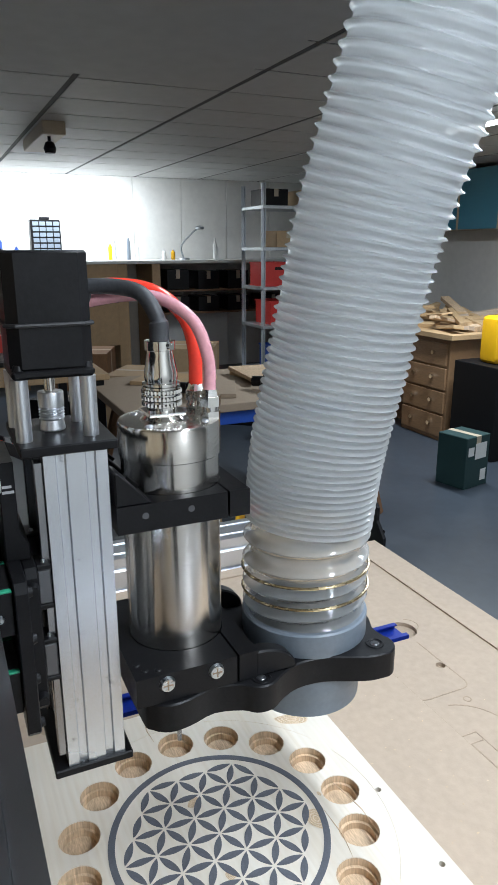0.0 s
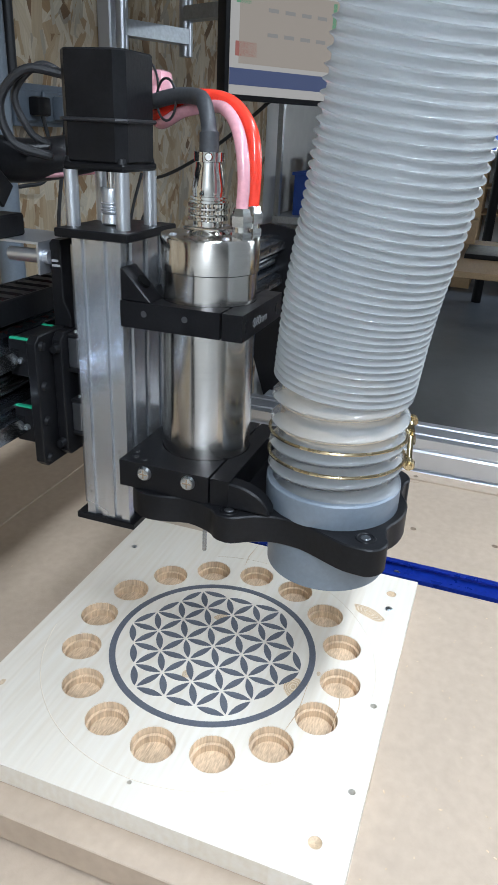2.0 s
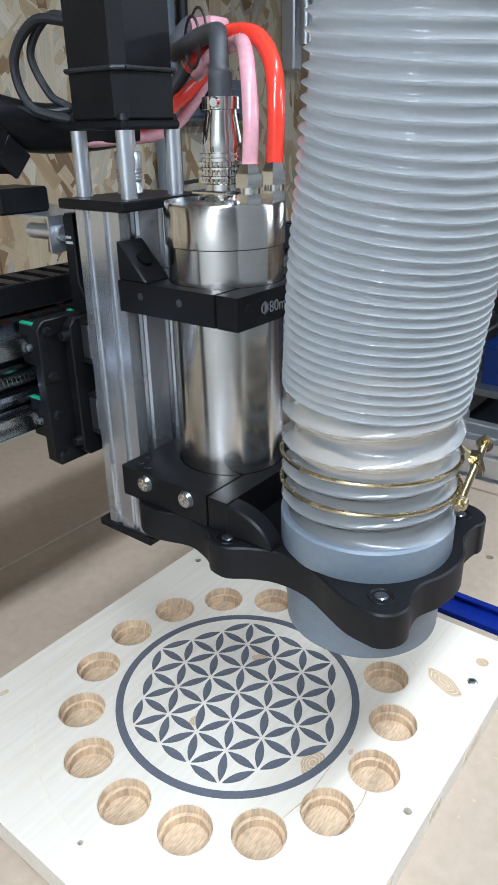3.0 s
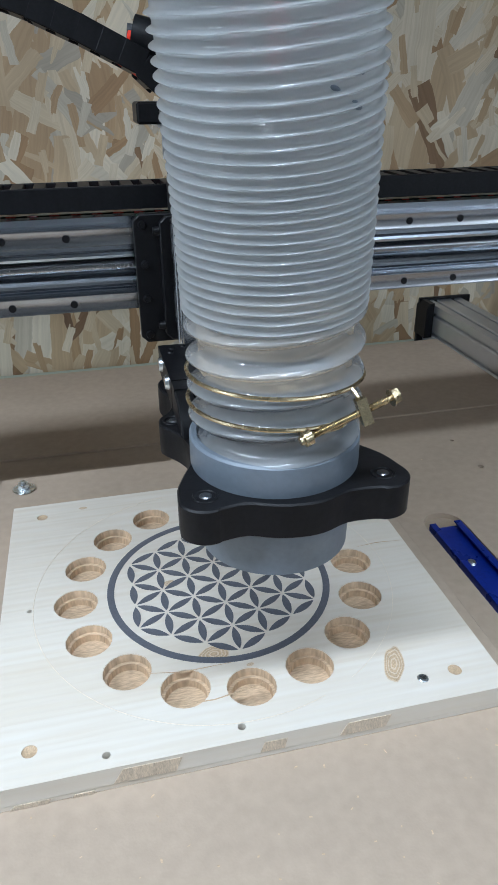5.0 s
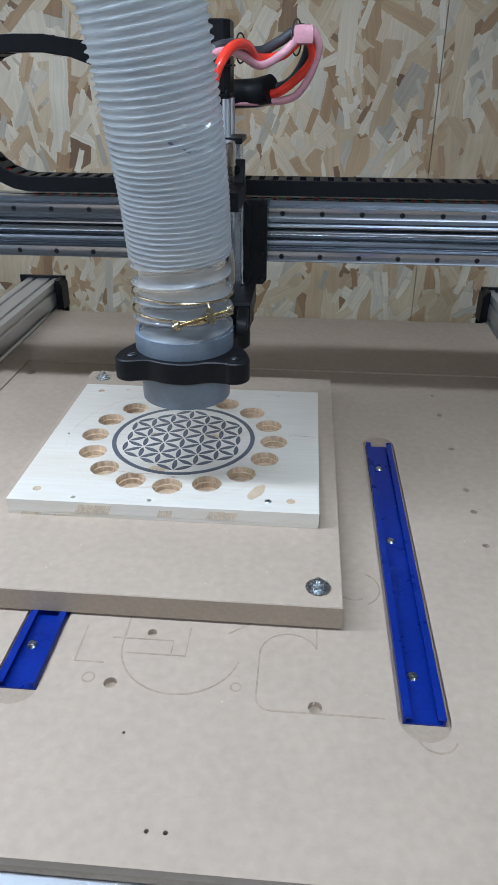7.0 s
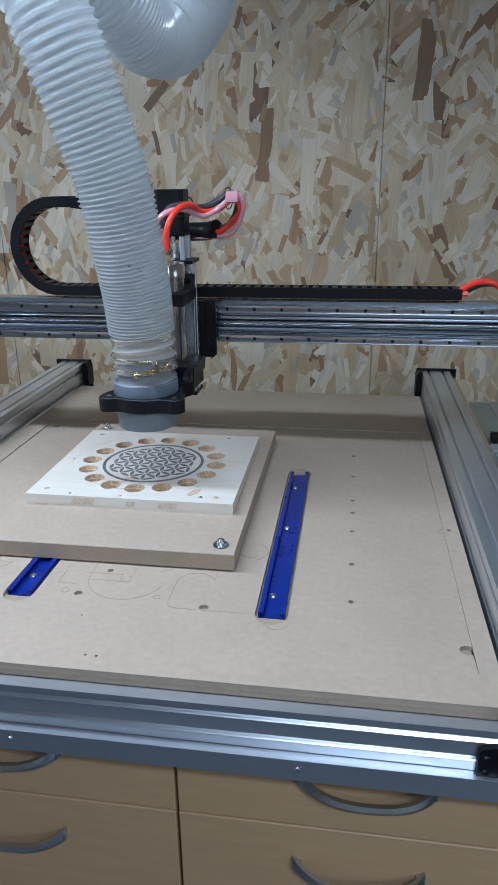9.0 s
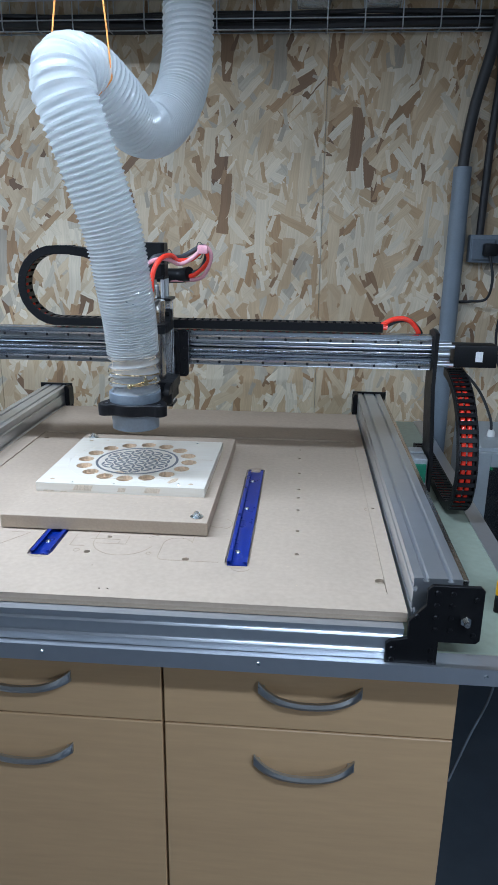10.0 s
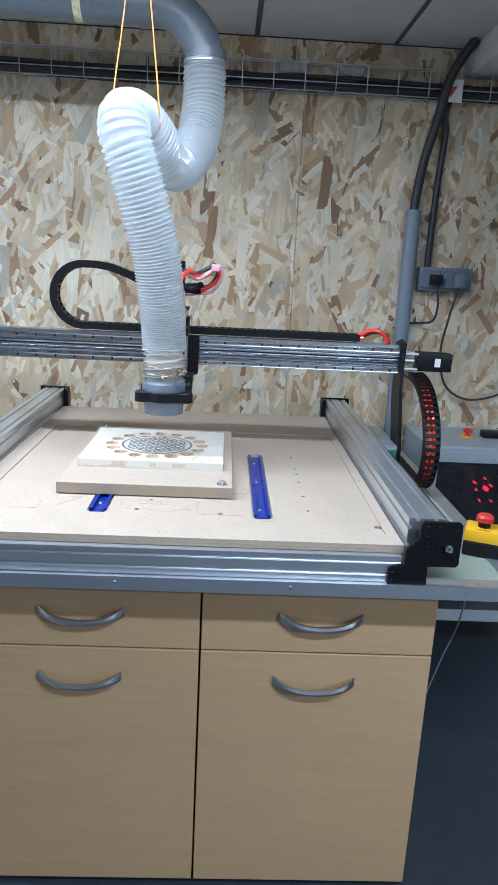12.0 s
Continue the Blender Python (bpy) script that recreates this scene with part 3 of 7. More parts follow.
for tx, ya, yb in TRACKS:
    xa, xb = tx - 0.024, tx + 0.024
    # each end of the trench is a rounded pocket
    for yc, far, sg in ((ya, field[0][1], -1), (yb, field[1][1], 1)):
        pts = [(xb, far), (xb, yc)] + [(tx + 0.0236 * math.cos(a), yc + sg * 0.0236 * math.sin(a)) for a in [k * math.pi / 14 for k in range(15)]] + [(xa, yc), (xa, far)]
        add(spoil, "skimmed_field", prism(pts, BED_Z - 0.0095, BED_Z - SKIM, "z"), MDF)
for lo, hi in (((BED_X0, BED_Y0), (BED_X1, field[0][1])), ((BED_X0, field[1][1]), (BED_X1, BED_Y1)), ((BED_X0, field[0][1]), (field[0][0], field[1][1])), ((field[1][0], field[0][1]), (BED_X1, field[1][1]))):
    inside = [h for h in bed_holes if lo[0] < h[0] < hi[0] and lo[1] < h[1] < hi[1]]
    add(spoil, "rim", plate_with_holes(lo, hi, BED_Z - 0.0095, BED_Z, inside), MDF)
# old scored cuts: thin sunk lines
def score(points, w=0.0017):
    bm = bmesh.new()
    L = [Vector((x, y, 0)) for x, y in points]
    z = BED_Z - SKIM + 0.0003
    prev = None
    for i, p in enumerate(L):
        t = (L[min(i + 1, len(L) - 1)] - L[max(i - 1, 0)]).normalized()
        n = Vector((-t.y, t.x, 0)) * w / 2
        q = [bm.verts.new((p + n + Vector((0, 0, z)))), bm.verts.new((p - n + Vector((0, 0, z)))), bm.verts.new((p + n + Vector((0, 0, z - 0.002)))), bm.verts.new((p - n + Vector((0, 0, z - 0.002))))]
        if prev:
            for a, b in ((0, 1), (1, 3), (3, 2), (2, 0)):
                bm.faces.new((prev[a], prev[b], q[b], q[a]))
        prev = q
    return bm


def arc(cx, cy, r, a0, a1, n=20):
    return [(cx + r * math.cos(radians(a0 + (a1 - a0) * k / n)), cy + r * math.sin(radians(a0 + (a1 - a0) * k / n))) for k in range(n + 1)]


cuts = [arc(0.055, -0.352, 0.062, 180, 345), [(-0.007, -0.352), (-0.007, -0.30)], [(0.06, -0.325), (0.06, -0.365), (0.0, -0.365)], [(0.045, -0.3630), (0.045, -0.345), (-0.02, -0.345)],
        arc(0.165, -0.355, 0.03, 20, 180, 12) + [(0.135, -0.40)] + arc(0.15, -0.41, 0.015, 180, 270, 6) + [(0.255, -0.425)], [(0.193, -0.345), (0.193, -0.315)],
        arc(0.235, -0.245, 0.030, -60, 60), arc(0.235, -0.245, 0.020, 180, 300), [(0.10, -0.33), (0.14, -0.30), (0.11, -0.30)], [(-0.05, -0.33), (-0.05, -0.38), (-0.02, -0.38)],
        arc(-0.03, -0.40, 0.006, 0, 360, 12), arc(0.115, -0.40, 0.005, 0, 360, 12), arc(0.30, -0.44, 0.018, 200, 340, 8), arc(0.565, -0.13, 0.009, 0, 360, 12),
        [(-0.2, -0.40), (-0.15, -0.33), (-0.19, -0.33)], [(0.02, -0.30), (0.09, -0.30)], [(-0.30, -0.42), (-0.24, -0.42), (-0.24, -0.36)]]
for c in cuts:
    add(spoil, "scored_cut", score(c), GROOVE)

# blue T-tracks in their trenches
for tx, ya, yb in TRACKS:
    tr = thing("t_track", "blue anodised aluminium T-track screwed into the bed", "track", "tracks in the bed", (tx, (ya + yb) / 2, BED_Z - 0.0095))
    zb = BED_Z - 0.0094
    w = 0.0195
    pts = [(-w, 0), (w, 0), (w, 0.0095), (w - 0.0075, 0.0095), (w - 0.0075, 0.0075), (w - 0.002, 0.0075), (w - 0.002, 0.002), (-w + 0.002, 0.002), (-w + 0.002, 0.0075), (-w + 0.0075, 0.0075), (-w + 0.0075, 0.0095), (-w, 0.0095)]
    body = add(tr, "channel", prism([(tx + a, zb + b) for a, b in pts], ya, yb, "y"), BLUE_TRACK)
    for y in (ya + 0.056, (ya + yb) / 2 + 0.015, yb - 0.07):
        add(tr, "screw", screw_head((tx - 0.004, y, zb + 0.002), (0, 0, 1), 0.0058, 0.0022), ZINC)

# fixture board clamped on the bed
fix = thing("fixture_board", "square tan fibreboard fixture bolted onto the bed", "board", at=(0, -0.03, BED_Z))
FIX_Z = -0.0215
add(fix, "sheet", box((-0.218, -0.315, BED_Z + 0.0002), (0.219, 0.285, FIX_Z), 0.0008), MDF)
bm = bmesh.new()
for lo, hi in (((-0.2185, -0.3156, BED_Z + 0.0004), (0.2195, -0.3148, FIX_Z - 0.001)),):
    box(lo, hi, 0, bm)
add(fix, "cut_edge", bm, MDF_EDGE)
for x, y in ((0.193, -0.286), (-0.19, 0.255)):
    bm = lathe([(0.0, FIX_Z + 0.001), (0.013, FIX_Z + 0.001), (0.0135, FIX_Z + 0.0018), (0.007, FIX_Z + 0.0022), (0.0065, FIX_Z + 0.003)], (x, y), 24)
    rod((x, y, FIX_Z + 0.002), (x, y, FIX_Z + 0.009), 0.0068, None, 6, bm)
    rod((x, y, FIX_Z + 0.009), (x, y, FIX_Z + 0.0125), 0.0032, None, 12, bm)
    add(fix, "bolt", bm, ZINC, "zinc bolt with a washer")

# the pine plaque with sixteen round recesses and a resin-filled flower pattern
plaque = thing("pine_plaque", "pale pine plaque with round candle recesses and inlaid grey flower", "plaque", at=(0, 0, FIX_Z))
PX0, PX1, PY0, PY1 = -0.194, 0.194, -0.177, 0.178
HOLES = [(0.130 * math.cos(radians(22.5 * k)), 0.130 * math.sin(radians(22.5 * k)), 0.0192) for k in range(16)]
pins = [(0.131, -0.154, 0.0045), (0.159, -0.152, 0.0055), (-0.164, -0.150, 0.0055), (-0.163, 0.152, 0.0055), (0.128, 0.159, 0.0035), (-0.016, -0.165, 0.003), (-0.112, -0.166, 0.003), (-0.17, 0.0, 0.002)]
add(plaque, "board", plate_with_holes((PX0, PY0), (PX1, PY1), -0.0165, 0, HOLES + pins, 28), PINE)
add(plaque, "lower_layer", box((PX0 + 0.0005, PY0 + 0.0003, FIX_Z + 0.0002), (PX1 - 0.0005, PY1 - 0.0005, -0.0167), 0.0004), PINE)
for cx, cy, r in HOLES:
    # chamfered wall and a shallow counterbore ledge inside each recess
    bm = lathe([(r + 0.0004, 0.0001), (r - 0.0001, -0.0006), (r - 0.0003, -0.0080), (r - 0.0028, -0.0083), (r - 0.0030, -0.0150), (0, -0.0152)], (cx, cy), 32)
    add(plaque, "recess", bm, PINE_END, "bare cut wood")
for cx, cy, r in pins[:1] + pins[4:5]:
    add(plaque, "screw", screw_head((cx, cy, -0.0006), (0, 0, 1), r, 0.0010), ZINC)
for cx, cy, r in pins[1:4]:
    add(plaque, "plug_hole", lathe([(r, -0.0004), (r * 0.85, -0.0010), (r * 0.5, -0.0012), (0, -0.0020)], (cx, cy), 18), KNOT)
bm = lathe([(0.1025, -0.002), (0.1025, 0.0004), (0.0962, 0.0004), (0.0962, -0.002)], (0, 0), 128)
add(plaque, "ring_inlay", bm, RESIN, "grey resin ring")
ring_pts = [Vector((-0.004 + 0.163 * math.cos(a), 0.001 + 0.163 * math.sin(a), 0.0001)) for a in [radians(100 + k * 190 / 60) for k in range(61)]]
add(plaque, "scribed_arc", tube(ring_pts, 0.00035, 5), SCRIBE, "faint scribed arc")
ring_pts = [Vector((-0.004 + 0.163 * math.cos(a), 0.001 + 0.163 * math.sin(a), 0.0001)) for a in [radians(-60 + k * 80 / 30) for k in range(31)]]
add(plaque, "scribed_arc", tube(ring_pts, 0.0002, 5), SCRIBE, "faint scribed arc")
for pts in ([(-0.06, -0.135), (-0.03, -0.136), (0.0, -0.131), (0.012, -0.128)], [(-0.075, -0.098), (-0.05, -0.103), (-0.01, -0.102)], [(0.19, 0.02), (0.165, 0.022), (0.145, 0.02)]):
    add(plaque, "hairline_crack", tube([Vector((x, y, 0.0)) for x, y in pts], [0.0002] + [0.0006] * (len(pts) - 2) + [0.0002], 5), KNOT, "fine brown crack")
A = 0.0303
nodes = {}
for i in range(-3, 4):
    for j in range(-3, 4):
        if abs(i + j) <= 3:
            nodes[i, j] = (A * (j + i / 2), A * i * math.sqrt(3) / 2)
nodes = {k: (-v[1], v[0]) for k, v in nodes.items()}
petal_mesh = {}
for (i, j), p in nodes.items():
    for di, dj in ((0, 1), (1, 0), (1, -1)):
        q = nodes.get((i + di, j + dj))
        if q is None:
            continue
        ang = math.atan2(q[1] - p[1], q[0] - p[0])
        if "petal" not in petal_mesh:
            h = A * 0.43
            w = 0.0034
            up = [(h * (1 - 2 * k / 10), w * (1 - (1 - 2 * k / 10) ** 2)) for k in range(11)]
            out = up + [(a, -b) for a, b in up[-2:0:-1]]
            b0 = prism(out, -0.002, 0.00045, "z")
            o = link_mesh("petal_inlay", b0, RESIN, None)
            petal_mesh["petal"] = o.data
            bpy.data.objects.remove(o)
        place_part("petal_inlay", petal_mesh["petal"], plaque, Matrix.Translation(((p[0] + q[0]) / 2, (p[1] + q[1]) / 2, -FIX_Z)) @ Matrix.Rotation(ang, 4, "Z"))


KNOT_PALE = material("knot_ring", (0.61, 0.49, 0.355), 0.5, var=0.2, scale=120)


def knot(cx, cy, rx, ry, turn):
    """A knot: wavering growth rings, dark and pale by turns."""
    bm = bmesh.new()
    rings = []
    steps = [1.0, 0.93, 0.80, 0.73, 0.58, 0.50, 0.34, 0.24]
    for f in steps:
        row = []
        for k in range(24):
            a = 2 * math.pi * k / 24
            g = f * (1 + 0.10 * math.sin(2 * a + cx * 90) + 0.05 * math.sin(5 * a + cy * 70))
            row.append(bm.verts.new((cx + g * (rx * math.cos(a) * math.cos(turn) - ry * math.sin(a) * math.sin(turn)), cy + g * (rx * math.cos(a) * math.sin(turn) + ry * math.sin(a) * math.cos(turn)), 0.0003)))
        rings.append(row)
    for i, (a, b) in enumerate(zip(rings, rings[1:])):
        for k in range(24):
            bm.faces.new((a[k], a[(k + 1) % 24], b[(k + 1) % 24], b[k])).material_index = i % 2 == 0
    bm.faces.new(rings[-1])
    return bm


for cx, cy, rx, ry, tn in ((-0.022, -0.090, 0.014, 0.008, 0.2), (0.115, -0.135, 0.021, 0.0075, 1.2), (-0.044, 0.008, 0.006, 0.005, 0), (0.045, 0.01, 0.005, 0.007, 0.5), (0.004, -0.108, 0.003, 0.002, 0), (-0.12, 0.16, 0.004, 0.003, 0)):
    kn = add(plaque, "knot", knot(cx, cy, rx, ry, tn), KNOT, "brown knot")
    kn.data.materials.append(KNOT_PALE)
# end grain and bark showing on the front edge
END_GRAIN = material("end_grain", (0.56, 0.46, 0.35), 0.7, var=0.30, scale=25, stretch=(9, 1, 2), bump=0.2)
for x, w, z0_, z1_ in ((-0.085, 0.024, -0.0155, -0.003), (0.075, 0.020, -0.0155, -0.004), (-0.165, 0.014, -0.0212, -0.0172), (-0.13, 0.008, -0.0212, -0.0185), (0.005, 0.010, -0.0155, -0.006)):
    add(plaque, "end_grain", prism([(x - w, z0_), (x + w * 0.8, z0_), (x + w, z1_), (x - w * 0.7, z1_)], PY0 - 0.0004, PY0 + 0.0002, "y"), END_GRAIN, "darker end grain")

# pale shavings strewn over the bed and fixture
rng = random.Random(2)
own = bmesh.new()
for k in range(170):
    on_fix = rng.random() < 0.35
    x, y = (rng.uniform(-0.21, 0.21), rng.uniform(-0.30, -0.185)) if on_fix else (rng.uniform(-0.38, 0.56), rng.uniform(-0.51, 0.39))
    if on_fix or not (-0.225 < x < 0.225 and -0.32 < y < 0.29):
        z = FIX_Z + 0.0003 if on_fix else BED_Z - SKIM + 0.0003
        l_, a = rng.uniform(0.0004, 0.0016), rng.uniform(0, 3.14)
        d = Vector((math.cos(a), math.sin(a), rng.uniform(-0.1, 0.3))) * l_
        n = Vector((-math.sin(a), math.cos(a), 0)) * rng.uniform(0.0003, 0.0007)
        p = Vector((x, y, z + 0.0004))
        own.faces.new([own.verts.new(q) for q in (p - d - n, p + d - n, p + d + n, p - d + n)])
tagged(link_mesh("wood_shavings", own, PINE_END), "fine pale wood shavings scattered on the bed", "shavings", kind="stuff")


# ---------------------------------------------------------------- gantry
GY = 0.186  # front face of the beam
RZ = (0.285, 0.223)  # heights of its two rails
gantry = thing("gantry", "aluminium gantry beam with steel rails and black end plates", "gantry", at=(0.1, GY + 0.02, 0.21))
GX0, GX1 = -0.60, 0.735
o = extrusion_outline(GY, 0.2125, GY + 0.045, 0.301, high=(GY + 0.022,), low=(GY + 0.022,), right=(0.235, 0.278))
# hollowed front face: a rounded lip, the screw's channel, a rounded sill
ch = [(GY, 0.301), (GY, 0.2745), (GY + 0.003, 0.2735), (GY + 0.003, 0.270), (GY - 0.003, 0.2685), (GY - 0.004, 0.266), (GY - 0.003, 0.2635), (GY + 0.014, 0.2625), (GY + 0.014, 0.2455), (GY - 0.002, 0.2445),
      (GY - 0.005, 0.2415), (GY - 0.005, 0.2385), (GY - 0.002, 0.2355), (GY + 0.003, 0.2350), (GY + 0.003, 0.2335), (GY, 0.2325)]
add(gantry, "beam", prism(o[:-1] + ch, GX0, GX1, "x"), SHADED_ALU)
hole = bpy.data.meshes.new("rail_bolt")
b0 = rod((0, 0, 0), (0, -0.0006, 0), 0.0036, None, 12)
b0.to_mesh(hole)
b0.free()
hole.materials.append(BLACK_PLASTIC)
for z in RZ:
    add(gantry, "linear_rail", prism([(GY - 0.0135, z - 0.0078), (GY - 0.0005, z - 0.0078), (GY - 0.0005, z + 0.0078), (GY - 0.0135, z + 0.0078), (GY - 0.0135, z + 0.0066), (GY - 0.0130, z + 0.0058), (GY - 0.0130, z - 0.0058), (GY - 0.0135, z - 0.0066)], GX0 + 0.01, GX1 - 0.005, "x"), RAIL, "ground steel rail")
    for k in range(24):
        x = GX0 + 0.038 + 0.0575 * k
        if x < GX1 - 0.01 and not -0.045 < x < 0.10:
            place_part("rail_bolt", hole, gantry, Matrix.Translation(Vector((x, GY - 0.0130, z)) - Vector(gantry.location)))
DZ = 0.254
add(gantry, "drive_screw", rod((GX0, GY + 0.0065, DZ), (GX1, GY + 0.0065, DZ), 0.0052, None, 16), RAIL, "threaded steel screw")
turn = [Vector((GX0 + 0.02 + k * 0.0005, GY + 0.0065 + 0.0054 * math.cos(k * 0.785), DZ + 0.0054 * math.sin(k * 0.785))) for k in range(2600)]
add(gantry, "screw_thread", tube(turn, 0.0004, 4), RAIL)
for xs_, s in ((GX1, 1), (GX0 - 0.010, -1)):
    pts = [(0.096, -0.09), (0.176, -0.09), (GY + 0.065, 0.14), (GY + 0.065, 0.308), (GY + 0.02, 0.318), (GY - 0.03, 0.311), (GY - 0.03, 0.17), (0.096, 0.0)]
    ep = add(gantry, "end_plate", prism([(a, b) for a, b in pts], xs_, xs_ + 0.010, "x", bevel=0.0008), BLACK)
    for y, z in ((GY + 0.006, 0.225), (GY + 0.006, 0.285), (GY + 0.035, 0.225), (GY + 0.035, 0.285), (0.131, -0.02), (0.131, -0.06)):
        sc = link_mesh("screw", screw_head((xs_ + (0.010 if s > 0 else 0), y, z), (s, 0, 0), 0.005, 0.003), BLACK_PLASTIC)
        sc.parent = ep
for y in (0.106, 0.166):
    add(gantry, "bearing_carriage", box((0.694, y - 0.022, -0.075), (0.730, y + 0.022, 0.003), 0.002), GREY_STEEL)
    add(gantry, "bearing_cap", box((0.694, y - 0.026, -0.06), (0.727, y - 0.022, -0.01), 0.001), material("green_plastic", (0.01, 0.16, 0.09), 0.4))
# gantry drive motor on standoffs
MX = GX1 + 0.010
for dy in (-0.0235, 0.0235):
    for dz in (-0.0235, 0.0235):
        add(gantry, "standoff", rod((MX, GY + 0.0065 + dy, DZ + dz), (MX + 0.042, GY + 0.0065 + dy, DZ + dz), 0.005, None, 16), ALU)
add(gantry, "coupling", rod((MX + 0.004, GY + 0.0065, DZ), (MX + 0.036, GY + 0.0065, DZ), 0.0095, None, 20, None, 0.001), ALU)
m_body = add(gantry, "motor", box((MX + 0.042, GY + 0.0065 - 0.0285, DZ - 0.0285), (MX + 0.150, GY + 0.0065 + 0.0285, DZ + 0.0285), 0.004, segments=2), BLACK_PLASTIC, "black square stepper motor")
m_lab = link_mesh("rating_label", box((MX + 0.095, GY - 0.0228, DZ - 0.013), (MX + 0.113, GY - 0.0219, DZ + 0.013)), material("label_white", (0.75, 0.75, 0.75), 0.5))
m_lab.parent = m_body


GREY_BLOCK = material("dark_bearing_steel", (0.16, 0.165, 0.175), 0.3, 0.9, var=0.04, scale=8, rough_var=0.04)

# ---------------------------------------------------------------- Z axis and spindle
SX, SY = 0.027, 0.024
zax = thing("spindle_carriage", "black and aluminium Z carriage holding a steel spindle and dust shoe", "spindle carriage", at=(SX, 0.2, 0.2))
# plate and bearing blocks that ride on the gantry
pl = add(zax, "gantry_plate", prism([(-0.047, 0.192), (-0.041, 0.186), (0.095, 0.186), (0.101, 0.192), (0.101, 0.301), (0.095, 0.307), (-0.041, 0.307), (-0.047, 0.301)], 0.1495, 0.1590, "y", bevel=0.0008), BLACK)
for x in (-0.039, 0.093):
    for z in (0.194, 0.230, 0.262, 0.298):
        sc = link_mesh("screw", screw_head((x, 0.1495, z), (0, -1, 0), 0.0042, 0.003), BLACK_PLASTIC)
        sc.parent = pl
SEAL = material("seal_green", (0.01, 0.30, 0.16), 0.4)
for x in (-0.016, 0.070):
    for z in RZ:
        add(zax, "bearing_block", box((x - 0.021, 0.159, z - 0.0175), (x + 0.021, 0.1795, z + 0.0175), 0.0015), BLACK_PLASTIC)
        for d in (-1, 1):
            e = x + d * 0.0231
            cp = add(zax, "end_seal", box((e - 0.0021, 0.1595, z - 0.0165), (e + 0.0021, 0.1815, z + 0.0165), 0.001), BLACK_PLASTIC)
            gs = link_mesh("green_strip", box((e - 0.0022, 0.1600, z + 0.0160), (e + 0.0022, 0.1800, z + 0.0178), 0.0004), SEAL, None, "green seal edge")
            gs.parent = cp
            sc = link_mesh("screw", screw_head((e + d * 0.0021, 0.1690, z - 0.002), (d, 0, 0), 0.0030, 0.003), ZINC)
            sc.parent = cp
# stepped black backing that carries the slide blocks, and the tall plate above it
bm = prism([(-0.024, 0.196), (-0.018, 0.190), (0.072, 0.190), (0.078, 0.196), (0.078, 0.300), (0.072, 0.306), (-0.018, 0.306), (-0.024, 0.300)], 0.1400, 0.1494, "y", bevel=0.001)
add(zax, "back_plate", bm, BLACK)
tall = add(zax, "tall_plate", prism([(0.1420, 0.3065), (0.1590, 0.3065), (0.1590, 0.378), (0.1560, 0.381), (0.1480, 0.381), (0.1480, 0.330), (0.1420, 0.318)], -0.004, 0.058, "x", bevel=0.0008), BLACK)
for k, (w, dz) in enumerate(((0.007, 0), (0.0085, 0.004))):
    b_ = link_mesh("print_bar", box((-0.0044, 0.1575 - w, 0.3625 - dz), (-0.0041, 0.1570, 0.3645 - dz)), material("print_grey", (0.35, 0.35, 0.36), 0.6))
    b_.parent = tall
for x in (-0.0045, 0.0585):
    add(zax, "slide_rail", box((x - 0.0045, 0.1292, 0.136), (x + 0.0045, 0.1352, 0.380), 0.0006), RAIL, "steel slide rail")
    for z in (0.2265, 0.2870):
        sb = add(zax, "slide_block", box((x - 0.0100, 0.1300, z - 0.0135), (x + 0.0100, 0.1398, z + 0.0135), 0.001), GREY_BLOCK, "dark steel bearing block")
        for d in (-1, 1):
            cap = link_mesh("end_cap", box((x - 0.0105, 0.1295, z + d * 0.0157 - 0.002), (x + 0.0105, 0.1400, z + d * 0.0157 + 0.002), 0.0008), BLACK_PLASTIC)
            cap.parent = sb
        sc = link_mesh("screw", screw_head((x - 0.004, 0.1345, z + 0.0177), (0, 0, 1), 0.002, 0.002), ZINC)
        sc.parent = sb
for z in (0.204, 0.293):
    add(zax, "screw", screw_head((-0.024, 0.1445, z), (-1, 0, 0), 0.0045, 0.006), BLACK_PLASTIC)
# the Z beam with its end plates
ALU_WORN = material("smudged_aluminium", (0.66, 0.685, 0.72), 0.27, 0.9, var=0.03, scale=6, rough_var=0.04)
nt = ALU_WORN.node_tree
geo = nt.nodes.new("ShaderNodeTexCoord")
smear = nt.nodes.new("ShaderNodeTexNoise")
smear.inputs["Scale"].default_value, smear.inputs["Detail"].default_value = 42, 8
smear.inputs["Roughness"].default_value = 0.7
nt.links.new(geo.outputs["Object"], smear.inputs[0])
patch = nt.nodes.new("ShaderNodeMapRange")
patch.inputs["From Min"].default_value, patch.inputs["From Max"].default_value = 0.60, 0.72
nt.links.new(smear.outputs[0], patch.inputs[0])
grime = nt.nodes.new("ShaderNodeMix")
grime.data_type = "RGBA"
grime.inputs[7].default_value = (0.11, 0.10, 0.10, 1)
src = nt.nodes["Principled BSDF"].inputs["Base Color"].links[0].from_socket
nt.links.new(patch.outputs[0], grime.inputs[0])
nt.links.new(src, grime.inputs[6])
nt.links.new(grime.outputs[2], nt.nodes["Principled BSDF"].inputs["Base Color"])
ZX0, ZX1, ZY0, ZY1, ZB, ZT = -0.0145, 0.0685, 0.084, 0.129, 0.1285, 0.386
o = extrusion_outline(ZX0, ZY0, ZX1, ZY1, low=(ZX0 + 0.014, SX, ZX1 - 0.014), high=(ZX0 + 0.022, ZX1 - 0.022))
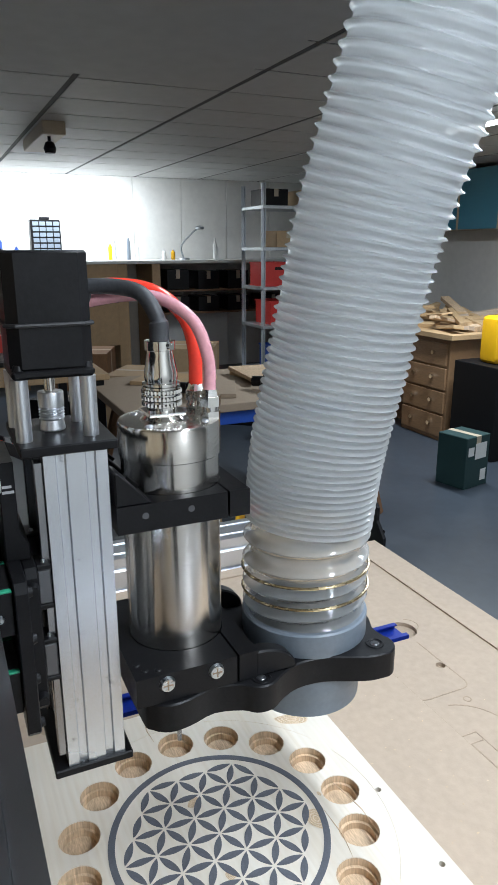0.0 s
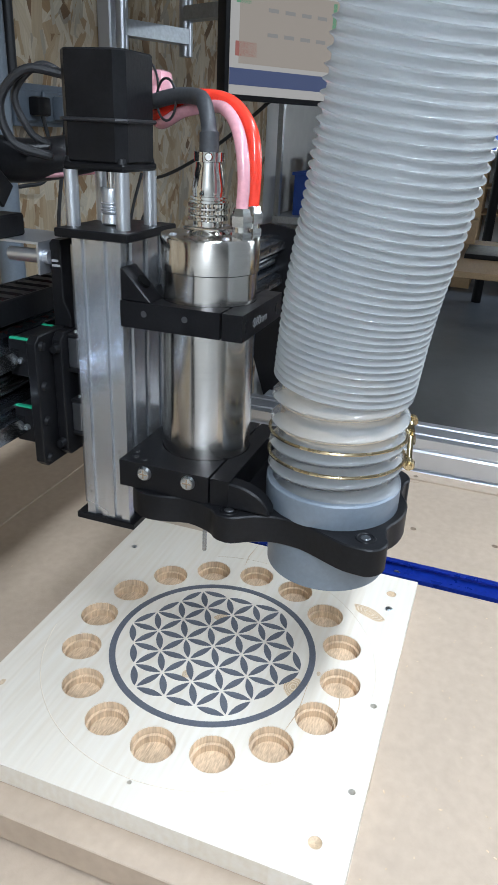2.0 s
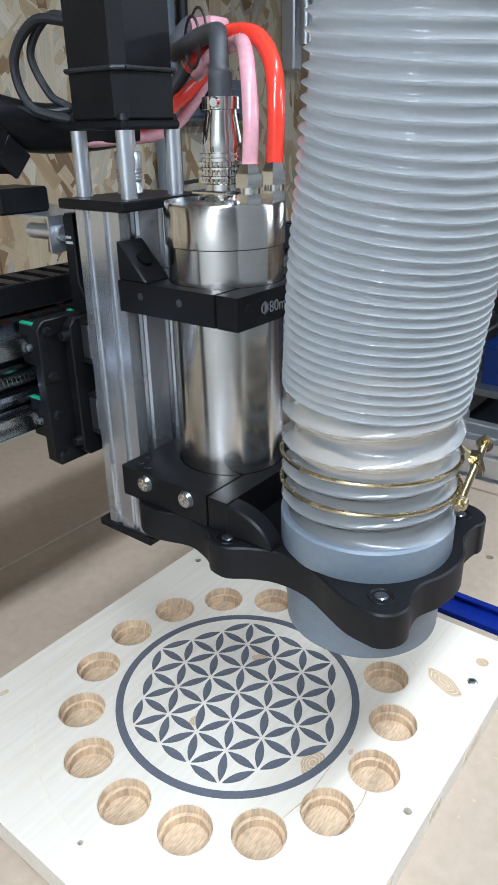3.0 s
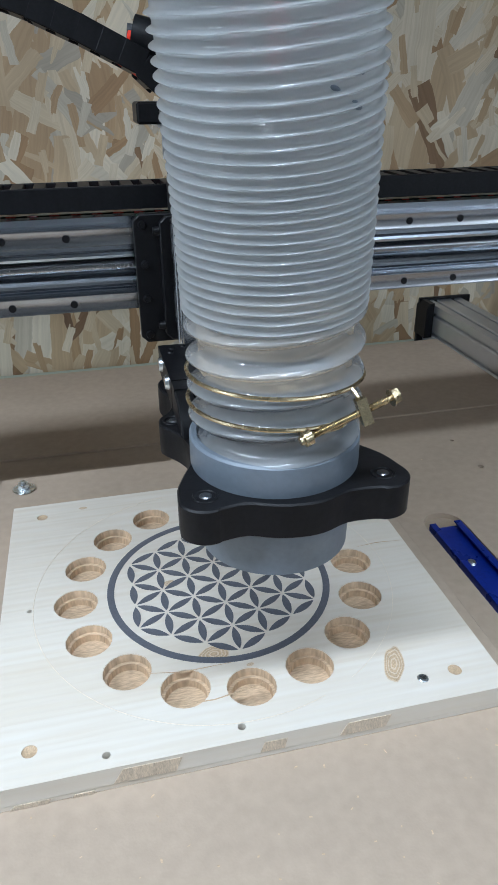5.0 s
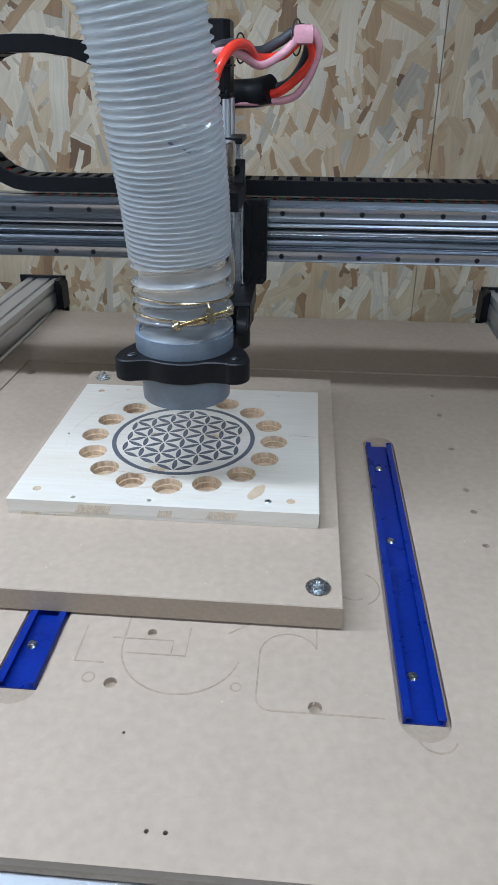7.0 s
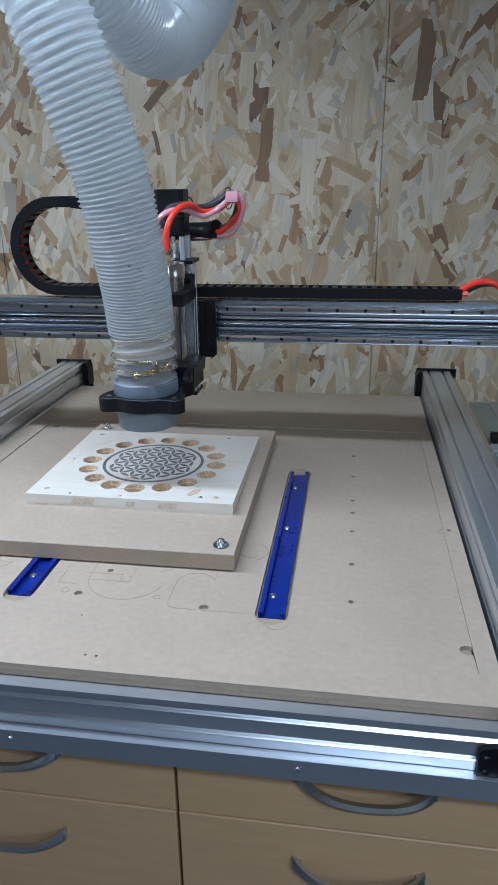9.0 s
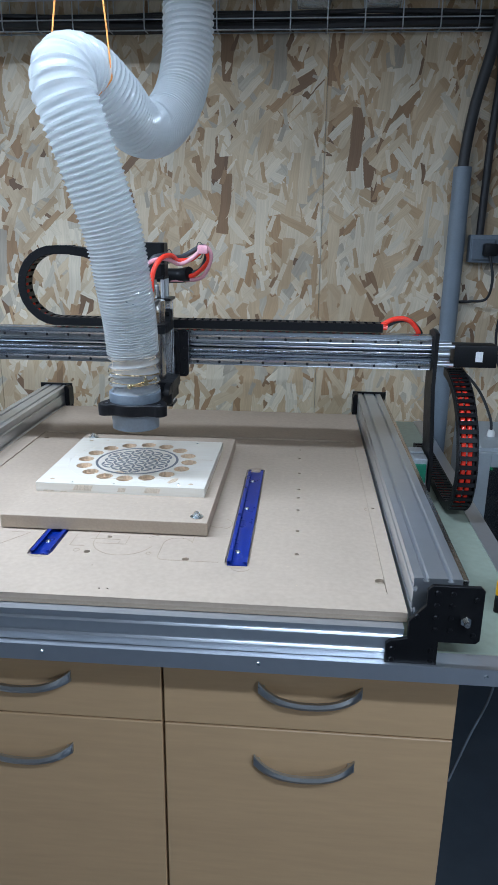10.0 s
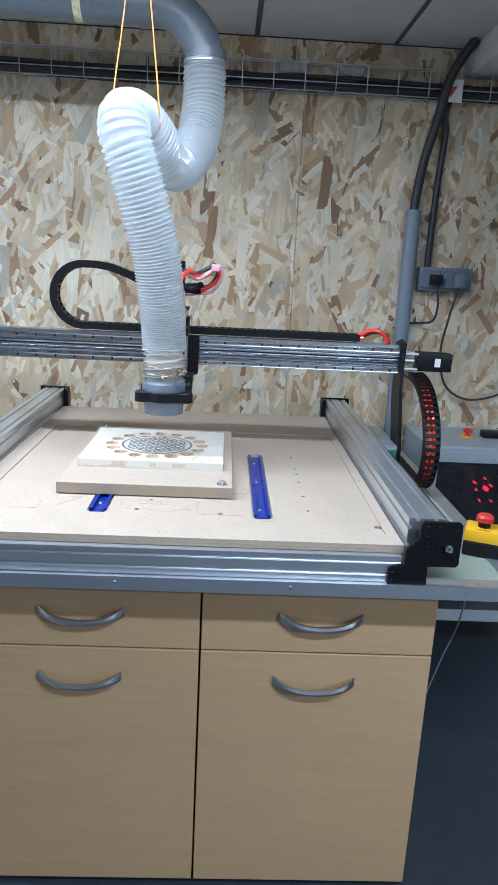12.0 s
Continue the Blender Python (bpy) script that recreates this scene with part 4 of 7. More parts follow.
flute = [(0.0082, 0), (0.0092, 0.0024), (0.0148, 0.0024), (0.0158, 0), (0.0292, 0), (0.0302, 0.0024), (0.0358, 0.0024), (0.0368, 0)]
k = o.index((ZX1, ZY1))
o = o[:k] + [(ZX1 - d, ZY0 + u) for u, d in flute] + o[k:] + [(ZX0 + d, ZY0 + u) for u, d in reversed(flute)]
add(zax, "z_beam", prism(o, ZB, ZT, "z"), ALU_WORN, "slotted aluminium beam smudged with grease")
add(zax, "top_plate", box((ZX0 - 0.003, ZY0 - 0.008, ZT), (ZX1 + 0.003, ZY1 + 0.015, ZT + 0.007), 0.001), BLACK)
add(zax, "bottom_plate", box((ZX0 - 0.003, ZY0 - 0.006, ZB - 0.007), (ZX1 + 0.003, ZY1 + 0.011, ZB), 0.001), BLACK)
add(zax, "lead_screw", rod((SX, ZY0 + 0.030, ZB), (SX, ZY0 + 0.030, ZT), 0.004, None, 12), STEEL)
MYc, MZ = 0.1145, 0.437
for dx in (-0.0235, 0.0235):
    for dy in (-0.0235, 0.0235):
        add(zax, "standoff", rod((SX + dx, MYc + dy, ZT + 0.007), (SX + dx, MYc + dy, MZ), 0.0058, None, 18), ALU)
        add(zax, "screw", screw_head((SX + dx, MYc + dy, MZ + 0.006), (0, 0, 1), 0.0045, 0.004), BLACK_PLASTIC)
bm = lathe([(0.0, ZT + 0.008), (0.009, ZT + 0.008), (0.0095, ZT + 0.009)] + [(0.0095 if k % 2 else 0.0083, ZT + 0.016 + 0.0011 * k) for k in range(10)] + [(0.0095, ZT + 0.029), (0.0095, ZT + 0.036), (0.009, ZT + 0.037), (0.0, ZT + 0.037)], (SX, MYc), 24)
add(zax, "coupling", bm, ALU, "slit aluminium coupling")
add(zax, "motor_shaft", rod((SX, MYc, ZT + 0.03), (SX, MYc, MZ), 0.004, None, 12), STEEL)
c = 0.0285
k2 = 0.0075
sq = [(SX - c + k2, MYc - c), (SX + c - k2, MYc - c), (SX + c, MYc - c + k2), (SX + c, MYc + c - k2), (SX + c - k2, MYc + c), (SX - c + k2, MYc + c), (SX - c, MYc + c - k2), (SX - c, MYc - c + k2)]
zm = add(zax, "motor", prism(sq, MZ + 0.006, 0.523, "z", bevel=0.0015), BLACK_PLASTIC, "black square stepper motor")
fl = link_mesh("flange", box((SX - c, MYc - c, MZ), (SX + c, MYc + c, MZ + 0.0065), 0.002), BLACK)
fl.parent = zm
z0 = 0.474
ring = [Vector((SX + a * 1.03, MYc + b * 1.03, z0)) for a, b in [(-c + 0.006, -c), (c - 0.006, -c), (c, -c + 0.006), (c, c - 0.006), (c - 0.006, c), (-c + 0.006, c), (-c, c - 0.006), (-c, -c + 0.006), (-c + 0.006, -c)]]
add(zax, "cable_tie", tube(ring, 0.0016, 8), RUBBER)
# motor lead: loops out behind the motor
lead = smooth_line([(SX - 0.01, MYc + c, 0.505), (SX - 0.02, MYc + 0.062, 0.508), (SX - 0.025, MYc + 0.085, 0.485), (SX - 0.02, MYc + 0.080, 0.455), (SX - 0.005, MYc + 0.055, 0.445), (SX - 0.01, MYc + 0.075, 0.448), (SX - 0.04, 0.205, 0.455)])
add(zax, "motor_cable", tube(lead, 0.0036, 10), RUBBER)
lead = smooth_line([(SX + 0.0, MYc + c, 0.500), (SX - 0.01, MYc + 0.055, 0.512), (SX - 0.015, MYc + 0.078, 0.490), (SX - 0.008, MYc + 0.070, 0.462), (SX + 0.0, MYc + 0.060, 0.452), (SX - 0.03, 0.21, 0.45)])
add(zax, "motor_cable", tube(lead, 0.0030, 10), RUBBER)

# spindle clamps
def clamp_block(z0, z1, x0, x1, y0, y1, r, split, seg=40):
    """A block with a round bore, split by a fine gap in front of the axis."""
    out = []
    for (ya, yb, sgn) in ((split + 0.001, y1, 1), (y0, split - 0.001, -1)):
        ymid = ya if sgn > 0 else yb
        half = math.sqrt(max(1e-9, r * r - (ymid - SY) ** 2))
        a0 = math.atan2(ymid - SY, half)
        a1 = math.pi - a0 if sgn > 0 else -math.pi - a0
        bore = [(SX + r * math.cos(a0 + (a1 - a0) * k / seg), SY + r * math.sin(a0 + (a1 - a0) * k / seg)) for k in range(seg + 1)]
        pts = [(x1, ymid)] + [(SX + half, ymid)] + bore[1:-1] + [(SX - half, ymid), (x0, ymid)]
        far = y1 if sgn > 0 else y0
        pts += [(x0, far), (x1, far)]
        out.append(prism(pts, z0, z1, "z"))
    return out


UC0, UC1 = 0.3205, 0.3420
for k, bm in enumerate(clamp_block(UC0, UC1, SX - 0.0495, SX + 0.0495, SY - 0.049, SY + 0.0575, 0.0406, SY - 0.031)):
    add(zax, "upper_clamp" if k == 0 else "upper_clamp_cap", bm, BLACK)
for x in (SX - 0.038, SX + 0.038):
    add(zax, "screw", rod((x, SY - 0.0495, 0.331), (x, SY - 0.046, 0.331), 0.0055, None, 20), BLACK_PLASTIC)
for y in (SY + 0.000, SY + 0.036):
    add(zax, "grub_screw", rod((SX - 0.0498, y, 0.333), (SX - 0.0490, y, 0.333), 0.0026, None, 12), GREY_BLOCK)
# the size engraved in the clamp cap
cu = bpy.data.curves.new("engraving", "FONT")
cu.body, cu.size, cu.extrude, cu.align_x = "\u03a680mm", 0.0105, 0.0002, "CENTER"
eng = new("engraving", cu)
eng.data.materials.append(material("engraved_grey", (0.16, 0.16, 0.165), 0.6))
eng.matrix_world = pose(SX - 0.008, SY - 0.0491, 0.3270, 90, 0, 0)
under(zax, eng)
# wedge brackets above the clamp
# near-black discs paint the shade inside the brackets' screw bores
BORE_SHADE = material("painted_bore_shade", (0.004, 0.004, 0.004), 0.9, spec=0.1)
for x in (SX - 0.037, SX + 0.037):
    bm = prism([(SY + 0.030, UC1), (SY + 0.0575, UC1), (SY + 0.0575, UC1 + 0.026), (SY + 0.0545, UC1 + 0.026)], x - 0.0115, x + 0.0115, "x", bevel=0.001)
    add(zax, "wedge_bracket", bm, BLACK)
    add(zax, "screw", rod((x, SY + 0.0440, UC1 + 0.0125), (x, SY + 0.0412, UC1 + 0.0155), 0.0058, None, 20), BORE_SHADE)
for k, bm in enumerate(clamp_block(0.182, 0.2065, SX - 0.066, SX + 0.064, SY - 0.049, SY + 0.054, 0.0406, SY - 0.031)):
    add(zax, "lower_clamp" if k == 0 else "lower_clamp_cap", bm, BLACK)
for y in (SY + 0.0295, SY - 0.0115):
    bm = rod((SX - 0.066, y, 0.198), (SX - 0.0690, y, 0.198), 0.0066, 0.0054, 20)
    s_ = add(zax, "bolt", bm, ZINC, "zinc cross-head bolt")
    for d_ in ((0, 1), (1, 0)):
        x_ = link_mesh("cross_slot", box((SX - 0.0693, y - (0.004 if d_[0] else 0.0006), 0.198 - (0.004 if d_[1] else 0.0006)), (SX - 0.0688, y + (0.004 if d_[0] else 0.0006), 0.198 + (0.004 if d_[1] else 0.0006))), GROOVE)
        x_.parent = s_
for x, y in ((SX - 0.055, SY + 0.044), (SX - 0.045, SY + 0.048), (SX - 0.058, SY + 0.034), (SX + 0.045, SY + 0.046)):
    add(zax, "screw", screw_head((x, y, 0.2065), (0, 0, 1), 0.003, 0.001), BLACK_PLASTIC)

# spindle
sp = thing("spindle", "round brushed steel water-cooled spindle with a cable plug on top", "spindle", at=(SX, SY, 0.16))
add(sp, "body", lathe([(0, 0.178), (0.0385, 0.178), (0.040, 0.180), (0.040, 0.3655), (0.0, 0.3655)], (SX, SY), 72), STEEL, "brushed steel cylinder")
add(sp, "cap", lathe([(0, 0.3658), (0.0408, 0.3658), (0.0412, 0.3663), (0.0412, 0.3915), (0.0402, 0.3932), (0.030, 0.3938), (0, 0.3938)], (SX, SY), 72), STEEL, "polished cap")
add(sp, "nose", lathe([(0, 0.124), (0.010, 0.124), (0.0165, 0.127), (0.0195, 0.136), (0.0195, 0.152), (0.030, 0.154), (0.030, 0.178), (0, 0.178)], (SX, SY), 40), BLACK, "black collet nut")
add(sp, "router_bit", rod((SX, SY, 0.088), (SX, SY, 0.126), 0.0021, None, 12), RAIL)
for k in range(4):
    a = radians(45 + 90 * k)
    add(sp, "screw", screw_head((SX + 0.032 * math.cos(a), SY + 0.032 * math.sin(a), 0.3935), (0, 0, 1), 0.0032, 0.0012), ALU_DULL)
CX, CY = SX + 0.004, SY + 0.004
add(sp, "plug_flange", box((CX - 0.0155, CY - 0.0155, 0.3965), (CX + 0.0155, CY + 0.0155, 0.3995), 0.001), CHROME)
add(sp, "flange_seat", lathe([(0, 0.3935), (0.018, 0.3935), (0.0155, 0.3965), (0, 0.3965)], (CX, CY), 36), CHROME)
prof = [(0, 0.3995), (0.0105, 0.3995), (0.0105, 0.403)]
for k in range(7):
    z = 0.404 + 0.0028 * k
    prof += [(0.0128, z), (0.0128, z + 0.0012), (0.0108, z + 0.0016), (0.0108, z + 0.0026)]
prof += [(0.0112, 0.425), (0.0112, 0.430), (0.0088, 0.445), (0.0088, 0.4475), (0.0102, 0.448), (0.0102, 0.455), (0.008, 0.4555), (0, 0.4555)]
plug = add(sp, "cable_plug", lathe([(r_ * 1.18, z_) for r_, z_ in prof], (CX, CY), 36), CHROME, "chromed threaded plug")
bm = bmesh.new()
for k in range(30):
    a = 2 * math.pi * k / 30
    for z in (0.4055, 0.4105, 0.4155):
        box((CX + 0.0151 * math.cos(a) - 0.0008, CY + 0.0151 * math.sin(a) - 0.0008, z - 0.0015), (CX + 0.0151 * math.cos(a) + 0.0008, CY + 0.0151 * math.sin(a) + 0.0008, z + 0.0015), 0, bm)
kn = link_mesh("knurl", bm, CHROME)
kn.parent = plug
sc = link_mesh("clamp_screw", screw_head((CX - 0.0113, CY - 0.0045, 0.4517), (-1, -0.3, 0), 0.0034, 0.0025), CHROME)
sc.parent = plug
# water fittings
fits = ((SX - 0.012, SY - 0.0310), (SX + 0.016, SY - 0.0295))
for fx, fy in fits:
    bm = rod((fx, fy, 0.393), (fx, fy, 0.399), 0.0088, None, 6)
    rod((fx, fy, 0.399), (fx, fy, 0.403), 0.0066, None, 20, bm)
    rod((fx, fy, 0.403), (fx, fy, 0.411), 0.0092, None, 6, bm)
    rod((fx, fy, 0.411), (fx, fy, 0.4165), 0.0084, 0.0062, 6, bm)
    add(sp, "hose_fitting", bm, CHROME, "nickel hose fitting")
# power cable, red and pink water tubes: arch over towards the motor, then out to the right
sw = thing("spindle_cables", "black spindle cable with red and pink water tubes", "cable bundle", at=(SX, SY, 0.45))
cab = smooth_line([(CX, CY, 0.4540), (CX + 0.001, CY + 0.001, 0.472), (CX + 0.010, CY + 0.009, 0.489), (CX + 0.024, CY + 0.022, 0.4945), (SX + 0.042, SY + 0.052, 0.495), (SX + 0.052, SY + 0.080, 0.490), (SX + 0.066, SY + 0.100, 0.490), (SX + 0.085, SY + 0.115, 0.50), (SX + 0.115, SY + 0.125, 0.515), (SX + 0.122, SY + 0.135, 0.490), (SX + 0.10, SY + 0.16, 0.455), (SX + 0.06, SY + 0.185, 0.445), (SX - 0.01, SY + 0.192, 0.448), (SX - 0.06, 0.218, 0.455)])
rad = [0.0078 if i < 9 else 0.0062 for i in range(len(cab))]
add(sw, "power_cable", tube(cab, rad, 14), GREY_CABLE, "dark grey cable")
red = smooth_line([(fits[1][0], fits[1][1], 0.414), (fits[1][0] + 0.002, fits[1][1], 0.445), (fits[1][0] + 0.008, fits[1][1] + 0.006, 0.470), (fits[1][0] + 0.018, fits[1][1] + 0.023, 0.488), (SX + 0.043, SY + 0.016, 0.495), (SX + 0.052, SY + 0.045, 0.494), (SX + 0.062, SY + 0.080, 0.482), (SX + 0.09, SY + 0.10, 0.485), (SX + 0.118, SY + 0.112, 0.505), (SX + 0.128, SY + 0.125, 0.480), (SX + 0.09, SY + 0.15, 0.445), (SX + 0.05, SY + 0.172, 0.438), (SX - 0.01, SY + 0.18, 0.440), (SX - 0.06, 0.214, 0.450)])
add(sw, "red_water_tube", tube(red, 0.0058, 14), RED_TUBE, "glossy red tube")
pnk = smooth_line([(fits[0][0], fits[0][1], 0.414), (fits[0][0] + 0.002, fits[0][1], 0.440), (fits[0][0] + 0.010, fits[0][1] + 0.008, 0.468), (fits[0][0] + 0.028, fits[0][1] + 0.025, 0.484), (SX + 0.034, SY + 0.014, 0.488), (SX + 0.046, SY + 0.045, 0.484), (SX + 0.066, SY + 0.078, 0.474), (SX + 0.095, SY + 0.098, 0.490), (SX + 0.122, SY + 0.105, 0.515), (SX + 0.136, SY + 0.118, 0.490), (SX + 0.11, SY + 0.145, 0.440), (SX + 0.06, SY + 0.165, 0.430), (SX - 0.01, SY + 0.178, 0.432), (SX - 0.06, 0.224, 0.448)])
add(sw, "pink_water_tube", tube(pnk, 0.0050, 14), PINK_TUBE, "clear pink tube")
slv = smooth_line([(SX + 0.075, SY + 0.160, 0.446), (SX + 0.045, SY + 0.178, 0.440), (SX - 0.01, SY + 0.184, 0.440), (SX - 0.055, 0.217, 0.450)])
add(sw, "sleeve", tube(slv, 0.0185, 16), BLACK_PLASTIC, "black braided sleeve")
for q, r_ in (((SX + 0.042, SY + 0.060, 0.492), 0.016), ((SX + 0.108, SY + 0.112, 0.505), 0.020)):
    ringp = [Vector(q) + Vector((0.3 * r_ * math.cos(a), -0.2 * r_ * math.cos(a) + 0.4 * r_ * math.sin(a) * 0, r_ * math.sin(a))) + Vector((0.0, 0.9 * r_ * math.cos(a), 0)) for a in [2 * math.pi * k / 20 for k in range(21)]]
    add(sw, "cable_tie", tube(ringp, 0.0011, 6, None, False), RUBBER)
bm = box((SX + 0.104, SY + 0.095, 0.497), (SX + 0.130, SY + 0.13, 0.519), 0.006, segments=2)
add(sw, "tube_clip", bm, PINK_TUBE, "clear pink plastic clip")

# ---------------------------------------------------------------- dust shoe
HX, HY = 0.020, -0.103  # axis of the shoe before the carriage is set
shoe = thing("dust_shoe", "black dust shoe arm with a grey plastic nozzle", "dust shoe", at=(HX, HY, 0.16))
def ear(cx, cy, r, a0, a1, n=8):
    return [(cx + r * math.cos(radians(a0 + (a1 - a0) * k / n)), cy + r * math.sin(radians(a0 + (a1 - a0) * k / n))) for k in range(n + 1)]
L = ear(-0.036, -0.145, 0.0180, 195, 300) + [(-0.012, -0.159), (HX - 0.016, -0.1655), (HX, -0.1685), (HX + 0.016, -0.1675), (0.055, -0.160)] + ear(0.083, -0.145, 0.0180, 240, 375)
L += [(0.094, -0.118), (0.082, -0.098), (0.078, -0.075), (0.083, -0.055), (0.092, -0.038), (0.091, -0.022), (0.086, -0.002), (0.088, 0.055), (0.080, 0.066)]
L += [(-0.018, 0.067), (-0.034, 0.063), (-0.043, 0.050), (-0.042, 0.032), (-0.036, 0.010), (-0.042, -0.012), (-0.050, -0.022), (-0.051, -0.036), (-0.042, -0.050), (-0.035, -0.068), (-0.036, -0.092), (-0.046, -0.116), (-0.052, -0.132)]
rim_ = smooth_line([(a, b, 0) for a, b in L + L[:1]], 3)[:-1]
arm = add(shoe, "arm", prism([(p.x, p.y) for p in rim_], 0.156, 0.1815, "z", bevel=0.0012), BLACK_PLASTIC, "black plastic arm plate")
for x, y in ((-0.036, -0.145), (0.083, -0.145), (-0.040, -0.030), (0.082, -0.030)):
    add(shoe, "bolt_seat", lathe([(0.0085, 0.1816), (0.0080, 0.1824), (0.0068, 0.1824), (0.0062, 0.1817), (0, 0.1817)], (x, y), 24), BLACK)
    add(shoe, "bolt", screw_head((x, y, 0.1818), (0, 0, 1), 0.0042, 0.0008), GREY_BLOCK, "sunk steel bolt")
# curved side cheek of the arm
tongue = [(-0.0265, 0.1820), (-0.0265, 0.2055)] + [(-0.0265 - 0.038 * math.sin(radians(a)), 0.1820 + 0.0235 * math.cos(radians(a))) for a in range(12, 91, 6)]
for xa, xb in ((-0.0385, -0.0245), (0.0765, 0.0905)):
    add(shoe, "side_rib", prism(tongue, xa, xb, "x", bevel=0.0015), BLACK_PLASTIC)
bm = lathe([(0.050, 0.1805), (0.0575, 0.1805), (0.058, 0.182), (0.058, 0.202), (0.0565, 0.2035), (0.053, 0.2035), (0.0525, 0.190), (0.050, 0.182)], (HX, HY), 64)
add(shoe, "collar", bm, GREY_PLASTIC, "grey plastic collar")
bm = lathe([(0.0545, 0.157), (0.0545, 0.140), (0.0535, 0.138), (0.0530, 0.119), (0.0510, 0.118), (0.0495, 0.119), (0.0495, 0.157)], (HX, HY), 64)
add(shoe, "nozzle", bm, GREY_PLASTIC, "scuffed grey plastic nozzle")

# ---------------------------------------------------------------- hose
hose = thing("extraction_hose", "translucent ribbed plastic extraction hose looping up to the duct", "hose", at=(HX, HY, 0.2))


def ribbed(points, pitch, r, depth, name, mat, per=10, seg=56, sharp=2.0, label="", grow=0.0):
    """A hose: a thin wall with a thick helical rib; pitch is a function of the way along (0..1)."""
    P = [Vector(p) for p in points]
    S = [0.0]
    for a, b in zip(P, P[1:]):
        S.append(S[-1] + (b - a).length)
    total = S[-1]
    out, phase, gaps, s, ph = [], [], [], 0.0, 0.0
    i = 0
    while s < total:
        while S[i + 1] < s:
            i += 1
        out.append(P[i].lerp(P[i + 1], (s - S[i]) / (S[i + 1] - S[i])))
        phase.append(ph)
        step = pitch(s / total) / per
        gaps.append(step * per)
        s += step
        ph += 1.0 / per
    own = bmesh.new()
    rings = []
    for j, (q, ph, (t, sd, u)) in enumerate(zip(out, phase, frames_along(out))):
        row = []
        for k in range(seg):
            f = k / seg
            w = 0.5 + 0.5 * math.cos(2 * math.pi * (ph - f))
            rr = r * (1 + grow * min(1, j / (0.3 * len(out)))) + depth * (gaps[j] / gaps[0]) ** 0.6 * (w ** sharp - 0.35)
            row.append(own.verts.new(q + (sd * math.cos(2 * math.pi * f) + u * math.sin(2 * math.pi * f)) * rr))
        rings.append(row)
    for a, b in zip(rings, rings[1:]):
        for k in range(seg):
            own.faces.new((a[k], a[(k + 1) % seg], b[(k + 1) % seg], b[k]))
    return add(hose, name, own, mat, label)


HO = Vector((HX + 0.005, HY + 0.005, 0))  # axis of the hose end
start = [(HO.x, HO.y, 0.190), (HO.x, HO.y, 0.215), (HO.x, HO.y, 0.255), (HO.x - 0.001, HO.y - 0.001, 0.292)]
ribbed(smooth_line(start, 12), lambda s: 0.0205, 0.0525, 0.0080, "cuff", CUFF, 16, 64, 2.2, "clear stretched hose end")
LINE = [(HO.x - 0.001, HO.y - 0.001, 0.290), (HO.x - 0.004, HO.y - 0.008, 0.36), (HO.x - 0.011, HO.y - 0.022, 0.44), (HO.x - 0.024, HO.y - 0.037, 0.54), (-0.024, -0.154, 0.64), (-0.052, -0.172, 0.74), (-0.072, -0.176, 0.805),
        (-0.074, -0.150, 0.850), (-0.050, -0.085, 0.856), (-0.012, -0.02, 0.815), (0.012, 0.06, 0.775), (0.045, 0.15, 0.785), (0.078, 0.235, 0.86), (0.093, 0.285, 0.96), (0.094, 0.30, 1.06), (0.094, 0.30, 1.098)]


def hose_pitch(s):
    """Ribs squeezed together at the shoe, pulled apart up to the loop, squeezed in the hanging bend."""
    p = 0.0056 + 0.0098 * min(1, s / 0.38) ** 1.5
    return p - 0.0075 * max(0, min(1, (s - 0.50) / 0.08)) * max(0, min(1, (0.88 - s) / 0.1))


ribbed(smooth_line(LINE, 14), hose_pitch, 0.0562, 0.0030, "ribbed_tube", HOSE, 12, 56, 3.2, "milky ribbed plastic", 0.07)
# a few dirt spots inside the ribbed wall
for z, a_, r_ in ((0.408, -74, 0.0022), (0.415, -58, 0.0018), (0.401, -60, 0.0028)):
    f = (z - 0.36) / 0.08
    c_ = Vector((HO.x - 0.004 - 0.007 * f, HO.y - 0.008 - 0.014 * f, z))
    d_ = Vector((math.cos(radians(a_)), math.sin(radians(a_)), 0))
    own = bmesh.new()
    bmesh.ops.create_uvsphere(own, u_segments=10, v_segments=6, radius=1.0, matrix=Matrix.Translation(c_ + d_ * 0.0570) @ Matrix.Rotation(radians(a_ + 90), 4, "Z") @ Matrix.Rotation(0.35, 4, "Y") @ Matrix.Diagonal((r_ * 1.7, 0.0022, r_ * 0.7, 1)))
    add(hose, "dirt_spot", own, GREY_PLASTIC, "dark dirt spot")
# sawdust caught inside the clear end
for z, amp in ((0.2755, 0.004), (0.256, 0.006)):
    own = bmesh.new()
    rows = []
    n = 90
    for k in range(n):
        a = 2 * math.pi * k / n
        h = amp * (0.8 + 0.9 * noise.noise((math.cos(a) * 2.3, math.sin(a) * 2.3, z * 50)))
        rows.append([own.verts.new((HO.x + r_ * math.cos(a), HO.y + r_ * math.sin(a), z + dz)) for r_, dz in ((0.0495, -0.007), (0.0495, h), (0.044, h * 0.6), (0.040, -0.007))])
    for k in range(n):
        a, b = rows[k], rows[(k + 1) % n]
        for i in range(4):
            own.faces.new((a[i], a[(i + 1) % 4], b[(i + 1) % 4], b[i]))
    add(hose, "sawdust", own, SAWDUST, "trapped pale sawdust")
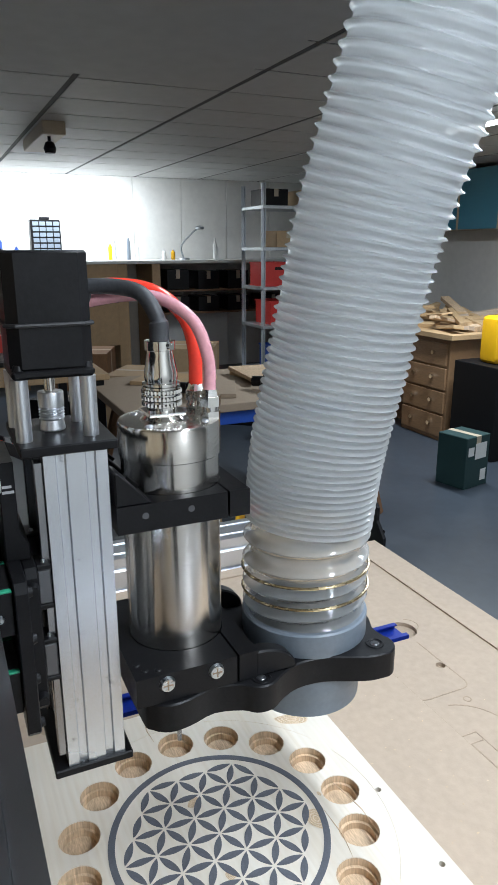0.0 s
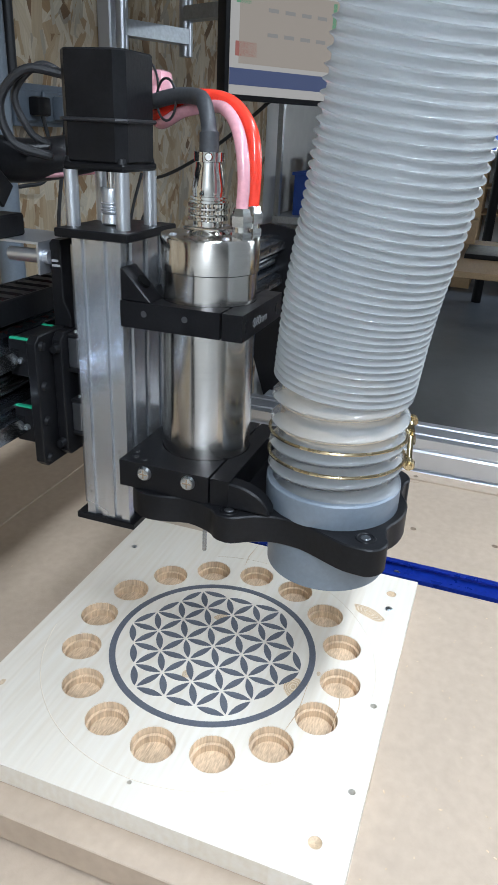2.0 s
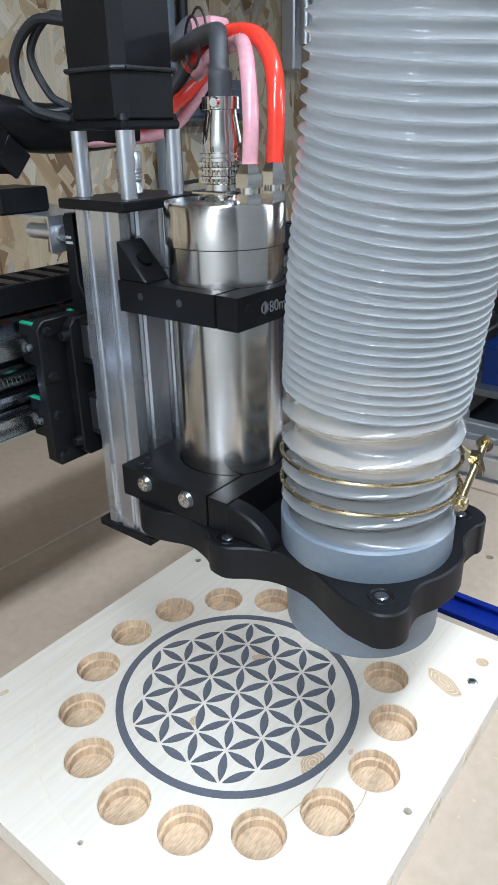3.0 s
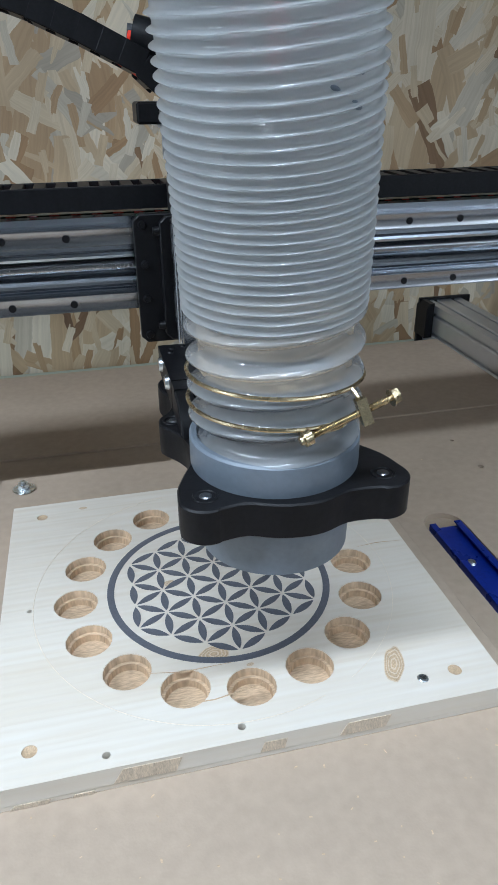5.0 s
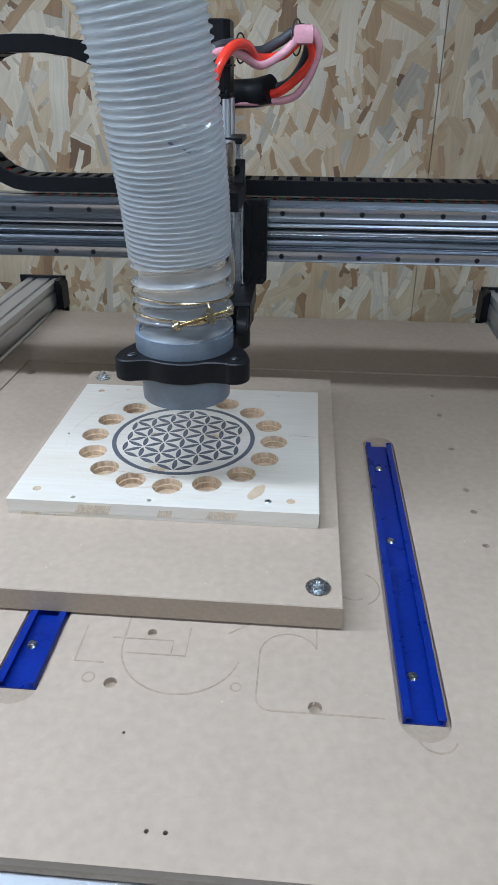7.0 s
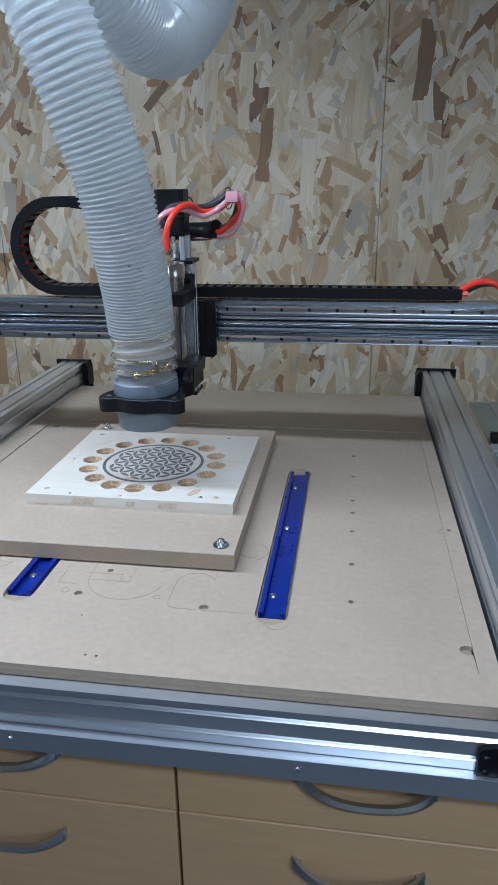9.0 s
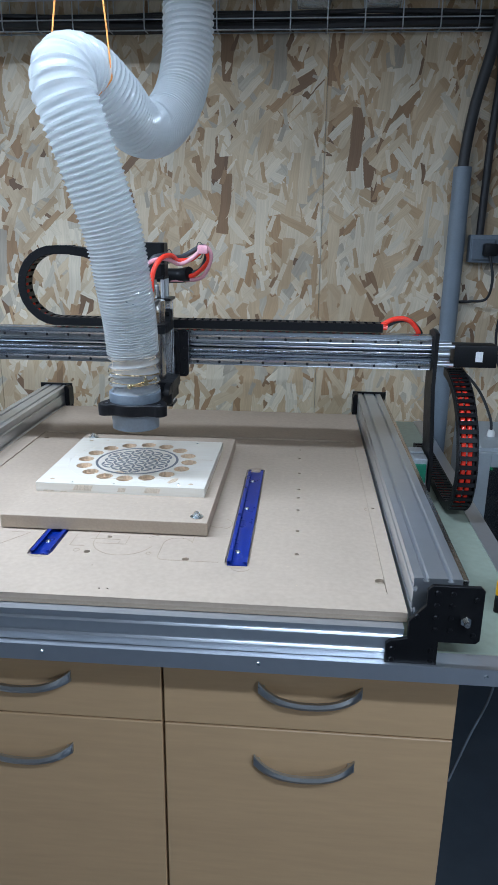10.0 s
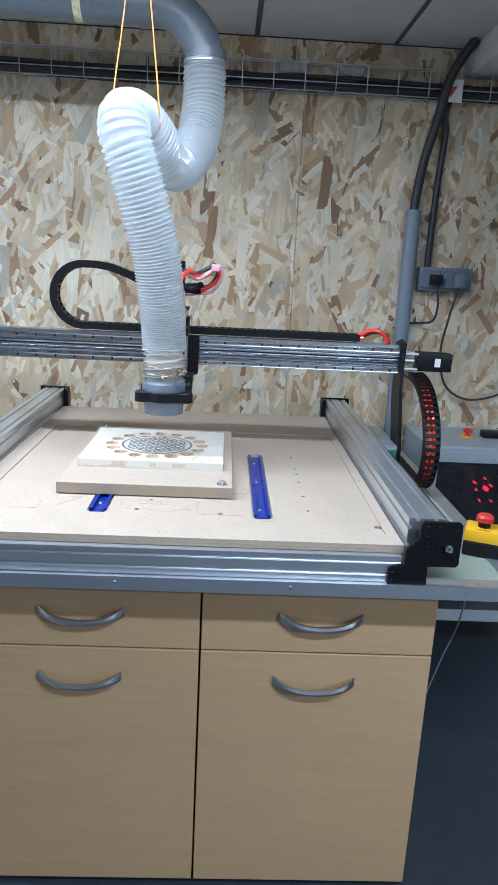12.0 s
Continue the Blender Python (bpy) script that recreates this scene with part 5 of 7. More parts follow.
# spring wire clip with its tightening screw
clip = thing("wire_hose_clip", "double wire hose clip of yellow zinc with a long screw", "hose clip", at=(HX, HY, 0.235))
for z0_, tilt in ((0.2470, 0.04), (0.2270, 0.04)):
    pts = [Vector((HX + 0.0575 * math.cos(a), HY + 0.0575 * math.sin(a), z0_ - tilt * 0.0575 * math.cos(a - 0.6))) for a in [radians(-52 + k * 5) for k in range(73)]]
    add(clip, "wire", tube(pts, 0.0014, 8), BRASSY)
e0, e1 = Vector((HX + 0.002, HY - 0.0615, 0.2240)), Vector((HX + 0.058, HY - 0.0540, 0.2410))
d01 = (e1 - e0).normalized()
across = d01.cross(Vector((0, -1, 0.2))).normalized()
bm = rod(e0, e1, 0.0019, None, 14)
for k in range(44):
    q = e0 + d01 * (0.004 + 0.0012 * k)
    rod(q, q + d01 * 0.0006, 0.0019, 0.0025, 12, bm)
    rod(q + d01 * 0.0006, q + d01 * 0.0012, 0.0025, 0.0019, 12, bm)
add(clip, "screw", bm, BRASSY, "threaded yellow zinc screw")
bm = rod(e1, e1 + d01 * 0.0012, 0.0056, None, 20)
rod(e1 + d01 * 0.0012, e1 + d01 * 0.0050, 0.0050, None, 6, bm)
add(clip, "hex_head", bm, BRASSY)
bm = rod(e0 - d01 * 0.001, e0 + d01 * 0.004, 0.0050, None, 16)
rod(e0 - d01 * 0.0035, e0 - d01 * 0.001, 0.0030, None, 12, bm)
add(clip, "nut", bm, BRASSY)
mid = e0 + d01 * 0.040
add(clip, "saddle", tube([mid - across * 0.0085, mid + across * 0.0085], 0.0046, 4), BRASSY)
for z0_, q in ((0.2270, e0), (0.2470, mid)):
    a = radians(-52)
    p0 = Vector((HX + 0.0575 * math.cos(a), HY + 0.0575 * math.sin(a), z0_ - 0.04 * 0.0575 * math.cos(a - 0.6)))
    if q is e0:
        bend_ = [p0] + [Vector((HX + 0.0590 * math.cos(radians(v)), HY + 0.0590 * math.sin(radians(v)), z0_ - 0.002)) for v in (-62, -74)] + [q]
    else:
        bend_ = [p0, (p0 + q) / 2 + Vector((0.001, -0.002, 0)), q]
    add(clip, "wire_end", tube(smooth_line(bend_, 5), 0.0014, 8), BRASSY)
# where the carriage stands on its rails
for ob in (zax, sp, sw):
    ob.location += Vector((0.006, 0.0015, 0))
for ob in (shoe, clip):
    ob.location += Vector((0.005, 0.005, 0))

# rigid duct with a bend, held under the ceiling
duct = thing("extraction_duct", "dark grey plastic duct with a swept bend", "duct", at=(-0.8, 0.30, 1.2))
run = [Vector((-2.25, 0.30, 1.235)), Vector((-1.0, 0.30, 1.235)), Vector((-0.06, 0.30, 1.235))] + [Vector((-0.06 + 0.154 * math.sin(radians(a)), 0.30, 1.081 + 0.154 * math.cos(radians(a)))) for a in range(10, 71, 10)] + [Vector((0.093, 0.30, 1.11)), Vector((0.094, 0.30, 1.095))]
add(duct, "pipe", tube(run, 0.056, 40), DUCT_GREY)
add(duct, "socket_rim", lathe([(0.056, 1.098), (0.0605, 1.098), (0.0605, 1.124), (0.056, 1.124)], (0.094, 0.30), 40), DUCT_GREY)
add(duct, "socket_rim", tube([Vector((-0.10, 0.30, 1.235)), Vector((-0.065, 0.30, 1.235))], 0.0605, 40), DUCT_GREY)
add(duct, "sticker", tube([Vector((-0.285, 0.30, 1.235)), Vector((-0.262, 0.30, 1.235))], 0.0565, 40), material("sticker", (0.62, 0.58, 0.35), 0.4, var=0.4, scale=80))
duct_clip = add(duct, "hose_band", lathe([(0.0605, 1.088), (0.0615, 1.088), (0.0615, 1.096), (0.0605, 1.096)], (0.094, 0.30), 40), ALU_DULL)
for x in (-1.4, -0.45):
    add(duct, "pipe_strap", box((x - 0.012, 0.285, 1.285), (x + 0.012, 0.315, CEIL_Z), 0.001), GREY_STEEL)
# cords that hang the hose from the ceiling
sling = thing("hanging_cord", "orange cord slung round the hose loop from the ceiling", "cord", at=(-0.05, -0.1, CEIL_Z))
pts = smooth_line([(-0.062, -0.06, CEIL_Z), (-0.085, -0.10, 1.10), (-0.108, -0.125, 0.90), (-0.108, -0.120, 0.84), (-0.06, -0.115, 0.795), (-0.002, -0.11, 0.83), (0.002, -0.11, 0.88), (-0.022, -0.09, 1.10), (-0.050, -0.06, CEIL_Z)], 8)
add(sling, "cord", tube(pts, 0.0018, 8), CORD)


# ---------------------------------------------------------------- cable chains
def chain_link():
    """One link: two side cheeks joined by bars above and below, open between."""
    bm = box((-0.0115, -0.024, -0.011), (0.0115, -0.020, 0.011), 0.001)
    box((-0.0115, 0.020, -0.011), (0.0115, 0.024, 0.011), 0.001, bm)
    box((-0.0055, -0.020, 0.008), (0.0055, 0.020, 0.011), 0, bm)
    box((-0.0055, -0.020, -0.011), (0.0055, 0.020, -0.008), 0, bm)
    me = bpy.data.meshes.new("chain_link")
    bm.to_mesh(me)
    bm.free()
    me.materials.append(BLACK_PLASTIC)
    return me


LINK = chain_link()


def cable_chain(points, across, label, at, reds):
    """A drag chain along points, with cables inside."""
    ch = thing("cable_chain", label, "cable chain", "cable chains of the machine", at)
    P = [Vector(p) for p in points]
    S = [0.0]
    for a, b in zip(P, P[1:]):
        S.append(S[-1] + (b - a).length)
    s, i = 0.012, 0
    W = Vector(across).normalized()
    while s < S[-1] - 0.012:
        while S[i + 1] < s:
            i += 1
        q = P[i].lerp(P[i + 1], (s - S[i]) / (S[i + 1] - S[i]))
        t = (P[i + 1] - P[i]).normalized()
        m = Matrix((t, W, t.cross(W))).transposed().to_4x4()
        m.translation = q - Vector(at)
        place_part("chain_link", LINK, ch, m)
        s += 0.0205
    for off, r, mat in reds:
        add(ch, "cable", tube([p + W * off for p in P[::2] + [P[-1]]], r, 8), mat)
    return ch


def bend(c, r, a0, a1, plane, n=26):
    out = []
    for k in range(n + 1):
        a = radians(a0 + (a1 - a0) * k / n)
        out.append((c[0] + r * math.cos(a), c[1], c[2] + r * math.sin(a)) if plane == "xz" else (c[0], c[1] + r * math.cos(a), c[2] + r * math.sin(a)))
    return out


red_in = [(-0.009, 0.0062, RED_TUBE), (0.006, 0.0058, RED_TUBE), (0.015, 0.004, RUBBER)]
pts = [(0.0, 0.218, 0.412), (-0.022, 0.218, 0.432), (-0.064, 0.220, 0.453), (-0.114, 0.221, 0.475), (-0.17, 0.222, 0.494), (-0.215, 0.222, 0.500)] + bend((-0.250, 0.222, 0.408), 0.092, 90, 270, "xz") + [(x, 0.222, 0.316) for x in (-0.15, 0.0, 0.2, 0.4, 0.62)]
cable_chain(pts, (0, 1, 0), "black plastic cable chain looping along the gantry", (-0.1, 0.222, 0.30), red_in)
pts = smooth_line([(0.800, 0.225, 0.205), (0.800, 0.15, 0.196), (0.800, 0.07, 0.165), (0.800, 0.0, 0.100), (0.800, -0.030, 0.015), (0.800, -0.012, -0.060), (0.800, 0.04, -0.103), (0.800, 0.12, -0.1165), (0.800, 0.3, -0.1165), (0.800, 0.6, -0.1165)], 12)
cable_chain(pts, (1, 0, 0), "black plastic cable chain holding red tubes on the bench", (0.805, 0.2, BENCH_Z), red_in)
fix_ = thing("chain_bracket", "bent sheet steel bracket under the end of the cable chain", "bracket", at=(0.0, 0.2, 0.37))
add(fix_, "plate", prism([(0.166, 0.352), (0.166, 0.377), (0.255, 0.377), (0.255, 0.379), (0.164, 0.379), (0.164, 0.352)], -0.008, 0.055, "x"), ALU_DULL)
add(fix_, "chain_foot", box((-0.026, 0.196, 0.3792), (0.020, 0.240, 0.398), 0.002), BLACK_PLASTIC)
add(fix_, "standoff", rod((0.002, 0.1592, 0.366), (0.002, 0.200, 0.366), 0.006, None, 14), ALU)
loop = smooth_line([(0.60, 0.222, 0.318), (0.64, 0.225, 0.338), (0.68, 0.232, 0.332), (0.71, 0.247, 0.29), (0.722, 0.262, 0.22)])
tail = thing("red_tube_tail", "red tube leaving the end of the cable chain", "tube", at=(0.66, 0.222, 0.30))
add(tail, "tube", tube(loop, 0.0065, 10), RED_TUBE)
add(tail, "black_sleeve", tube([p + Vector((0.01, 0.012, -0.006)) for p in loop], 0.0055, 10), RUBBER)

# ---------------------------------------------------------------- on the strand board wall
tray = thing("cable_tray", "wire basket cable tray carrying black cables along the wall", "cable tray", at=(0, 0.93, 1.2))
TX0, TX1 = -2.2, 2.6
for y, z in ((0.952, 1.275), (0.952, 1.225), (0.952, 1.175), (0.90, 1.172), (0.885, 1.20), (0.885, 1.265)):
    add(tray, "long_wire", rod((TX0, y, z), (TX1, y, z), 0.0022, None, 8), GREY_STEEL)
xw = TX0 + 0.05
while xw < TX1:
    add(tray, "cross_wire", tube([Vector(p) for p in ((xw, 0.955, 1.277), (xw, 0.955, 1.172), (xw, 0.89, 1.170), (xw, 0.883, 1.18), (xw, 0.883, 1.268))], 0.0022, 6), GREY_STEEL)
    xw += 0.118
for k, (y, z, r) in enumerate(((0.91, 1.188, 0.013), (0.935, 1.190, 0.014), (0.915, 1.212, 0.011), (0.94, 1.215, 0.010), (0.90, 1.215, 0.007))):
    pts = [Vector((TX0 + 0.2 * i, y + 0.006 * math.sin(1.3 * i + k), z + 0.007 * math.sin(0.9 * i + 2 * k))) for i in range(int((TX1 - TX0) / 0.2) + 1)]
    add(tray, "black_cable", tube(pts, r, 8), RUBBER)
for x in (0.40, 0.62, 1.32):
    add(tray, "plastic_bag", prism([(x - 0.05, 1.235), (x + 0.05, 1.23), (x + 0.06, 1.262), (x + 0.01, 1.275), (x - 0.055, 1.258)], 0.895, 0.93, "y", bevel=0.008), HOSE_CLEAR)
sign = thing("warning_card", "small white card with a red triangle on the tray", "sign", at=(1.005, 0.88, 1.19))
add(sign, "card", box((0.975, 0.876, 1.155), (1.045, 0.879, 1.235), 0.001), material("card_white", (0.7, 0.7, 0.7), 0.4))
add(sign, "triangle", prism([(0.985, 1.205), (1.025, 1.212), (1.000, 1.170)], 0.8745, 0.8758, "y"), material("sign_red", (0.6, 0.03, 0.03), 0.4))
riser = thing("cable_riser", "grey pipe with a thick black cable rising to the ceiling", "conduit", at=(0.92, 0.92, -0.1))
add(riser, "pipe", rod((0.918, 0.925, BENCH_Z - 0.5), (0.918, 0.925, 0.765), 0.030, None, 28), GREY_PLASTIC, "grey plastic pipe")
add(riser, "black_cable", tube(smooth_line([(0.918, 0.925, 0.70), (0.920, 0.925, 0.80), (0.935, 0.91, 0.95), (0.965, 0.885, 1.10), (0.985, 0.865, 1.22), (1.02, 0.85, 1.30), (1.06, 0.82, CEIL_Z)]), 0.018, 14), RUBBER)
add(riser, "black_cable", tube(smooth_line([(1.02, 0.93, 1.20), (1.005, 0.935, 1.12), (1.015, 0.94, 1.05), (1.005, 0.94, 0.85), (1.000, 0.94, 0.54)]), 0.013, 12), RUBBER)
sock = thing("double_socket", "grey surface-mounted double power socket with two plugs", "socket", at=(1.07, 0.93, 0.5))
SB = material("socket_grey", (0.11, 0.135, 0.165), 0.45, var=0.1)
add(sock, "back_box", box((0.965, 0.915, 0.455), (1.185, 0.958, 0.548), 0.005, segments=2), SB)
for x in (1.005, 1.105):
    add(sock, "cover", box((x - 0.035, 0.905, 0.465), (x + 0.045, 0.916, 0.535), 0.004), SB)
add(sock, "plug", box((1.005, 0.875, 0.478), (1.055, 0.906, 0.520), 0.008, segments=2), BLACK_PLASTIC)
add(sock, "plug", box((1.10, 0.875, 0.470), (1.15, 0.906, 0.525), 0.008, segments=2), SB)
for label, pts in (("power_lead", [(1.03, 0.885, 0.48), (1.045, 0.88, 0.40), (1.035, 0.895, 0.335), (0.99, 0.925, 0.322), (0.955, 0.945, 0.318), (0.92, 0.957, 0.31)]),
                   ("power_lead", [(1.125, 0.885, 0.475), (1.10, 0.89, 0.35), (1.085, 0.90, 0.20), (1.13, 0.91, 0.06), (1.25, 0.91, 0.01), (1.42, 0.90, 0.08), (1.60, 0.88, 0.30)]),
                   ("power_lead", [(0.88, 0.80, 0.13), (0.95, 0.82, 0.10), (1.02, 0.80, 0.03), (1.06, 0.76, -0.06), (1.065, 0.75, -0.118)]),
                   ("power_lead", [(1.41, 0.42, 0.56), (1.40, 0.60, 0.42), (1.46, 0.80, 0.33), (1.60, 0.93, 0.36)]),
                   ("power_lead", [(1.58, 0.92, 0.33), (1.52, 0.93, 0.18), (1.55, 0.93, 0.0), (1.58, 0.90, -0.115)])):
    ld = thing(label, "thin black power lead hanging on the wall", "cable", "leads on the wall", pts[0])
    add(ld, "lead", tube(smooth_line(pts), 0.0048, 8), RUBBER)

# control enclosure with a dark clear door
EX0, EX1, EY0, EY1, EZ0, EZ1 = 0.985, 1.62, 0.61, 0.952, -0.86, -0.122
encl = thing("control_cabinet", "grey control cabinet with a dark see-through door and red lamps", "control cabinet", at=((EX0 + EX1) / 2, 0.8, EZ0))
SHELL = material("cabinet_grey", (0.34, 0.37, 0.39), 0.45, var=0.06)
bm = bmesh.new()
for lo, hi in (((EX0, EY0, EZ0), (EX0 + 0.02, EY1, EZ1)), ((EX1 - 0.02, EY0, EZ0), (EX1, EY1, EZ1)), ((EX0 + 0.02, EY0, EZ1 - 0.02), (EX1 - 0.02, EY1, EZ1)), ((EX0 + 0.02, EY0, EZ0), (EX1 - 0.02, EY1, EZ0 + 0.02)), ((EX0 + 0.02, EY1 - 0.02, EZ0 + 0.02), (EX1 - 0.02, EY1, EZ1 - 0.02))):
    box(lo, hi, 0.001, bm)
add(encl, "shell", bm, SHELL)
bm = bmesh.new()
for lo, hi in (((EX0, EY0 - 0.022, EZ0), (EX0 + 0.045, EY0 - 0.001, EZ1 - 0.01)), ((EX1 - 0.045, EY0 - 0.022, EZ0), (EX1, EY0 - 0.001, EZ1 - 0.01)), ((EX0 + 0.045, EY0 - 0.022, EZ1 - 0.06), (EX1 - 0.045, EY0 - 0.001, EZ1 - 0.01)), ((EX0 + 0.045, EY0 - 0.022, EZ0), (EX1 - 0.045, EY0 - 0.001, EZ0 + 0.05))):
    box(lo, hi, 0.002, bm)
door_ = add(encl, "door_frame", bm, SHELL)
SMOKE = material("smoked_plastic", (0.10, 0.11, 0.12), 0.08, var=0.02, transmission=0.9, rough_var=0.03)
pane_ = link_mesh("door_pane", box((EX0 + 0.044, EY0 - 0.015, EZ0 + 0.049), (EX1 - 0.044, EY0 - 0.011, EZ1 - 0.059)), SMOKE)
pane_.parent = door_
lk = link_mesh("door_lock", lathe([(0, 0), (0.022, 0), (0.022, 0.008), (0.012, 0.012), (0, 0.012)], (0, 0), 24), ALU_DULL)
lk.matrix_world = pose(EX1 - 0.075, EY0 - 0.016, EZ1 - 0.19, 90, 0, 0)
lk.parent = door_
add(encl, "gear_plate", box((EX0 + 0.04, 0.86, EZ0 + 0.05), (EX1 - 0.04, 0.87, EZ1 - 0.05)), GREY_STEEL)
for x, z, w, h, mat in ((1.14, -0.32, 0.16, 0.09, BLUE_TRACK), (1.34, -0.33, 0.12, 0.16, BLACK), (1.16, -0.50, 0.2, 0.12, BLACK), (1.42, -0.55, 0.14, 0.14, GREY_PLASTIC), (1.10, -0.22, 0.06, 0.04, GREY_STEEL)):
    add(encl, "circuit_module", box((x - w / 2, 0.80, z - h / 2), (x + w / 2, 0.86, z + h / 2), 0.004), mat)
LED_R, LED_G = glow("red_lamp", (1.0, 0.02, 0.05), 14), glow("green_lamp", (0.05, 0.9, 0.3), 3)
for x, z, r, mat in ((1.26, -0.32, 0.004, LED_R), (1.31, -0.345, 0.009, LED_R), (1.33, -0.33, 0.004, LED_R), (1.29, -0.40, 0.003, LED_R), (1.34, -0.40, 0.003, LED_R), (1.30, -0.30, 0.003, LED_R), (1.27, -0.35, 0.003, LED_R), (1.09, -0.25, 0.004, LED_G), (1.17, -0.19, 0.003, LED_G), (1.40, -0.46, 0.003, LED_G), (1.51, -0.345, 0.005, LED_R)):
    add(encl, "indicator_lamp", rod((x, 0.775, z), (x, 0.80, z), r, None, 10), mat)
YEL, REDP = material("yellow_plastic", (0.78, 0.42, 0.01), 0.35, var=0.06), material("red_plastic", (0.55, 0.03, 0.025), 0.35, var=0.08)
add(encl, "emergency_disc", lathe([(0, EZ1 + 0.001), (0.032, EZ1 + 0.001), (0.032, EZ1 + 0.004), (0, EZ1 + 0.004)], (1.20, 0.78), 28), YEL)
add(encl, "stop_button", lathe([(0, EZ1 + 0.004), (0.011, EZ1 + 0.004), (0.011, EZ1 + 0.018), (0.019, EZ1 + 0.022), (0.019, EZ1 + 0.030), (0.012, EZ1 + 0.034), (0, EZ1 + 0.034)], (1.20, 0.78), 28), REDP)
add(encl, "rotary_switch", box((1.26, 0.76, EZ1 + 0.001), (1.34, 0.81, EZ1 + 0.028), 0.006, segments=2), BLACK_PLASTIC)
add(encl, "name_plate", box((1.38, 0.70, EZ1 + 0.001), (1.46, 0.74, EZ1 + 0.003)), BLACK)
add(encl, "cable_gland", lathe([(0, EZ1 + 0.0005), (0.014, EZ1 + 0.0005), (0.014, EZ1 + 0.012), (0.009, EZ1 + 0.024), (0, EZ1 + 0.024)], (1.065, 0.75), 16), WHITE_WALL)
# emergency stop box on the bench
est = thing("emergency_stop", "yellow emergency stop box with a red mushroom button", "emergency stop", at=(0.830, -0.412, BENCH_Z + 0.0005))
est.rotation_euler = (0, 0, radians(-24))
def local(name, bm, mat, label=""):
    return link_mesh(name, bm, mat, est, label)
local("base", box((-0.042, -0.036, 0), (0.042, 0.036, 0.036), 0.003), BLACK_PLASTIC)
local("cover", box((-0.042, -0.036, 0.0362), (0.042, 0.036, 0.066), 0.004, segments=2), YEL)
local("collar", lathe([(0, 0.066), (0.0145, 0.066), (0.0145, 0.078), (0, 0.078)], (0, 0), 28), BLACK_PLASTIC)
local("mushroom_button", lathe([(0, 0.078), (0.015, 0.078), (0.0205, 0.082), (0.0205, 0.092), (0.016, 0.097), (0, 0.099)], (0, 0), 36), REDP)
for k in range(2):
    local("print_bar", box((-0.014 - 0.004 * k, -0.030 + 0.004 * k, 0.0661), (0.014 + 0.004 * k, -0.0285 + 0.004 * k, 0.0664)), BLACK)
thin = thing("grey_wire", "thin pale wire hanging below the bench", "cable", at=(0.80, -0.50, -0.2))
add(thin, "wire", tube(smooth_line([(0.80, -0.45, BENCH_Z - 0.031), (0.79, -0.44, -0.30), (0.765, -0.42, -0.42), (0.74, -0.40, -0.55)]), 0.0022, 6), GREY_PLASTIC)

# ---------------------------------------------------------------- monitor on its arm
mon = thing("monitor", "black flat monitor on a swing arm showing a bright control window", "monitor", at=(1.345, 0.355, 0.75))
mon.rotation_euler = (0, 0, radians(-34))
MW, MH = 0.205, 0.205
link_mesh("casing", box((-MW - 0.012, 0, -MH - 0.012), (MW + 0.012, 0.035, MH + 0.012), 0.004, segments=2), BLACK_PLASTIC, mon)
SCREENS = {n: glow("screen_" + n, c, 0.6) for n, c in (("white", (0.60, 0.60, 0.58)), ("beige", (0.47, 0.42, 0.36)), ("slate", (0.33, 0.33, 0.32)), ("blue", (0.05, 0.08, 0.22)), ("green", (0.12, 0.40, 0.22)), ("red", (0.45, 0.14, 0.11)), ("line", (0.36, 0.34, 0.32)))}
scr = link_mesh("screen", box((-MW, -0.001, -MH), (MW, 0.001, MH)), SCREENS["white"], mon, "lit screen")
for x0, x1, z0_, z1_, mat in ((-0.18, 0.02, 0.03, 0.17, "slate"), (0.03, 0.19, 0.03, 0.17, "line"), (-0.18, 0.19, -0.14, 0.015, "beige"), (-0.205, 0.205, -0.185, -0.150, "blue"), (-0.19, -0.13, -0.125, -0.095, "red"), (-0.19, -0.15, -0.02, 0.005, "green"), (0.10, 0.112, -0.05, 0.01, "green"), (0.14, 0.152, -0.10, -0.05, "green"), (0.15, 0.19, 0.10, 0.12, "white")):
    b_ = link_mesh("window_pane", box((x0, -0.0022, z0_), (x1, -0.0012, z1_)), SCREENS[mat])
    b_.parent = scr
for k in range(9):
    b_ = link_mesh("text_bar", box((-0.16 + 0.01 * (k % 3), -0.003, 0.15 - 0.013 * k), (-0.04 + 0.02 * (k % 2), -0.0024, 0.153 - 0.013 * k)), SCREENS["line"])
    b_.parent = scr
for k in range(8):
    b_ = link_mesh("text_bar", box((-0.10 + 0.05 * (k % 4), -0.003, -0.03 - 0.05 * (k // 4)), (-0.07 + 0.05 * (k % 4), -0.0024, -0.022 - 0.05 * (k // 4))), SCREENS["slate"])
    b_.parent = scr
arm_ = thing("swing_bracket", "grey jointed monitor bracket fixed to the wall", "monitor bracket", at=(1.43, 0.93, 0.7))
add(arm_, "wall_post", box((1.41, 0.915, 0.58), (1.45, 0.957, 0.92), 0.004), ALU_DULL)
add(arm_, "pivot", rod((1.43, 0.89, 0.64), (1.43, 0.89, 0.86), 0.017, None, 20), ALU_DULL)
add(arm_, "lower_link", tube([Vector((1.43, 0.89, 0.71)), Vector((1.64, 0.80, 0.71))], 0.028, 4), GREY_STEEL)
add(arm_, "elbow", rod((1.65, 0.80, 0.66), (1.65, 0.80, 0.84), 0.020, None, 20), ALU_DULL)
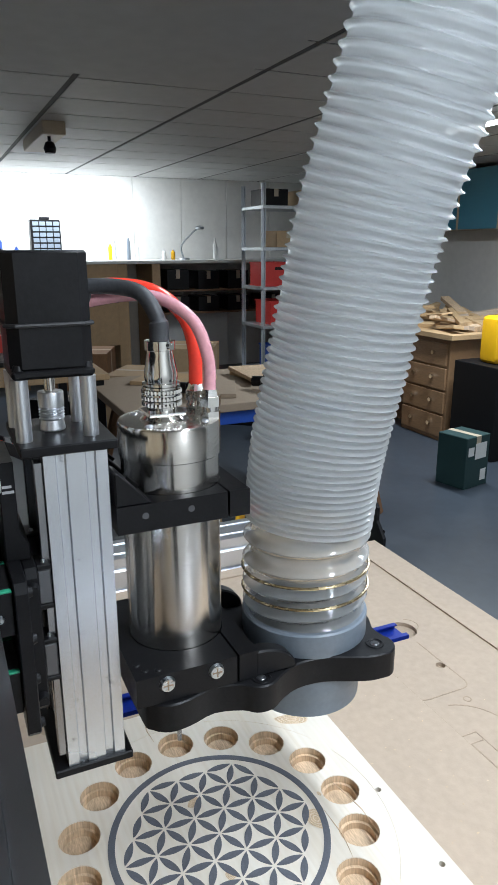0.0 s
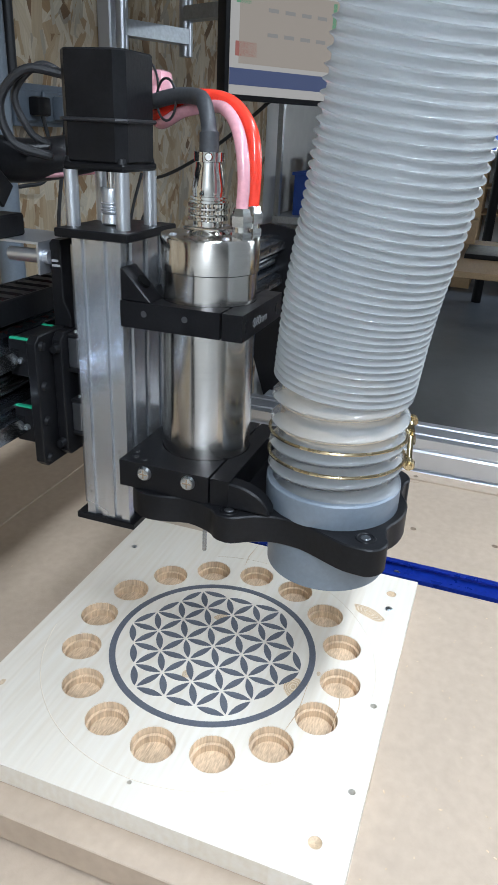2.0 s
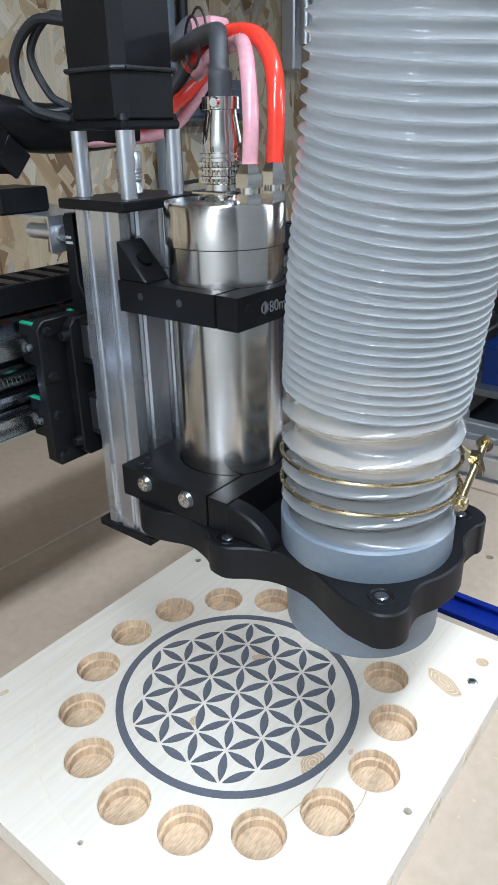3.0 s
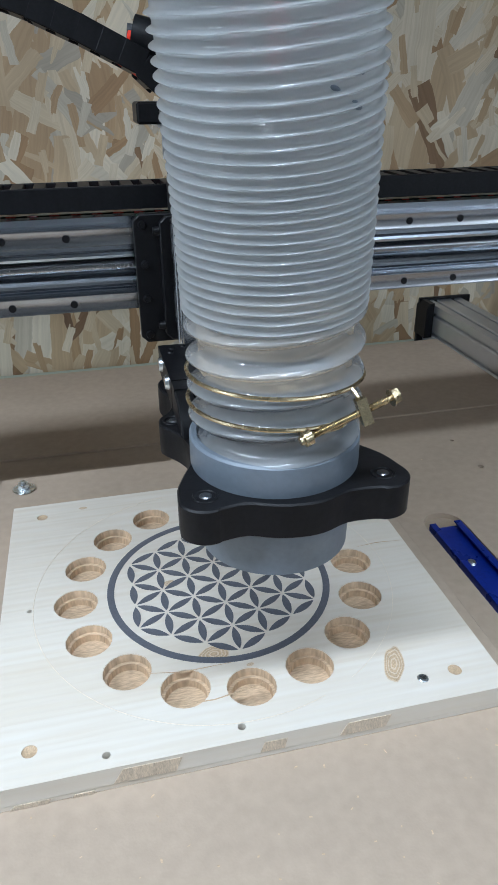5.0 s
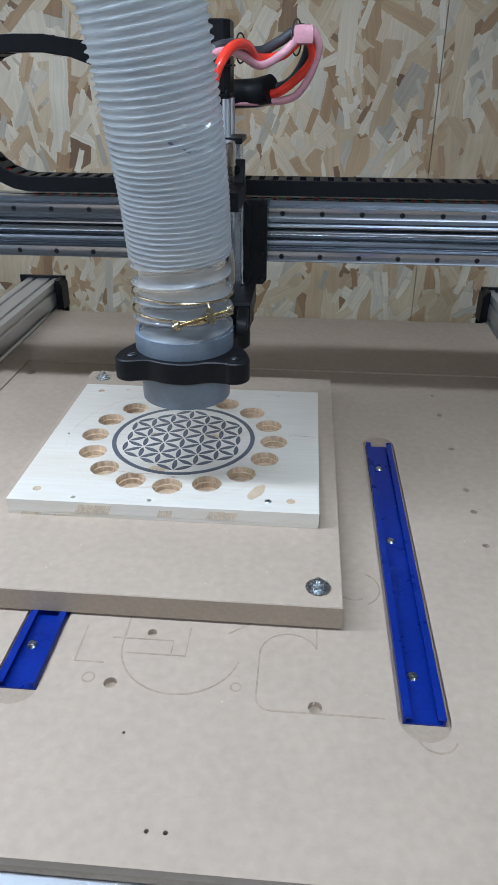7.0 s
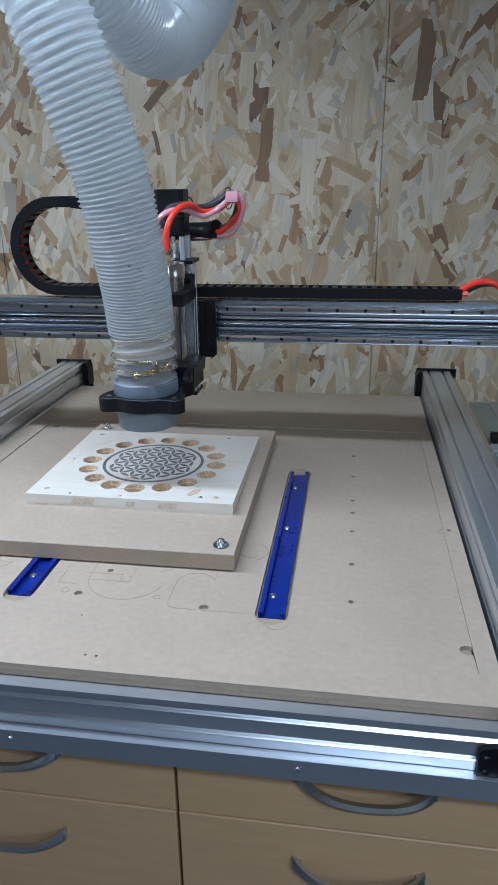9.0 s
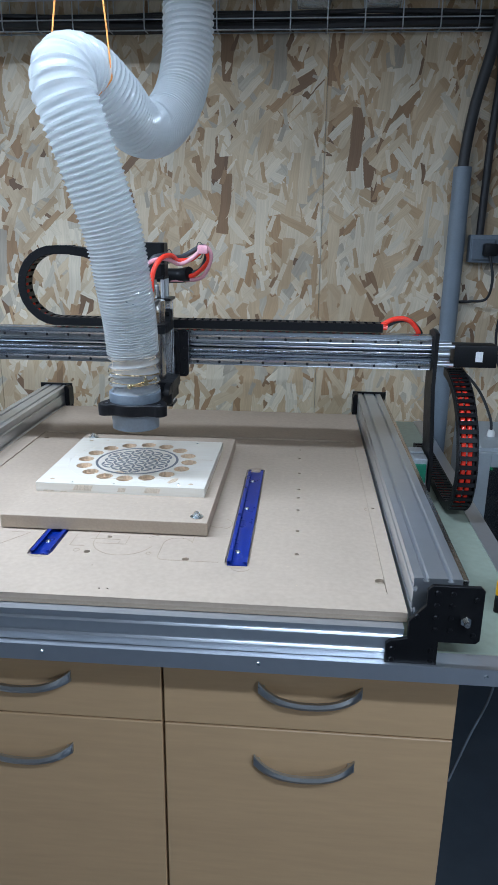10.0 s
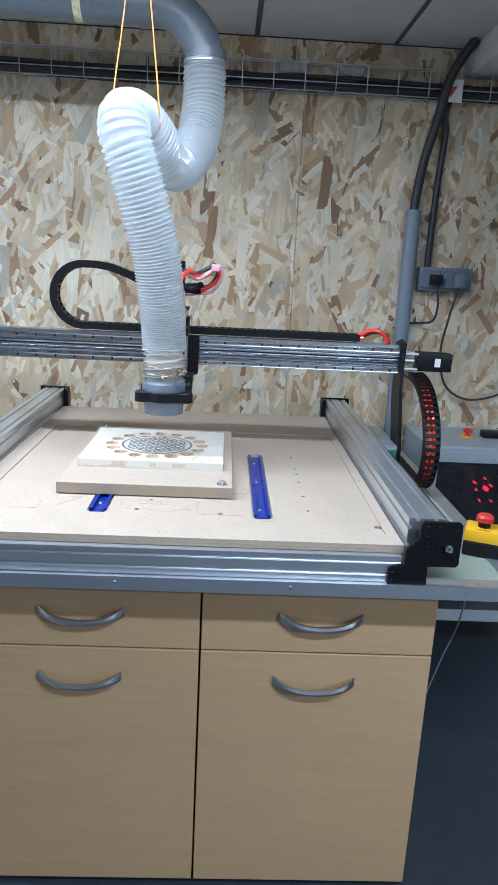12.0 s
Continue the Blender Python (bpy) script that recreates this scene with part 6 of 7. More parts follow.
add(arm_, "upper_link", tube([Vector((1.65, 0.80, 0.77)), Vector((1.55, 0.60, 0.77)), Vector((1.385, 0.42, 0.75))], 0.026, 4), GREY_STEEL)

# ---------------------------------------------------------------- the workshop beyond
WALNUT = material("brown_drawer_wood", (0.25, 0.145, 0.075), 0.5, var=0.2, scale=8, stretch=(0.4, 3, 3))
PLYWOOD = material("plywood", (0.42, 0.28, 0.15), 0.6, var=0.15, scale=6, stretch=(0.3, 3, 3))
DARKWOOD = material("brown_wood", (0.19, 0.095, 0.045), 0.55, var=0.2, scale=8, stretch=(3, 3, 0.4))
CARD = material("cardboard", (0.42, 0.29, 0.17), 0.8, var=0.1, scale=8)
BLUE_BIN = material("blue_plastic", (0.02, 0.07, 0.32), 0.4, var=0.1)
RED_BIN = material("red_crate", (0.52, 0.03, 0.025), 0.4, var=0.1)
TEAL = material("teal_door", (0.035, 0.22, 0.32), 0.4, var=0.06)
BLUE_BEAM = material("blue_beam", (0.015, 0.08, 0.42), 0.45, var=0.1)
WHITE_TOP = material("white_worktop", (0.72, 0.72, 0.70), 0.4, var=0.05)
LAMP_ON = glow("tube_lamp", (0.9, 0.97, 1.0), 7)
BEIGE = material("beige_housing", (0.46, 0.38, 0.28), 0.5, var=0.08)

# the batten at x -1.45 only houses the added left lamp
for lx, ly, name in ((-0.15, -0.48, ""), (-1.45, -0.48, ""), (0.9, -1.9, ""), (3.2, -3.3, "")):
    b_ = thing("ceiling_batten", "white fluorescent batten fixed to the ceiling, known or added", "ceiling light", "ceiling lights", (lx, ly, CEIL_Z))
    add(b_, "housing", box((lx - 0.62, ly - 0.03, CEIL_Z - 0.045), (lx + 0.62, ly + 0.03, CEIL_Z - 0.0005), 0.004), WHITE_WALL)
    add(b_, "tube", rod((lx - 0.6, ly, CEIL_Z - 0.060), (lx + 0.6, ly, CEIL_Z - 0.060), 0.013, None, 14), LAMP_ON)
b_ = thing("beige_batten", "beige ceiling box with a small black camera hanging from it", "ceiling box", at=(5.3, -0.72, CEIL_Z))
add(b_, "housing", box((4.75, -0.80, CEIL_Z - 0.09), (5.75, -0.64, CEIL_Z - 0.0005), 0.006), BEIGE)
add(b_, "camera", lathe([(0, CEIL_Z - 0.20), (0.035, CEIL_Z - 0.20), (0.045, CEIL_Z - 0.17), (0.03, CEIL_Z - 0.13), (0.012, CEIL_Z - 0.12), (0.012, CEIL_Z - 0.09), (0, CEIL_Z - 0.09)], (4.85, -0.70), 16), BLACK_PLASTIC)

part_wall = tagged(link_mesh("wall_partition", box((5.15, 0.37, FLOOR_Z), (ROOM_X1 - 0.001, WALL_Y + 0.019, CEIL_Z - 0.0005)), WHITE_WALL), "off-white boarded partition wall", "wall", kind="structure")
for k in range(9):
    link_mesh("panel", box((ROOM_X1 - 0.012, -5.4 + 0.63 * k, FLOOR_Z), (ROOM_X1 - 0.0005, -5.4 + 0.63 * k + 0.62, CEIL_Z - 0.002), 0.002), WHITE_WALL, part_wall)
for k in range(2):
    roll = thing("rolled_sheet", "dull green rolled sheet under the ceiling", "roll", at=(5.0, 0.3, 1.25))
    add(roll, "roll", tube([Vector((4.6 + 0.1 * k, 0.30 - 0.09 * k, 1.27)), Vector((6.3, 0.30 - 0.09 * k, 1.28 - 0.05 * k))], 0.05, 16), material("roll_green", (0.16, 0.24, 0.23), 0.5))


def shelf_unit(x0, x1, y0, y1, levels, top, label, mat):
    u = thing("shelf_unit", label, "shelving", "steel shelving", ((x0 + x1) / 2, (y0 + y1) / 2, FLOOR_Z))
    for x in (x0, x1 - 0.035):
        for y in (y0, y1 - 0.035):
            add(u, "post", prism([(x, y), (x + 0.035, y), (x + 0.035, y + 0.035), (x + 0.032, y + 0.035), (x + 0.032, y + 0.003), (x, y + 0.003)], FLOOR_Z, top, "z"), mat)
    for z in levels:
        add(u, "shelf", box((x0 + 0.002, y0 + 0.004, z - 0.035), (x1 - 0.002, y1 - 0.004, z), 0.003), mat)
    return u


def crate(at, w, d, h, mat, label, turn=0):
    """An open stacking box with a rim and a hand hole."""
    c_ = thing("storage_bin", label, "storage bin", "storage bins", at)
    c_.rotation_euler = (0, 0, radians(turn))
    for lo, hi in (((-w, -d, 0.004), (w, -d + 0.006, h)), ((-w, d - 0.006, 0.004), (w, d, h)), ((-w, -d + 0.006, 0.004), (-w + 0.006, d - 0.006, h)), ((w - 0.006, -d + 0.006, 0.004), (w, d - 0.006, h))):
        link_mesh("side_wall", box(lo, hi, 0.001), mat, c_)
    link_mesh("bottom", box((-w, -d, 0.0005), (w, d, 0.0035)), mat, c_)
    bm = bmesh.new()
    for lo, hi in (((-w - 0.01, -d - 0.01, h), (w + 0.01, -d + 0.004, h + 0.015)), ((-w - 0.01, d - 0.004, h), (w + 0.01, d + 0.01, h + 0.015)), ((-w - 0.01, -d + 0.004, h), (-w + 0.004, d - 0.004, h + 0.015)), ((w - 0.004, -d + 0.004, h), (w + 0.01, d - 0.004, h + 0.015))):
        box(lo, hi, 0.001, bm)
    link_mesh("rim", bm, mat, c_)
    for s in (-1, 1):
        link_mesh("hand_hole", box((s * (w + 0.0012) - 0.0008, -0.05, h * 0.72), (s * (w + 0.0012) + 0.0008, 0.05, h * 0.85)), BLACK, c_)
    return c_


def carton(at, w, d, h, mat=None, label="plain brown cardboard carton", turn=0):
    c_ = thing("carton", label, "carton", "cartons", at)
    c_.rotation_euler = (0, 0, radians(turn))
    link_mesh("body", box((-w, -d, 0.0005), (w, d, h), 0.004), mat or CARD, c_)
    link_mesh("flap_tape", box((-w - 0.0005, -0.025, h * 0.55), (w + 0.0005, 0.025, h + 0.001)), BEIGE, c_)
    return c_


def bottle(at, r, h, mat, label):
    c_ = thing("bottle", label, "bottle", "bottles and cans", at)
    link_mesh("body", lathe([(0, 0.0005), (r, 0.0005), (r, h * 0.7), (r * 0.45, h * 0.83), (r * 0.45, h * 0.88), (0, h * 0.88)], (0, 0), 18), mat, c_)
    link_mesh("cap", lathe([(0, h * 0.88), (r * 0.5, h * 0.88), (r * 0.5, h), (0, h)], (0, 0), 14), WHITE_TOP, c_)
    return c_


# steel shelving with blue bins along the strand board wall
shelf_unit(2.95, 5.0, 0.48, 0.93, (-0.78, -0.35, 0.08, 0.78), 1.30, "grey steel shelving loaded with blue bins and cans", GREY_STEEL)
rng = random.Random(4)
for z in (-0.78, -0.35, 0.08, 0.78):
    x = 3.12
    while x < 4.8:
        k = rng.random()
        h = rng.uniform(0.18, 0.30)
        if k < 0.5:
            crate((x + 0.06, 0.68, z), 0.13, 0.17, h, BLUE_BIN, "blue plastic storage bin on a shelf")
            x += 0.34
        elif k < 0.75:
            bottle((x, 0.62, z), 0.055, h * 1.3, ALU_DULL, "tall metal can on a shelf")
            x += 0.16
        else:
            carton((x + 0.05, 0.70, z), 0.12, 0.16, h, BLACK_PLASTIC if rng.random() < 0.5 else CARD, "closed box on a shelf")
            x += 0.31
# second shelving, open, with red and blue crates
shelf_unit(6.3, 6.85, -4.85, -3.05, (-0.80, -0.30, 0.11, 0.52, 0.94), 1.16, "bright steel shelving with red and blue crates", GREY_STEEL)
for y, z, mat, lb in ((-3.28, 0.11, RED_BIN, "red"), (-3.72, 0.11, BLUE_BIN, "blue"), (-3.35, -0.30, RED_BIN, "red"), (-3.80, -0.30, RED_BIN, "red"), (-4.25, -0.30, BLUE_BIN, "blue"), (-4.20, 0.52, BLUE_BIN, "blue"), (-4.60, 0.11, BLUE_BIN, "blue"), (-3.40, -0.80, BLUE_BIN, "blue"), (-3.90, -0.80, BLUE_BIN, "blue"), (-4.50, 0.52, BLUE_BIN, "blue")):
    crate((6.56, y, z), 0.19, 0.17, 0.24, mat, lb + " plastic crate on steel shelving")
for y, z in ((-3.40, 0.52), (-3.70, 0.94), (-4.10, 0.94), (-3.25, 0.94), (-4.20, 0.11)):
    carton((6.56, y, z), 0.17, 0.14, 0.17, BLACK_PLASTIC if y == -3.25 else CARD, "box on steel shelving")
# tall far bench under the bright wall, with cupboards below
fb = thing("far_workbench", "tall white-topped bench with open wooden shelves below", "workbench", at=(8.0, -1.9, FLOOR_Z))
add(fb, "worktop", box((7.62, -4.6, 0.335), (8.38, 0.34, 0.372), 0.004), WHITE_TOP, "white worktop")
for y0, y1 in ((0.10, 0.30), (-0.75, -0.62), (-1.95, -1.82), (-2.35, -2.25), (-4.5, -4.4)):
    add(fb, "upright", box((7.66, y0, FLOOR_Z), (8.36, y1, 0.334), 0.003), PLYWOOD)
add(fb, "front_panel", box((7.64, -1.82, -0.60), (7.659, -0.75, 0.334), 0.003), PLYWOOD)
for z in (-0.25, 0.02):
    add(fb, "shelf", box((7.68, -0.62, z - 0.02), (8.36, 0.10, z), 0.002), PLYWOOD)
    add(fb, "shelf", box((7.68, -4.4, z - 0.02), (8.36, -2.35, z), 0.002), DARKWOOD)
for y, w, h, mat in ((-2.6, 0.14, 0.24, BLACK), (-3.0, 0.14, 0.22, BLACK), (-3.4, 0.14, 0.22, BLACK_PLASTIC), (-3.9, 0.14, 0.24, BLACK)):
    carton((7.95, y, 0.02), 0.2, w, h, mat, "dark power tool case on the shelf")
    carton((7.95, y, -0.25), 0.2, w, 0.18, mat, "dark power tool case on the shelf")
rk = thing("parts_rack", "black rack of small clear-fronted drawers on the far bench", "drawer rack", at=(8.2, -1.13, 0.373))
link_mesh("case", box((-0.06, -0.17, 0.0005), (0.08, 0.17, 0.46), 0.004), BLACK_PLASTIC, rk)
link_mesh("carry_handle", box((-0.02, -0.06, 0.46), (0.02, 0.06, 0.49), 0.006), BLACK_PLASTIC, rk)
for i in range(4):
    for j in range(7):
        link_mesh("drawer", box((-0.07, -0.155 + 0.078 * i, 0.02 + 0.062 * j), (-0.0605, -0.155 + 0.078 * i + 0.066, 0.02 + 0.062 * j + 0.045), 0.002), GREY_PLASTIC, rk)
for k in range(17):
    y = rng.uniform(-3.3, 0.1)
    if abs(y + 1.13) > 0.25:
        r = rng.uniform(0.02, 0.045)
        mat = rng.choice([WHITE_TOP, WHITE_TOP, GREY_PLASTIC, YEL, BLUE_BIN, HOSE_CLEAR, BLACK_PLASTIC])
        bottle((rng.uniform(7.85, 8.15), y, 0.373), r, rng.uniform(0.12, 0.30), mat, "bottle standing on the far bench")
dl = thing("task_lamp", "thin grey bent lamp on the far bench", "lamp", at=(7.95, -2.75, 0.373))
link_mesh("base", lathe([(0, 0.0005), (0.08, 0.0005), (0.075, 0.02), (0, 0.02)], (0, 0), 20), GREY_STEEL, dl)
link_mesh("stem", tube(smooth_line([(0, 0, 0.02), (0, 0.03, 0.16), (0, -0.10, 0.30), (0, -0.20, 0.38)]), 0.012, 8), GREY_STEEL, dl)
link_mesh("head", lathe([(0, 0), (0.05, 0.0), (0.055, 0.03), (0, 0.05)], (0, -0.22), 16), GREY_STEEL, dl).location.z = 0.36
# floor fan / easel silhouettes near the partition
ez = thing("black_stand", "tall folded black stand leaning by the wall", "stand", at=(7.0, -0.02, FLOOR_Z))
link_mesh("column", tube([Vector((0, 0, 0.0005)), Vector((0, 0.0, 1.3)), Vector((0.02, 0.02, 2.1))], [0.05, 0.045, 0.06], 12), BLACK_PLASTIC, ez)
link_mesh("head", box((-0.05, -0.07, 2.05), (0.07, 0.08, 2.2), 0.02), BLACK_PLASTIC, ez)
# unidentified round black shape, modelled as a shell on a stalk
seat_ = thing("black_shell", "round black shell-shaped thing of unknown use on a stalk", "lamp", at=(5.6, -0.42, FLOOR_Z))
link_mesh("stalk", rod((0, 0, 0.0005), (0, 0, 1.32), 0.03, None, 12), BLACK_PLASTIC, seat_)
sh_ = link_mesh("shell", lathe([(0.0, 0.12), (0.12, 0.10), (0.22, 0.04), (0.26, -0.04), (0.25, -0.05), (0.2, 0.0), (0.1, 0.06), (0, 0.08)], (0, 0), 28), BLACK_PLASTIC, seat_)
sh_.location, sh_.rotation_euler = (0, 0, 1.42), (radians(28), radians(-20), 0)
# desk with a laptop and a blue lamp
dk = thing("desk", "pale wooden desk with thin metal legs", "desk", at=(4.3, -0.1, FLOOR_Z))
add(dk, "top", box((3.5, -0.72, -0.225), (4.9, 0.42, -0.19), 0.003), PLYWOOD)
for x in (3.55, 4.85):
    for y in (-0.66, 0.36):
        add(dk, "leg", box((x - 0.03, y - 0.03, FLOOR_Z), (x + 0.03, y + 0.03, -0.2255)), BLACK_PLASTIC)
lp = thing("laptop", "closed black laptop lying on the desk", "laptop", at=(4.2, -0.22, -0.19))
link_mesh("body", box((-0.22, -0.24, 0.0005), (0.22, 0.24, 0.03), 0.006, segments=2), BLACK_PLASTIC, lp)
tl = thing("desk_lamp", "dark blue metal desk lamp with a cone shade", "lamp", at=(4.35, 0.22, -0.19))
link_mesh("base", lathe([(0, 0.0005), (0.09, 0.0005), (0.08, 0.02), (0, 0.025)], (0, 0), 24), BLUE_BIN, tl)
link_mesh("arm", tube(smooth_line([(0, 0, 0.02), (0.05, 0.12, 0.32), (0.0, -0.02, 0.62), (0.0, -0.06, 0.50)]), 0.014, 10), BLACK_PLASTIC, tl)
s_ = link_mesh("shade", lathe([(0.03, 0.16), (0.05, 0.15), (0.075, 0.06), (0.115, 0.0), (0.110, 0.0), (0.07, 0.06), (0.045, 0.145)], (0, 0), 28), material("lamp_blue", (0.03, 0.05, 0.10), 0.3, var=0.1), tl)
s_.location = (0, -0.08, 0.30)
for x, y, h, mat in ((4.7, -0.3, 0.12, RED_BIN), (4.0, 0.30, 0.10, BLACK_PLASTIC), (4.75, 0.1, 0.16, CARD)):
    carton((x, y, -0.19), 0.09, 0.10, h, mat, "small box on the desk")
# trestle table with boards
tt = thing("trestle_table", "rough table of planks on a blue beam and brown trestles", "table", at=(3.2, -1.65, FLOOR_Z))
add(tt, "top", box((2.75, -2.25, -0.305), (3.75, -0.62, -0.26), 0.004), MDF_EDGE)
add(tt, "beam", box((2.80, -2.02, -0.385), (2.86, -0.70, -0.306), 0.003), BLUE_BEAM, "bright blue beam")
add(tt, "beam", box((3.60, -2.02, -0.385), (3.66, -0.70, -0.306), 0.003), BLUE_BEAM, "bright blue beam")
for y in (-1.95, -0.85):
    for x, dx in ((2.83, 0.0), (3.63, 0.0)):
        for s in (-1, 1):
            add(tt, "leg", tube([Vector((x, y + 0.05 * s, -0.387)), Vector((x, y + 0.24 * s, FLOOR_Z + 0.001))], 0.035, 8), DARKWOOD)
for i, (x, y, w, d, z, mat) in enumerate(((3.3, -1.75, 0.28, 0.2, -0.26, PLYWOOD), (3.32, -1.72, 0.22, 0.24, -0.235, PINE_END), (3.1, -1.2, 0.2, 0.14, -0.26, MDF_EDGE), (3.45, -1.1, 0.16, 0.22, -0.26, PLYWOOD))):
    bd = thing("loose_board", "loose offcut board lying on the trestle table", "board", "offcuts", (x, y, z))
    bd.rotation_euler = (0, 0, radians(12 - 17 * i))
    link_mesh("board", box((-w, -d, 0.0005), (w, d, 0.024), 0.002), mat, bd)
for x, y, mat, lb in ((2.95, -1.5, BLACK_PLASTIC, "black"), (3.1, -1.95, GREY_PLASTIC, "grey"), (2.95, -1.05, BLACK_PLASTIC, "black"), (2.98, -1.75, CARD, "brown")):
    tool = thing("hand_tool", lb + " power tool lying on the table", "tool", "tools on the table", (x, y, -0.26))
    tool.rotation_euler = (0, 0, radians(70 * x))
    link_mesh("body", tube(smooth_line([(-0.12, 0, 0.045), (-0.04, 0.01, 0.05), (0.05, 0, 0.045), (0.12, -0.02, 0.035)], 5), [0.03] * 5 + [0.044] * 6 + [0.026] * 5, 12), mat, tool)
    link_mesh("grip", tube([Vector((0.03, 0, 0.04)), Vector((0.05, 0.11, 0.028))], 0.022, 10), BLACK_PLASTIC, tool)
for k in range(5):
    bd = thing("plank", "yellowish plank stacked under the table", "plank", "planks under the table", (3.25, -1.2 + 0.07 * k, FLOOR_Z))
    bd.rotation_euler = (radians(-12 + 3 * k), 0, 0)
    link_mesh("plank", box((-0.3, -0.012, 0.008), (0.3, 0.012, 0.42 - 0.05 * (k % 3)), 0.002), PLYWOOD, bd)
# long bench on the far side with offcuts, drawers, boxes; teal wall cupboards
lb_ = thing("long_bench", "long wooden bench heaped with timber offcuts", "workbench", at=(5.1, -4.4, FLOOR_Z))
add(lb_, "worktop", box((3.85, -4.95, -0.20), (6.1, -3.55, -0.155), 0.004), PLYWOOD)
add(lb_, "back_panel", box((4.6, -4.85, FLOOR_Z), (6.0, -4.80, -0.2005)), DARKWOOD)
add(lb_, "front_panel", box((4.56, -3.80, FLOOR_Z), (5.9, -3.77, -0.2005), 0.003), DARKWOOD, "brown wooden cladding")
for x in (4.75, 6.0):
    add(lb_, "leg", box((x - 0.04, -3.68, FLOOR_Z), (x + 0.04, -3.60, -0.2005), 0.003), DARKWOOD)
dr = thing("drawer_unit", "brown wooden drawer unit with round knobs", "drawers", at=(4.15, -3.8, FLOOR_Z))
add(dr, "body", box((3.92, -4.15, FLOOR_Z + 0.001), (4.5, -3.60, -0.2005), 0.003), WALNUT)
for k in range(4):
    d_ = add(dr, "drawer", box((3.94, -3.5995, FLOOR_Z + 0.04 + 0.2 * k), (4.48, -3.580, FLOOR_Z + 0.22 + 0.2 * k), 0.003), WALNUT)
    for x in (4.09, 4.33):
        kb = link_mesh("knob", rod((x, -3.58, FLOOR_Z + 0.14 + 0.2 * k), (x, -3.555, FLOOR_Z + 0.14 + 0.2 * k), 0.015, 0.018, 12), CHROME)
        kb.parent = d_
for k in range(60):
    x, y = rng.uniform(4.0, 5.6), rng.uniform(-4.6, -3.7)
    bd = thing("timber_offcut", "pale timber offcut in a heap on the bench", "offcut", "offcuts on the bench", (x, y, -0.150 + rng.uniform(0, 0.16) * max(0, 1 - abs(x - 4.8) / 0.8)))
    bd.rotation_euler = (radians(rng.uniform(-12, 12)), radians(rng.uniform(-12, 12)), rng.uniform(0, 3.1))
    l_, w_ = rng.uniform(0.10, 0.32), rng.uniform(0.02, 0.05)
    link_mesh("offcut", box((-l_, -w_, 0), (l_, w_, rng.uniform(0.015, 0.045)), 0.002), rng.choice([PLYWOOD, PINE_END, PLYWOOD, MDF, YEL if k % 20 == 0 else PLYWOOD]), bd)
for k in range(4):
    tc_ = thing("wall_cupboard", "teal blue wall cupboard with plain doors", "cupboard", "wall cupboards", (4.9 + 0.62 * k, -5.3, 0.70))
    link_mesh("body", box((-0.30, -0.28, 0), (0.30, 0.08, 0.62), 0.003), BEIGE, tc_)
    link_mesh("door", box((-0.295, 0.081, 0.004), (0.295, 0.10, 0.616), 0.003), TEAL, tc_)
    link_mesh("edge_strip", box((-0.30, 0.081, 0.0), (-0.297, 0.104, 0.62)), BEIGE, tc_)
bx = carton((3.06, -3.04, FLOOR_Z), 0.12, 0.125, 0.36, material("dark_green_card", (0.014, 0.045, 0.045), 0.5, var=0.1), "dark green printed box with white labels on the floor", 12)
bx.name = "printed_box"
for y0, y1, z0_, z1_ in ((-0.09, 0.03, 0.20, 0.31), (-0.10, -0.04, 0.04, 0.12), (0.045, 0.105, 0.23, 0.29)):
    link_mesh("label", box((-0.122, y0, z0_), (-0.1205, y1, z1_)), WHITE_TOP, bx)
dkb = thing("dark_cupboard", "low black cupboard beside the drawers", "cupboard", at=(3.6, -3.95, FLOOR_Z))
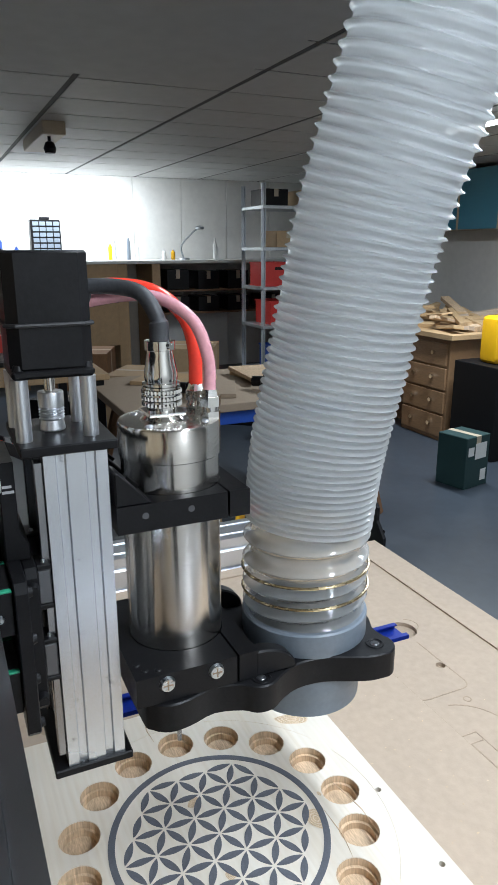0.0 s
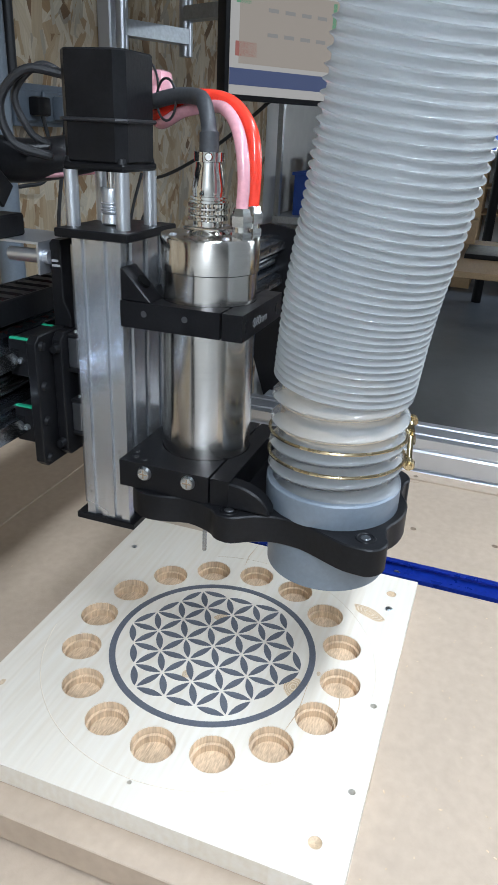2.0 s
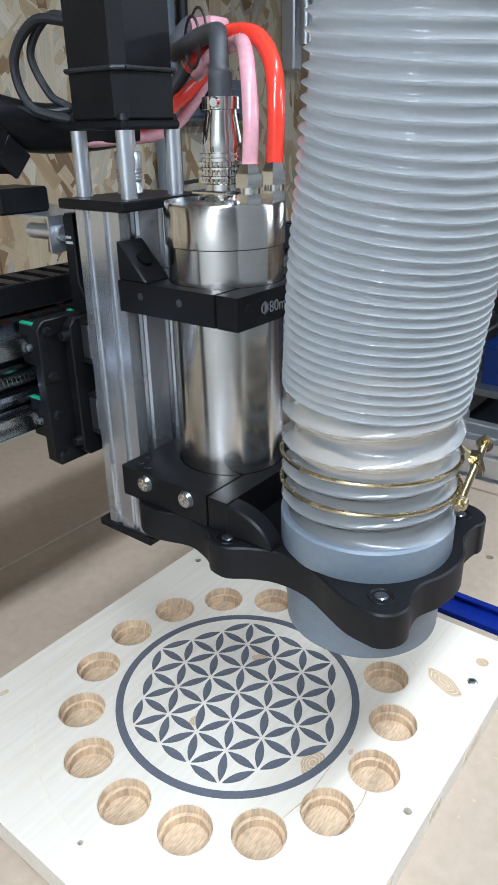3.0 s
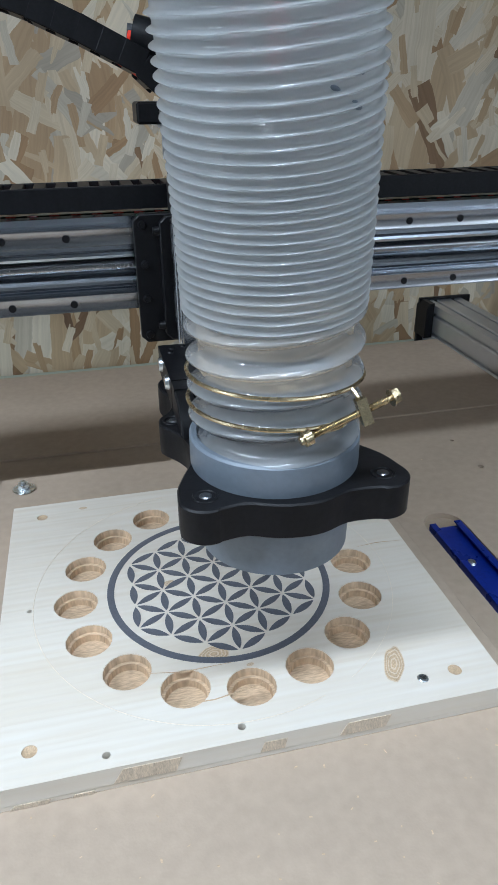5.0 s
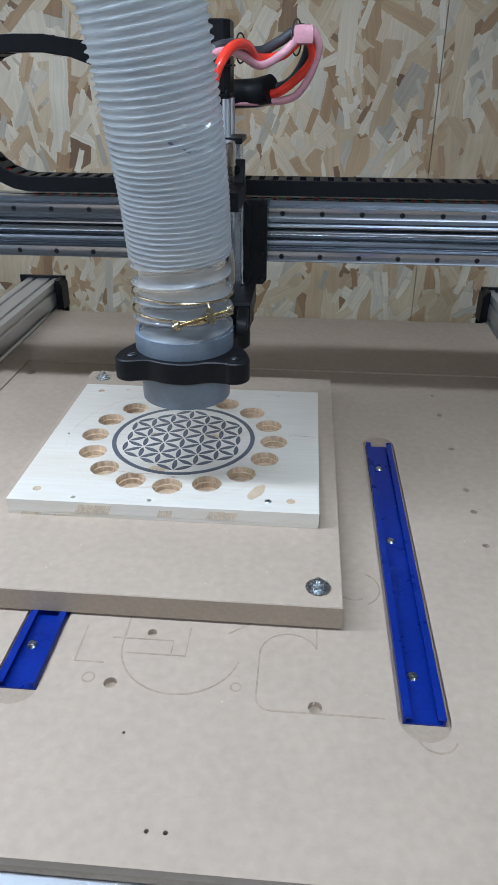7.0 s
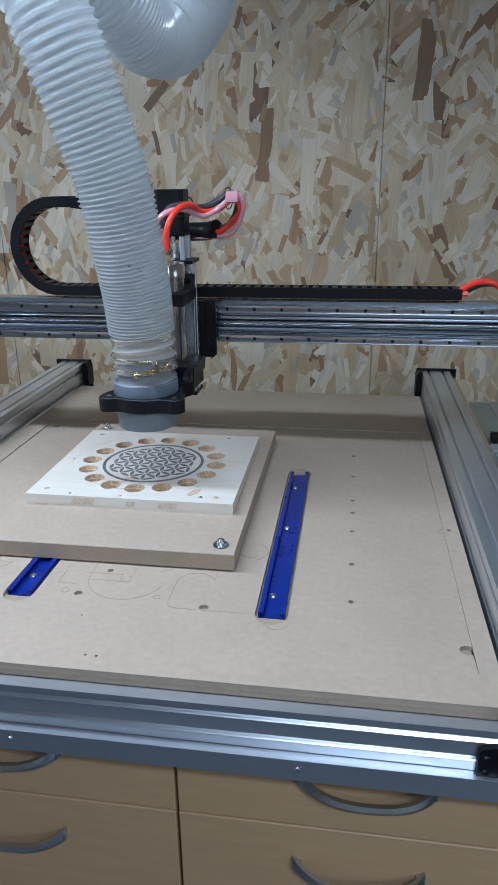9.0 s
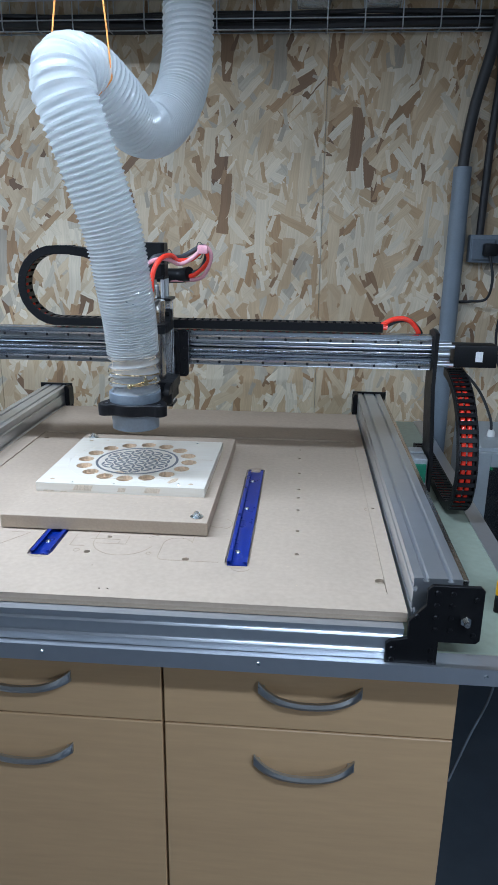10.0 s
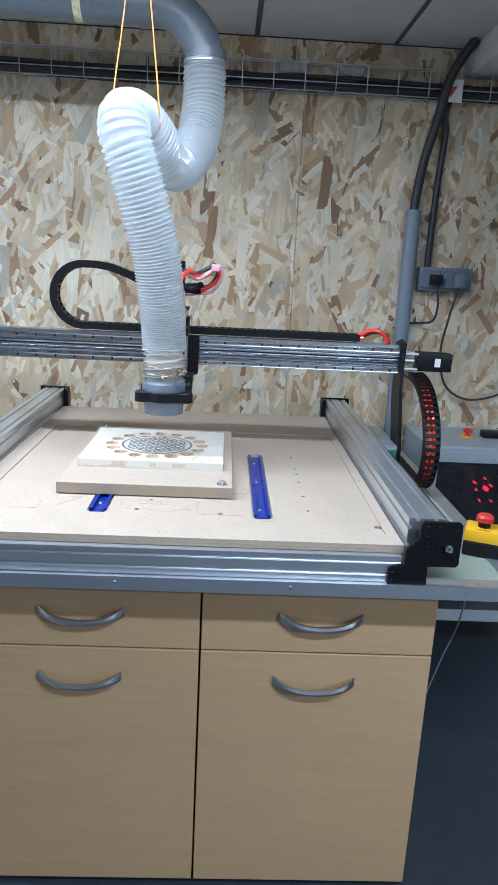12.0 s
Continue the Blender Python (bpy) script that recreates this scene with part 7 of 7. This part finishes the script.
link_mesh("body", box((-0.28, -0.4, 0.0005), (0.2, 0.4, 0.72), 0.004), BLACK_PLASTIC, dkb)
bg = thing("yellow_sack", "bright yellow filled sack standing on the cupboard", "sack", at=(3.55, -3.78, FLOOR_Z + 0.7205))
link_mesh("sack", box((-0.10, -0.14, 0), (0.10, 0.14, 0.36), 0.05, segments=3), YEL, bg)
link_mesh("band", box((-0.1015, -0.10, 0.12), (-0.0995, 0.10, 0.2)), WHITE_TOP, bg)
br = thing("cardboard_drum", "brown fibre drum standing on the floor", "drum", at=(4.55, -3.25, FLOOR_Z))
link_mesh("drum", lathe([(0, 0.0005), (0.19, 0.0005), (0.195, 0.02), (0.19, 0.04), (0.19, 0.52), (0.195, 0.55), (0.18, 0.56), (0.175, 0.3), (0, 0.3)], (0, 0), 28), CARD, br)
for x, y, w, d, h, mat, lbl in ((5.6, -1.5, 0.25, 0.3, 0.5, CARD, "large cardboard carton on the floor"), (5.5, -0.75, 0.2, 0.2, 0.35, BLACK_PLASTIC, "black tool case on the floor"), (6.2, -2.2, 0.25, 0.3, 0.62, CARD, "tall cardboard carton on the floor"), (5.4, -2.3, 0.3, 0.2, 0.3, BLACK, "black tool case on the floor"), (6.8, -1.2, 0.3, 0.3, 0.55, DARKWOOD, "brown wooden crate on the floor"), (4.6, -2.55, 0.2, 0.25, 0.25, BLACK_PLASTIC, "black tool case on the floor")):
    carton((x, y, FLOOR_Z), w, d, h, mat, lbl, 10 * x)
brm = thing("green_broom", "green-handled broom leaning on the bench", "broom", at=(5.6, -3.45, FLOOR_Z))
link_mesh("handle", tube([Vector((0, 0, 0.05)), Vector((0.25, -0.30, 1.55))], 0.016, 10), material("broom_green", (0.12, 0.42, 0.05), 0.4), brm)
link_mesh("tip", tube([Vector((0.25, -0.30, 1.55)), Vector((0.27, -0.325, 1.66))], 0.018, 10), REDP, brm)
link_mesh("head", box((-0.15, -0.03, 0.0005), (0.15, 0.03, 0.06), 0.006), BLACK_PLASTIC, brm)
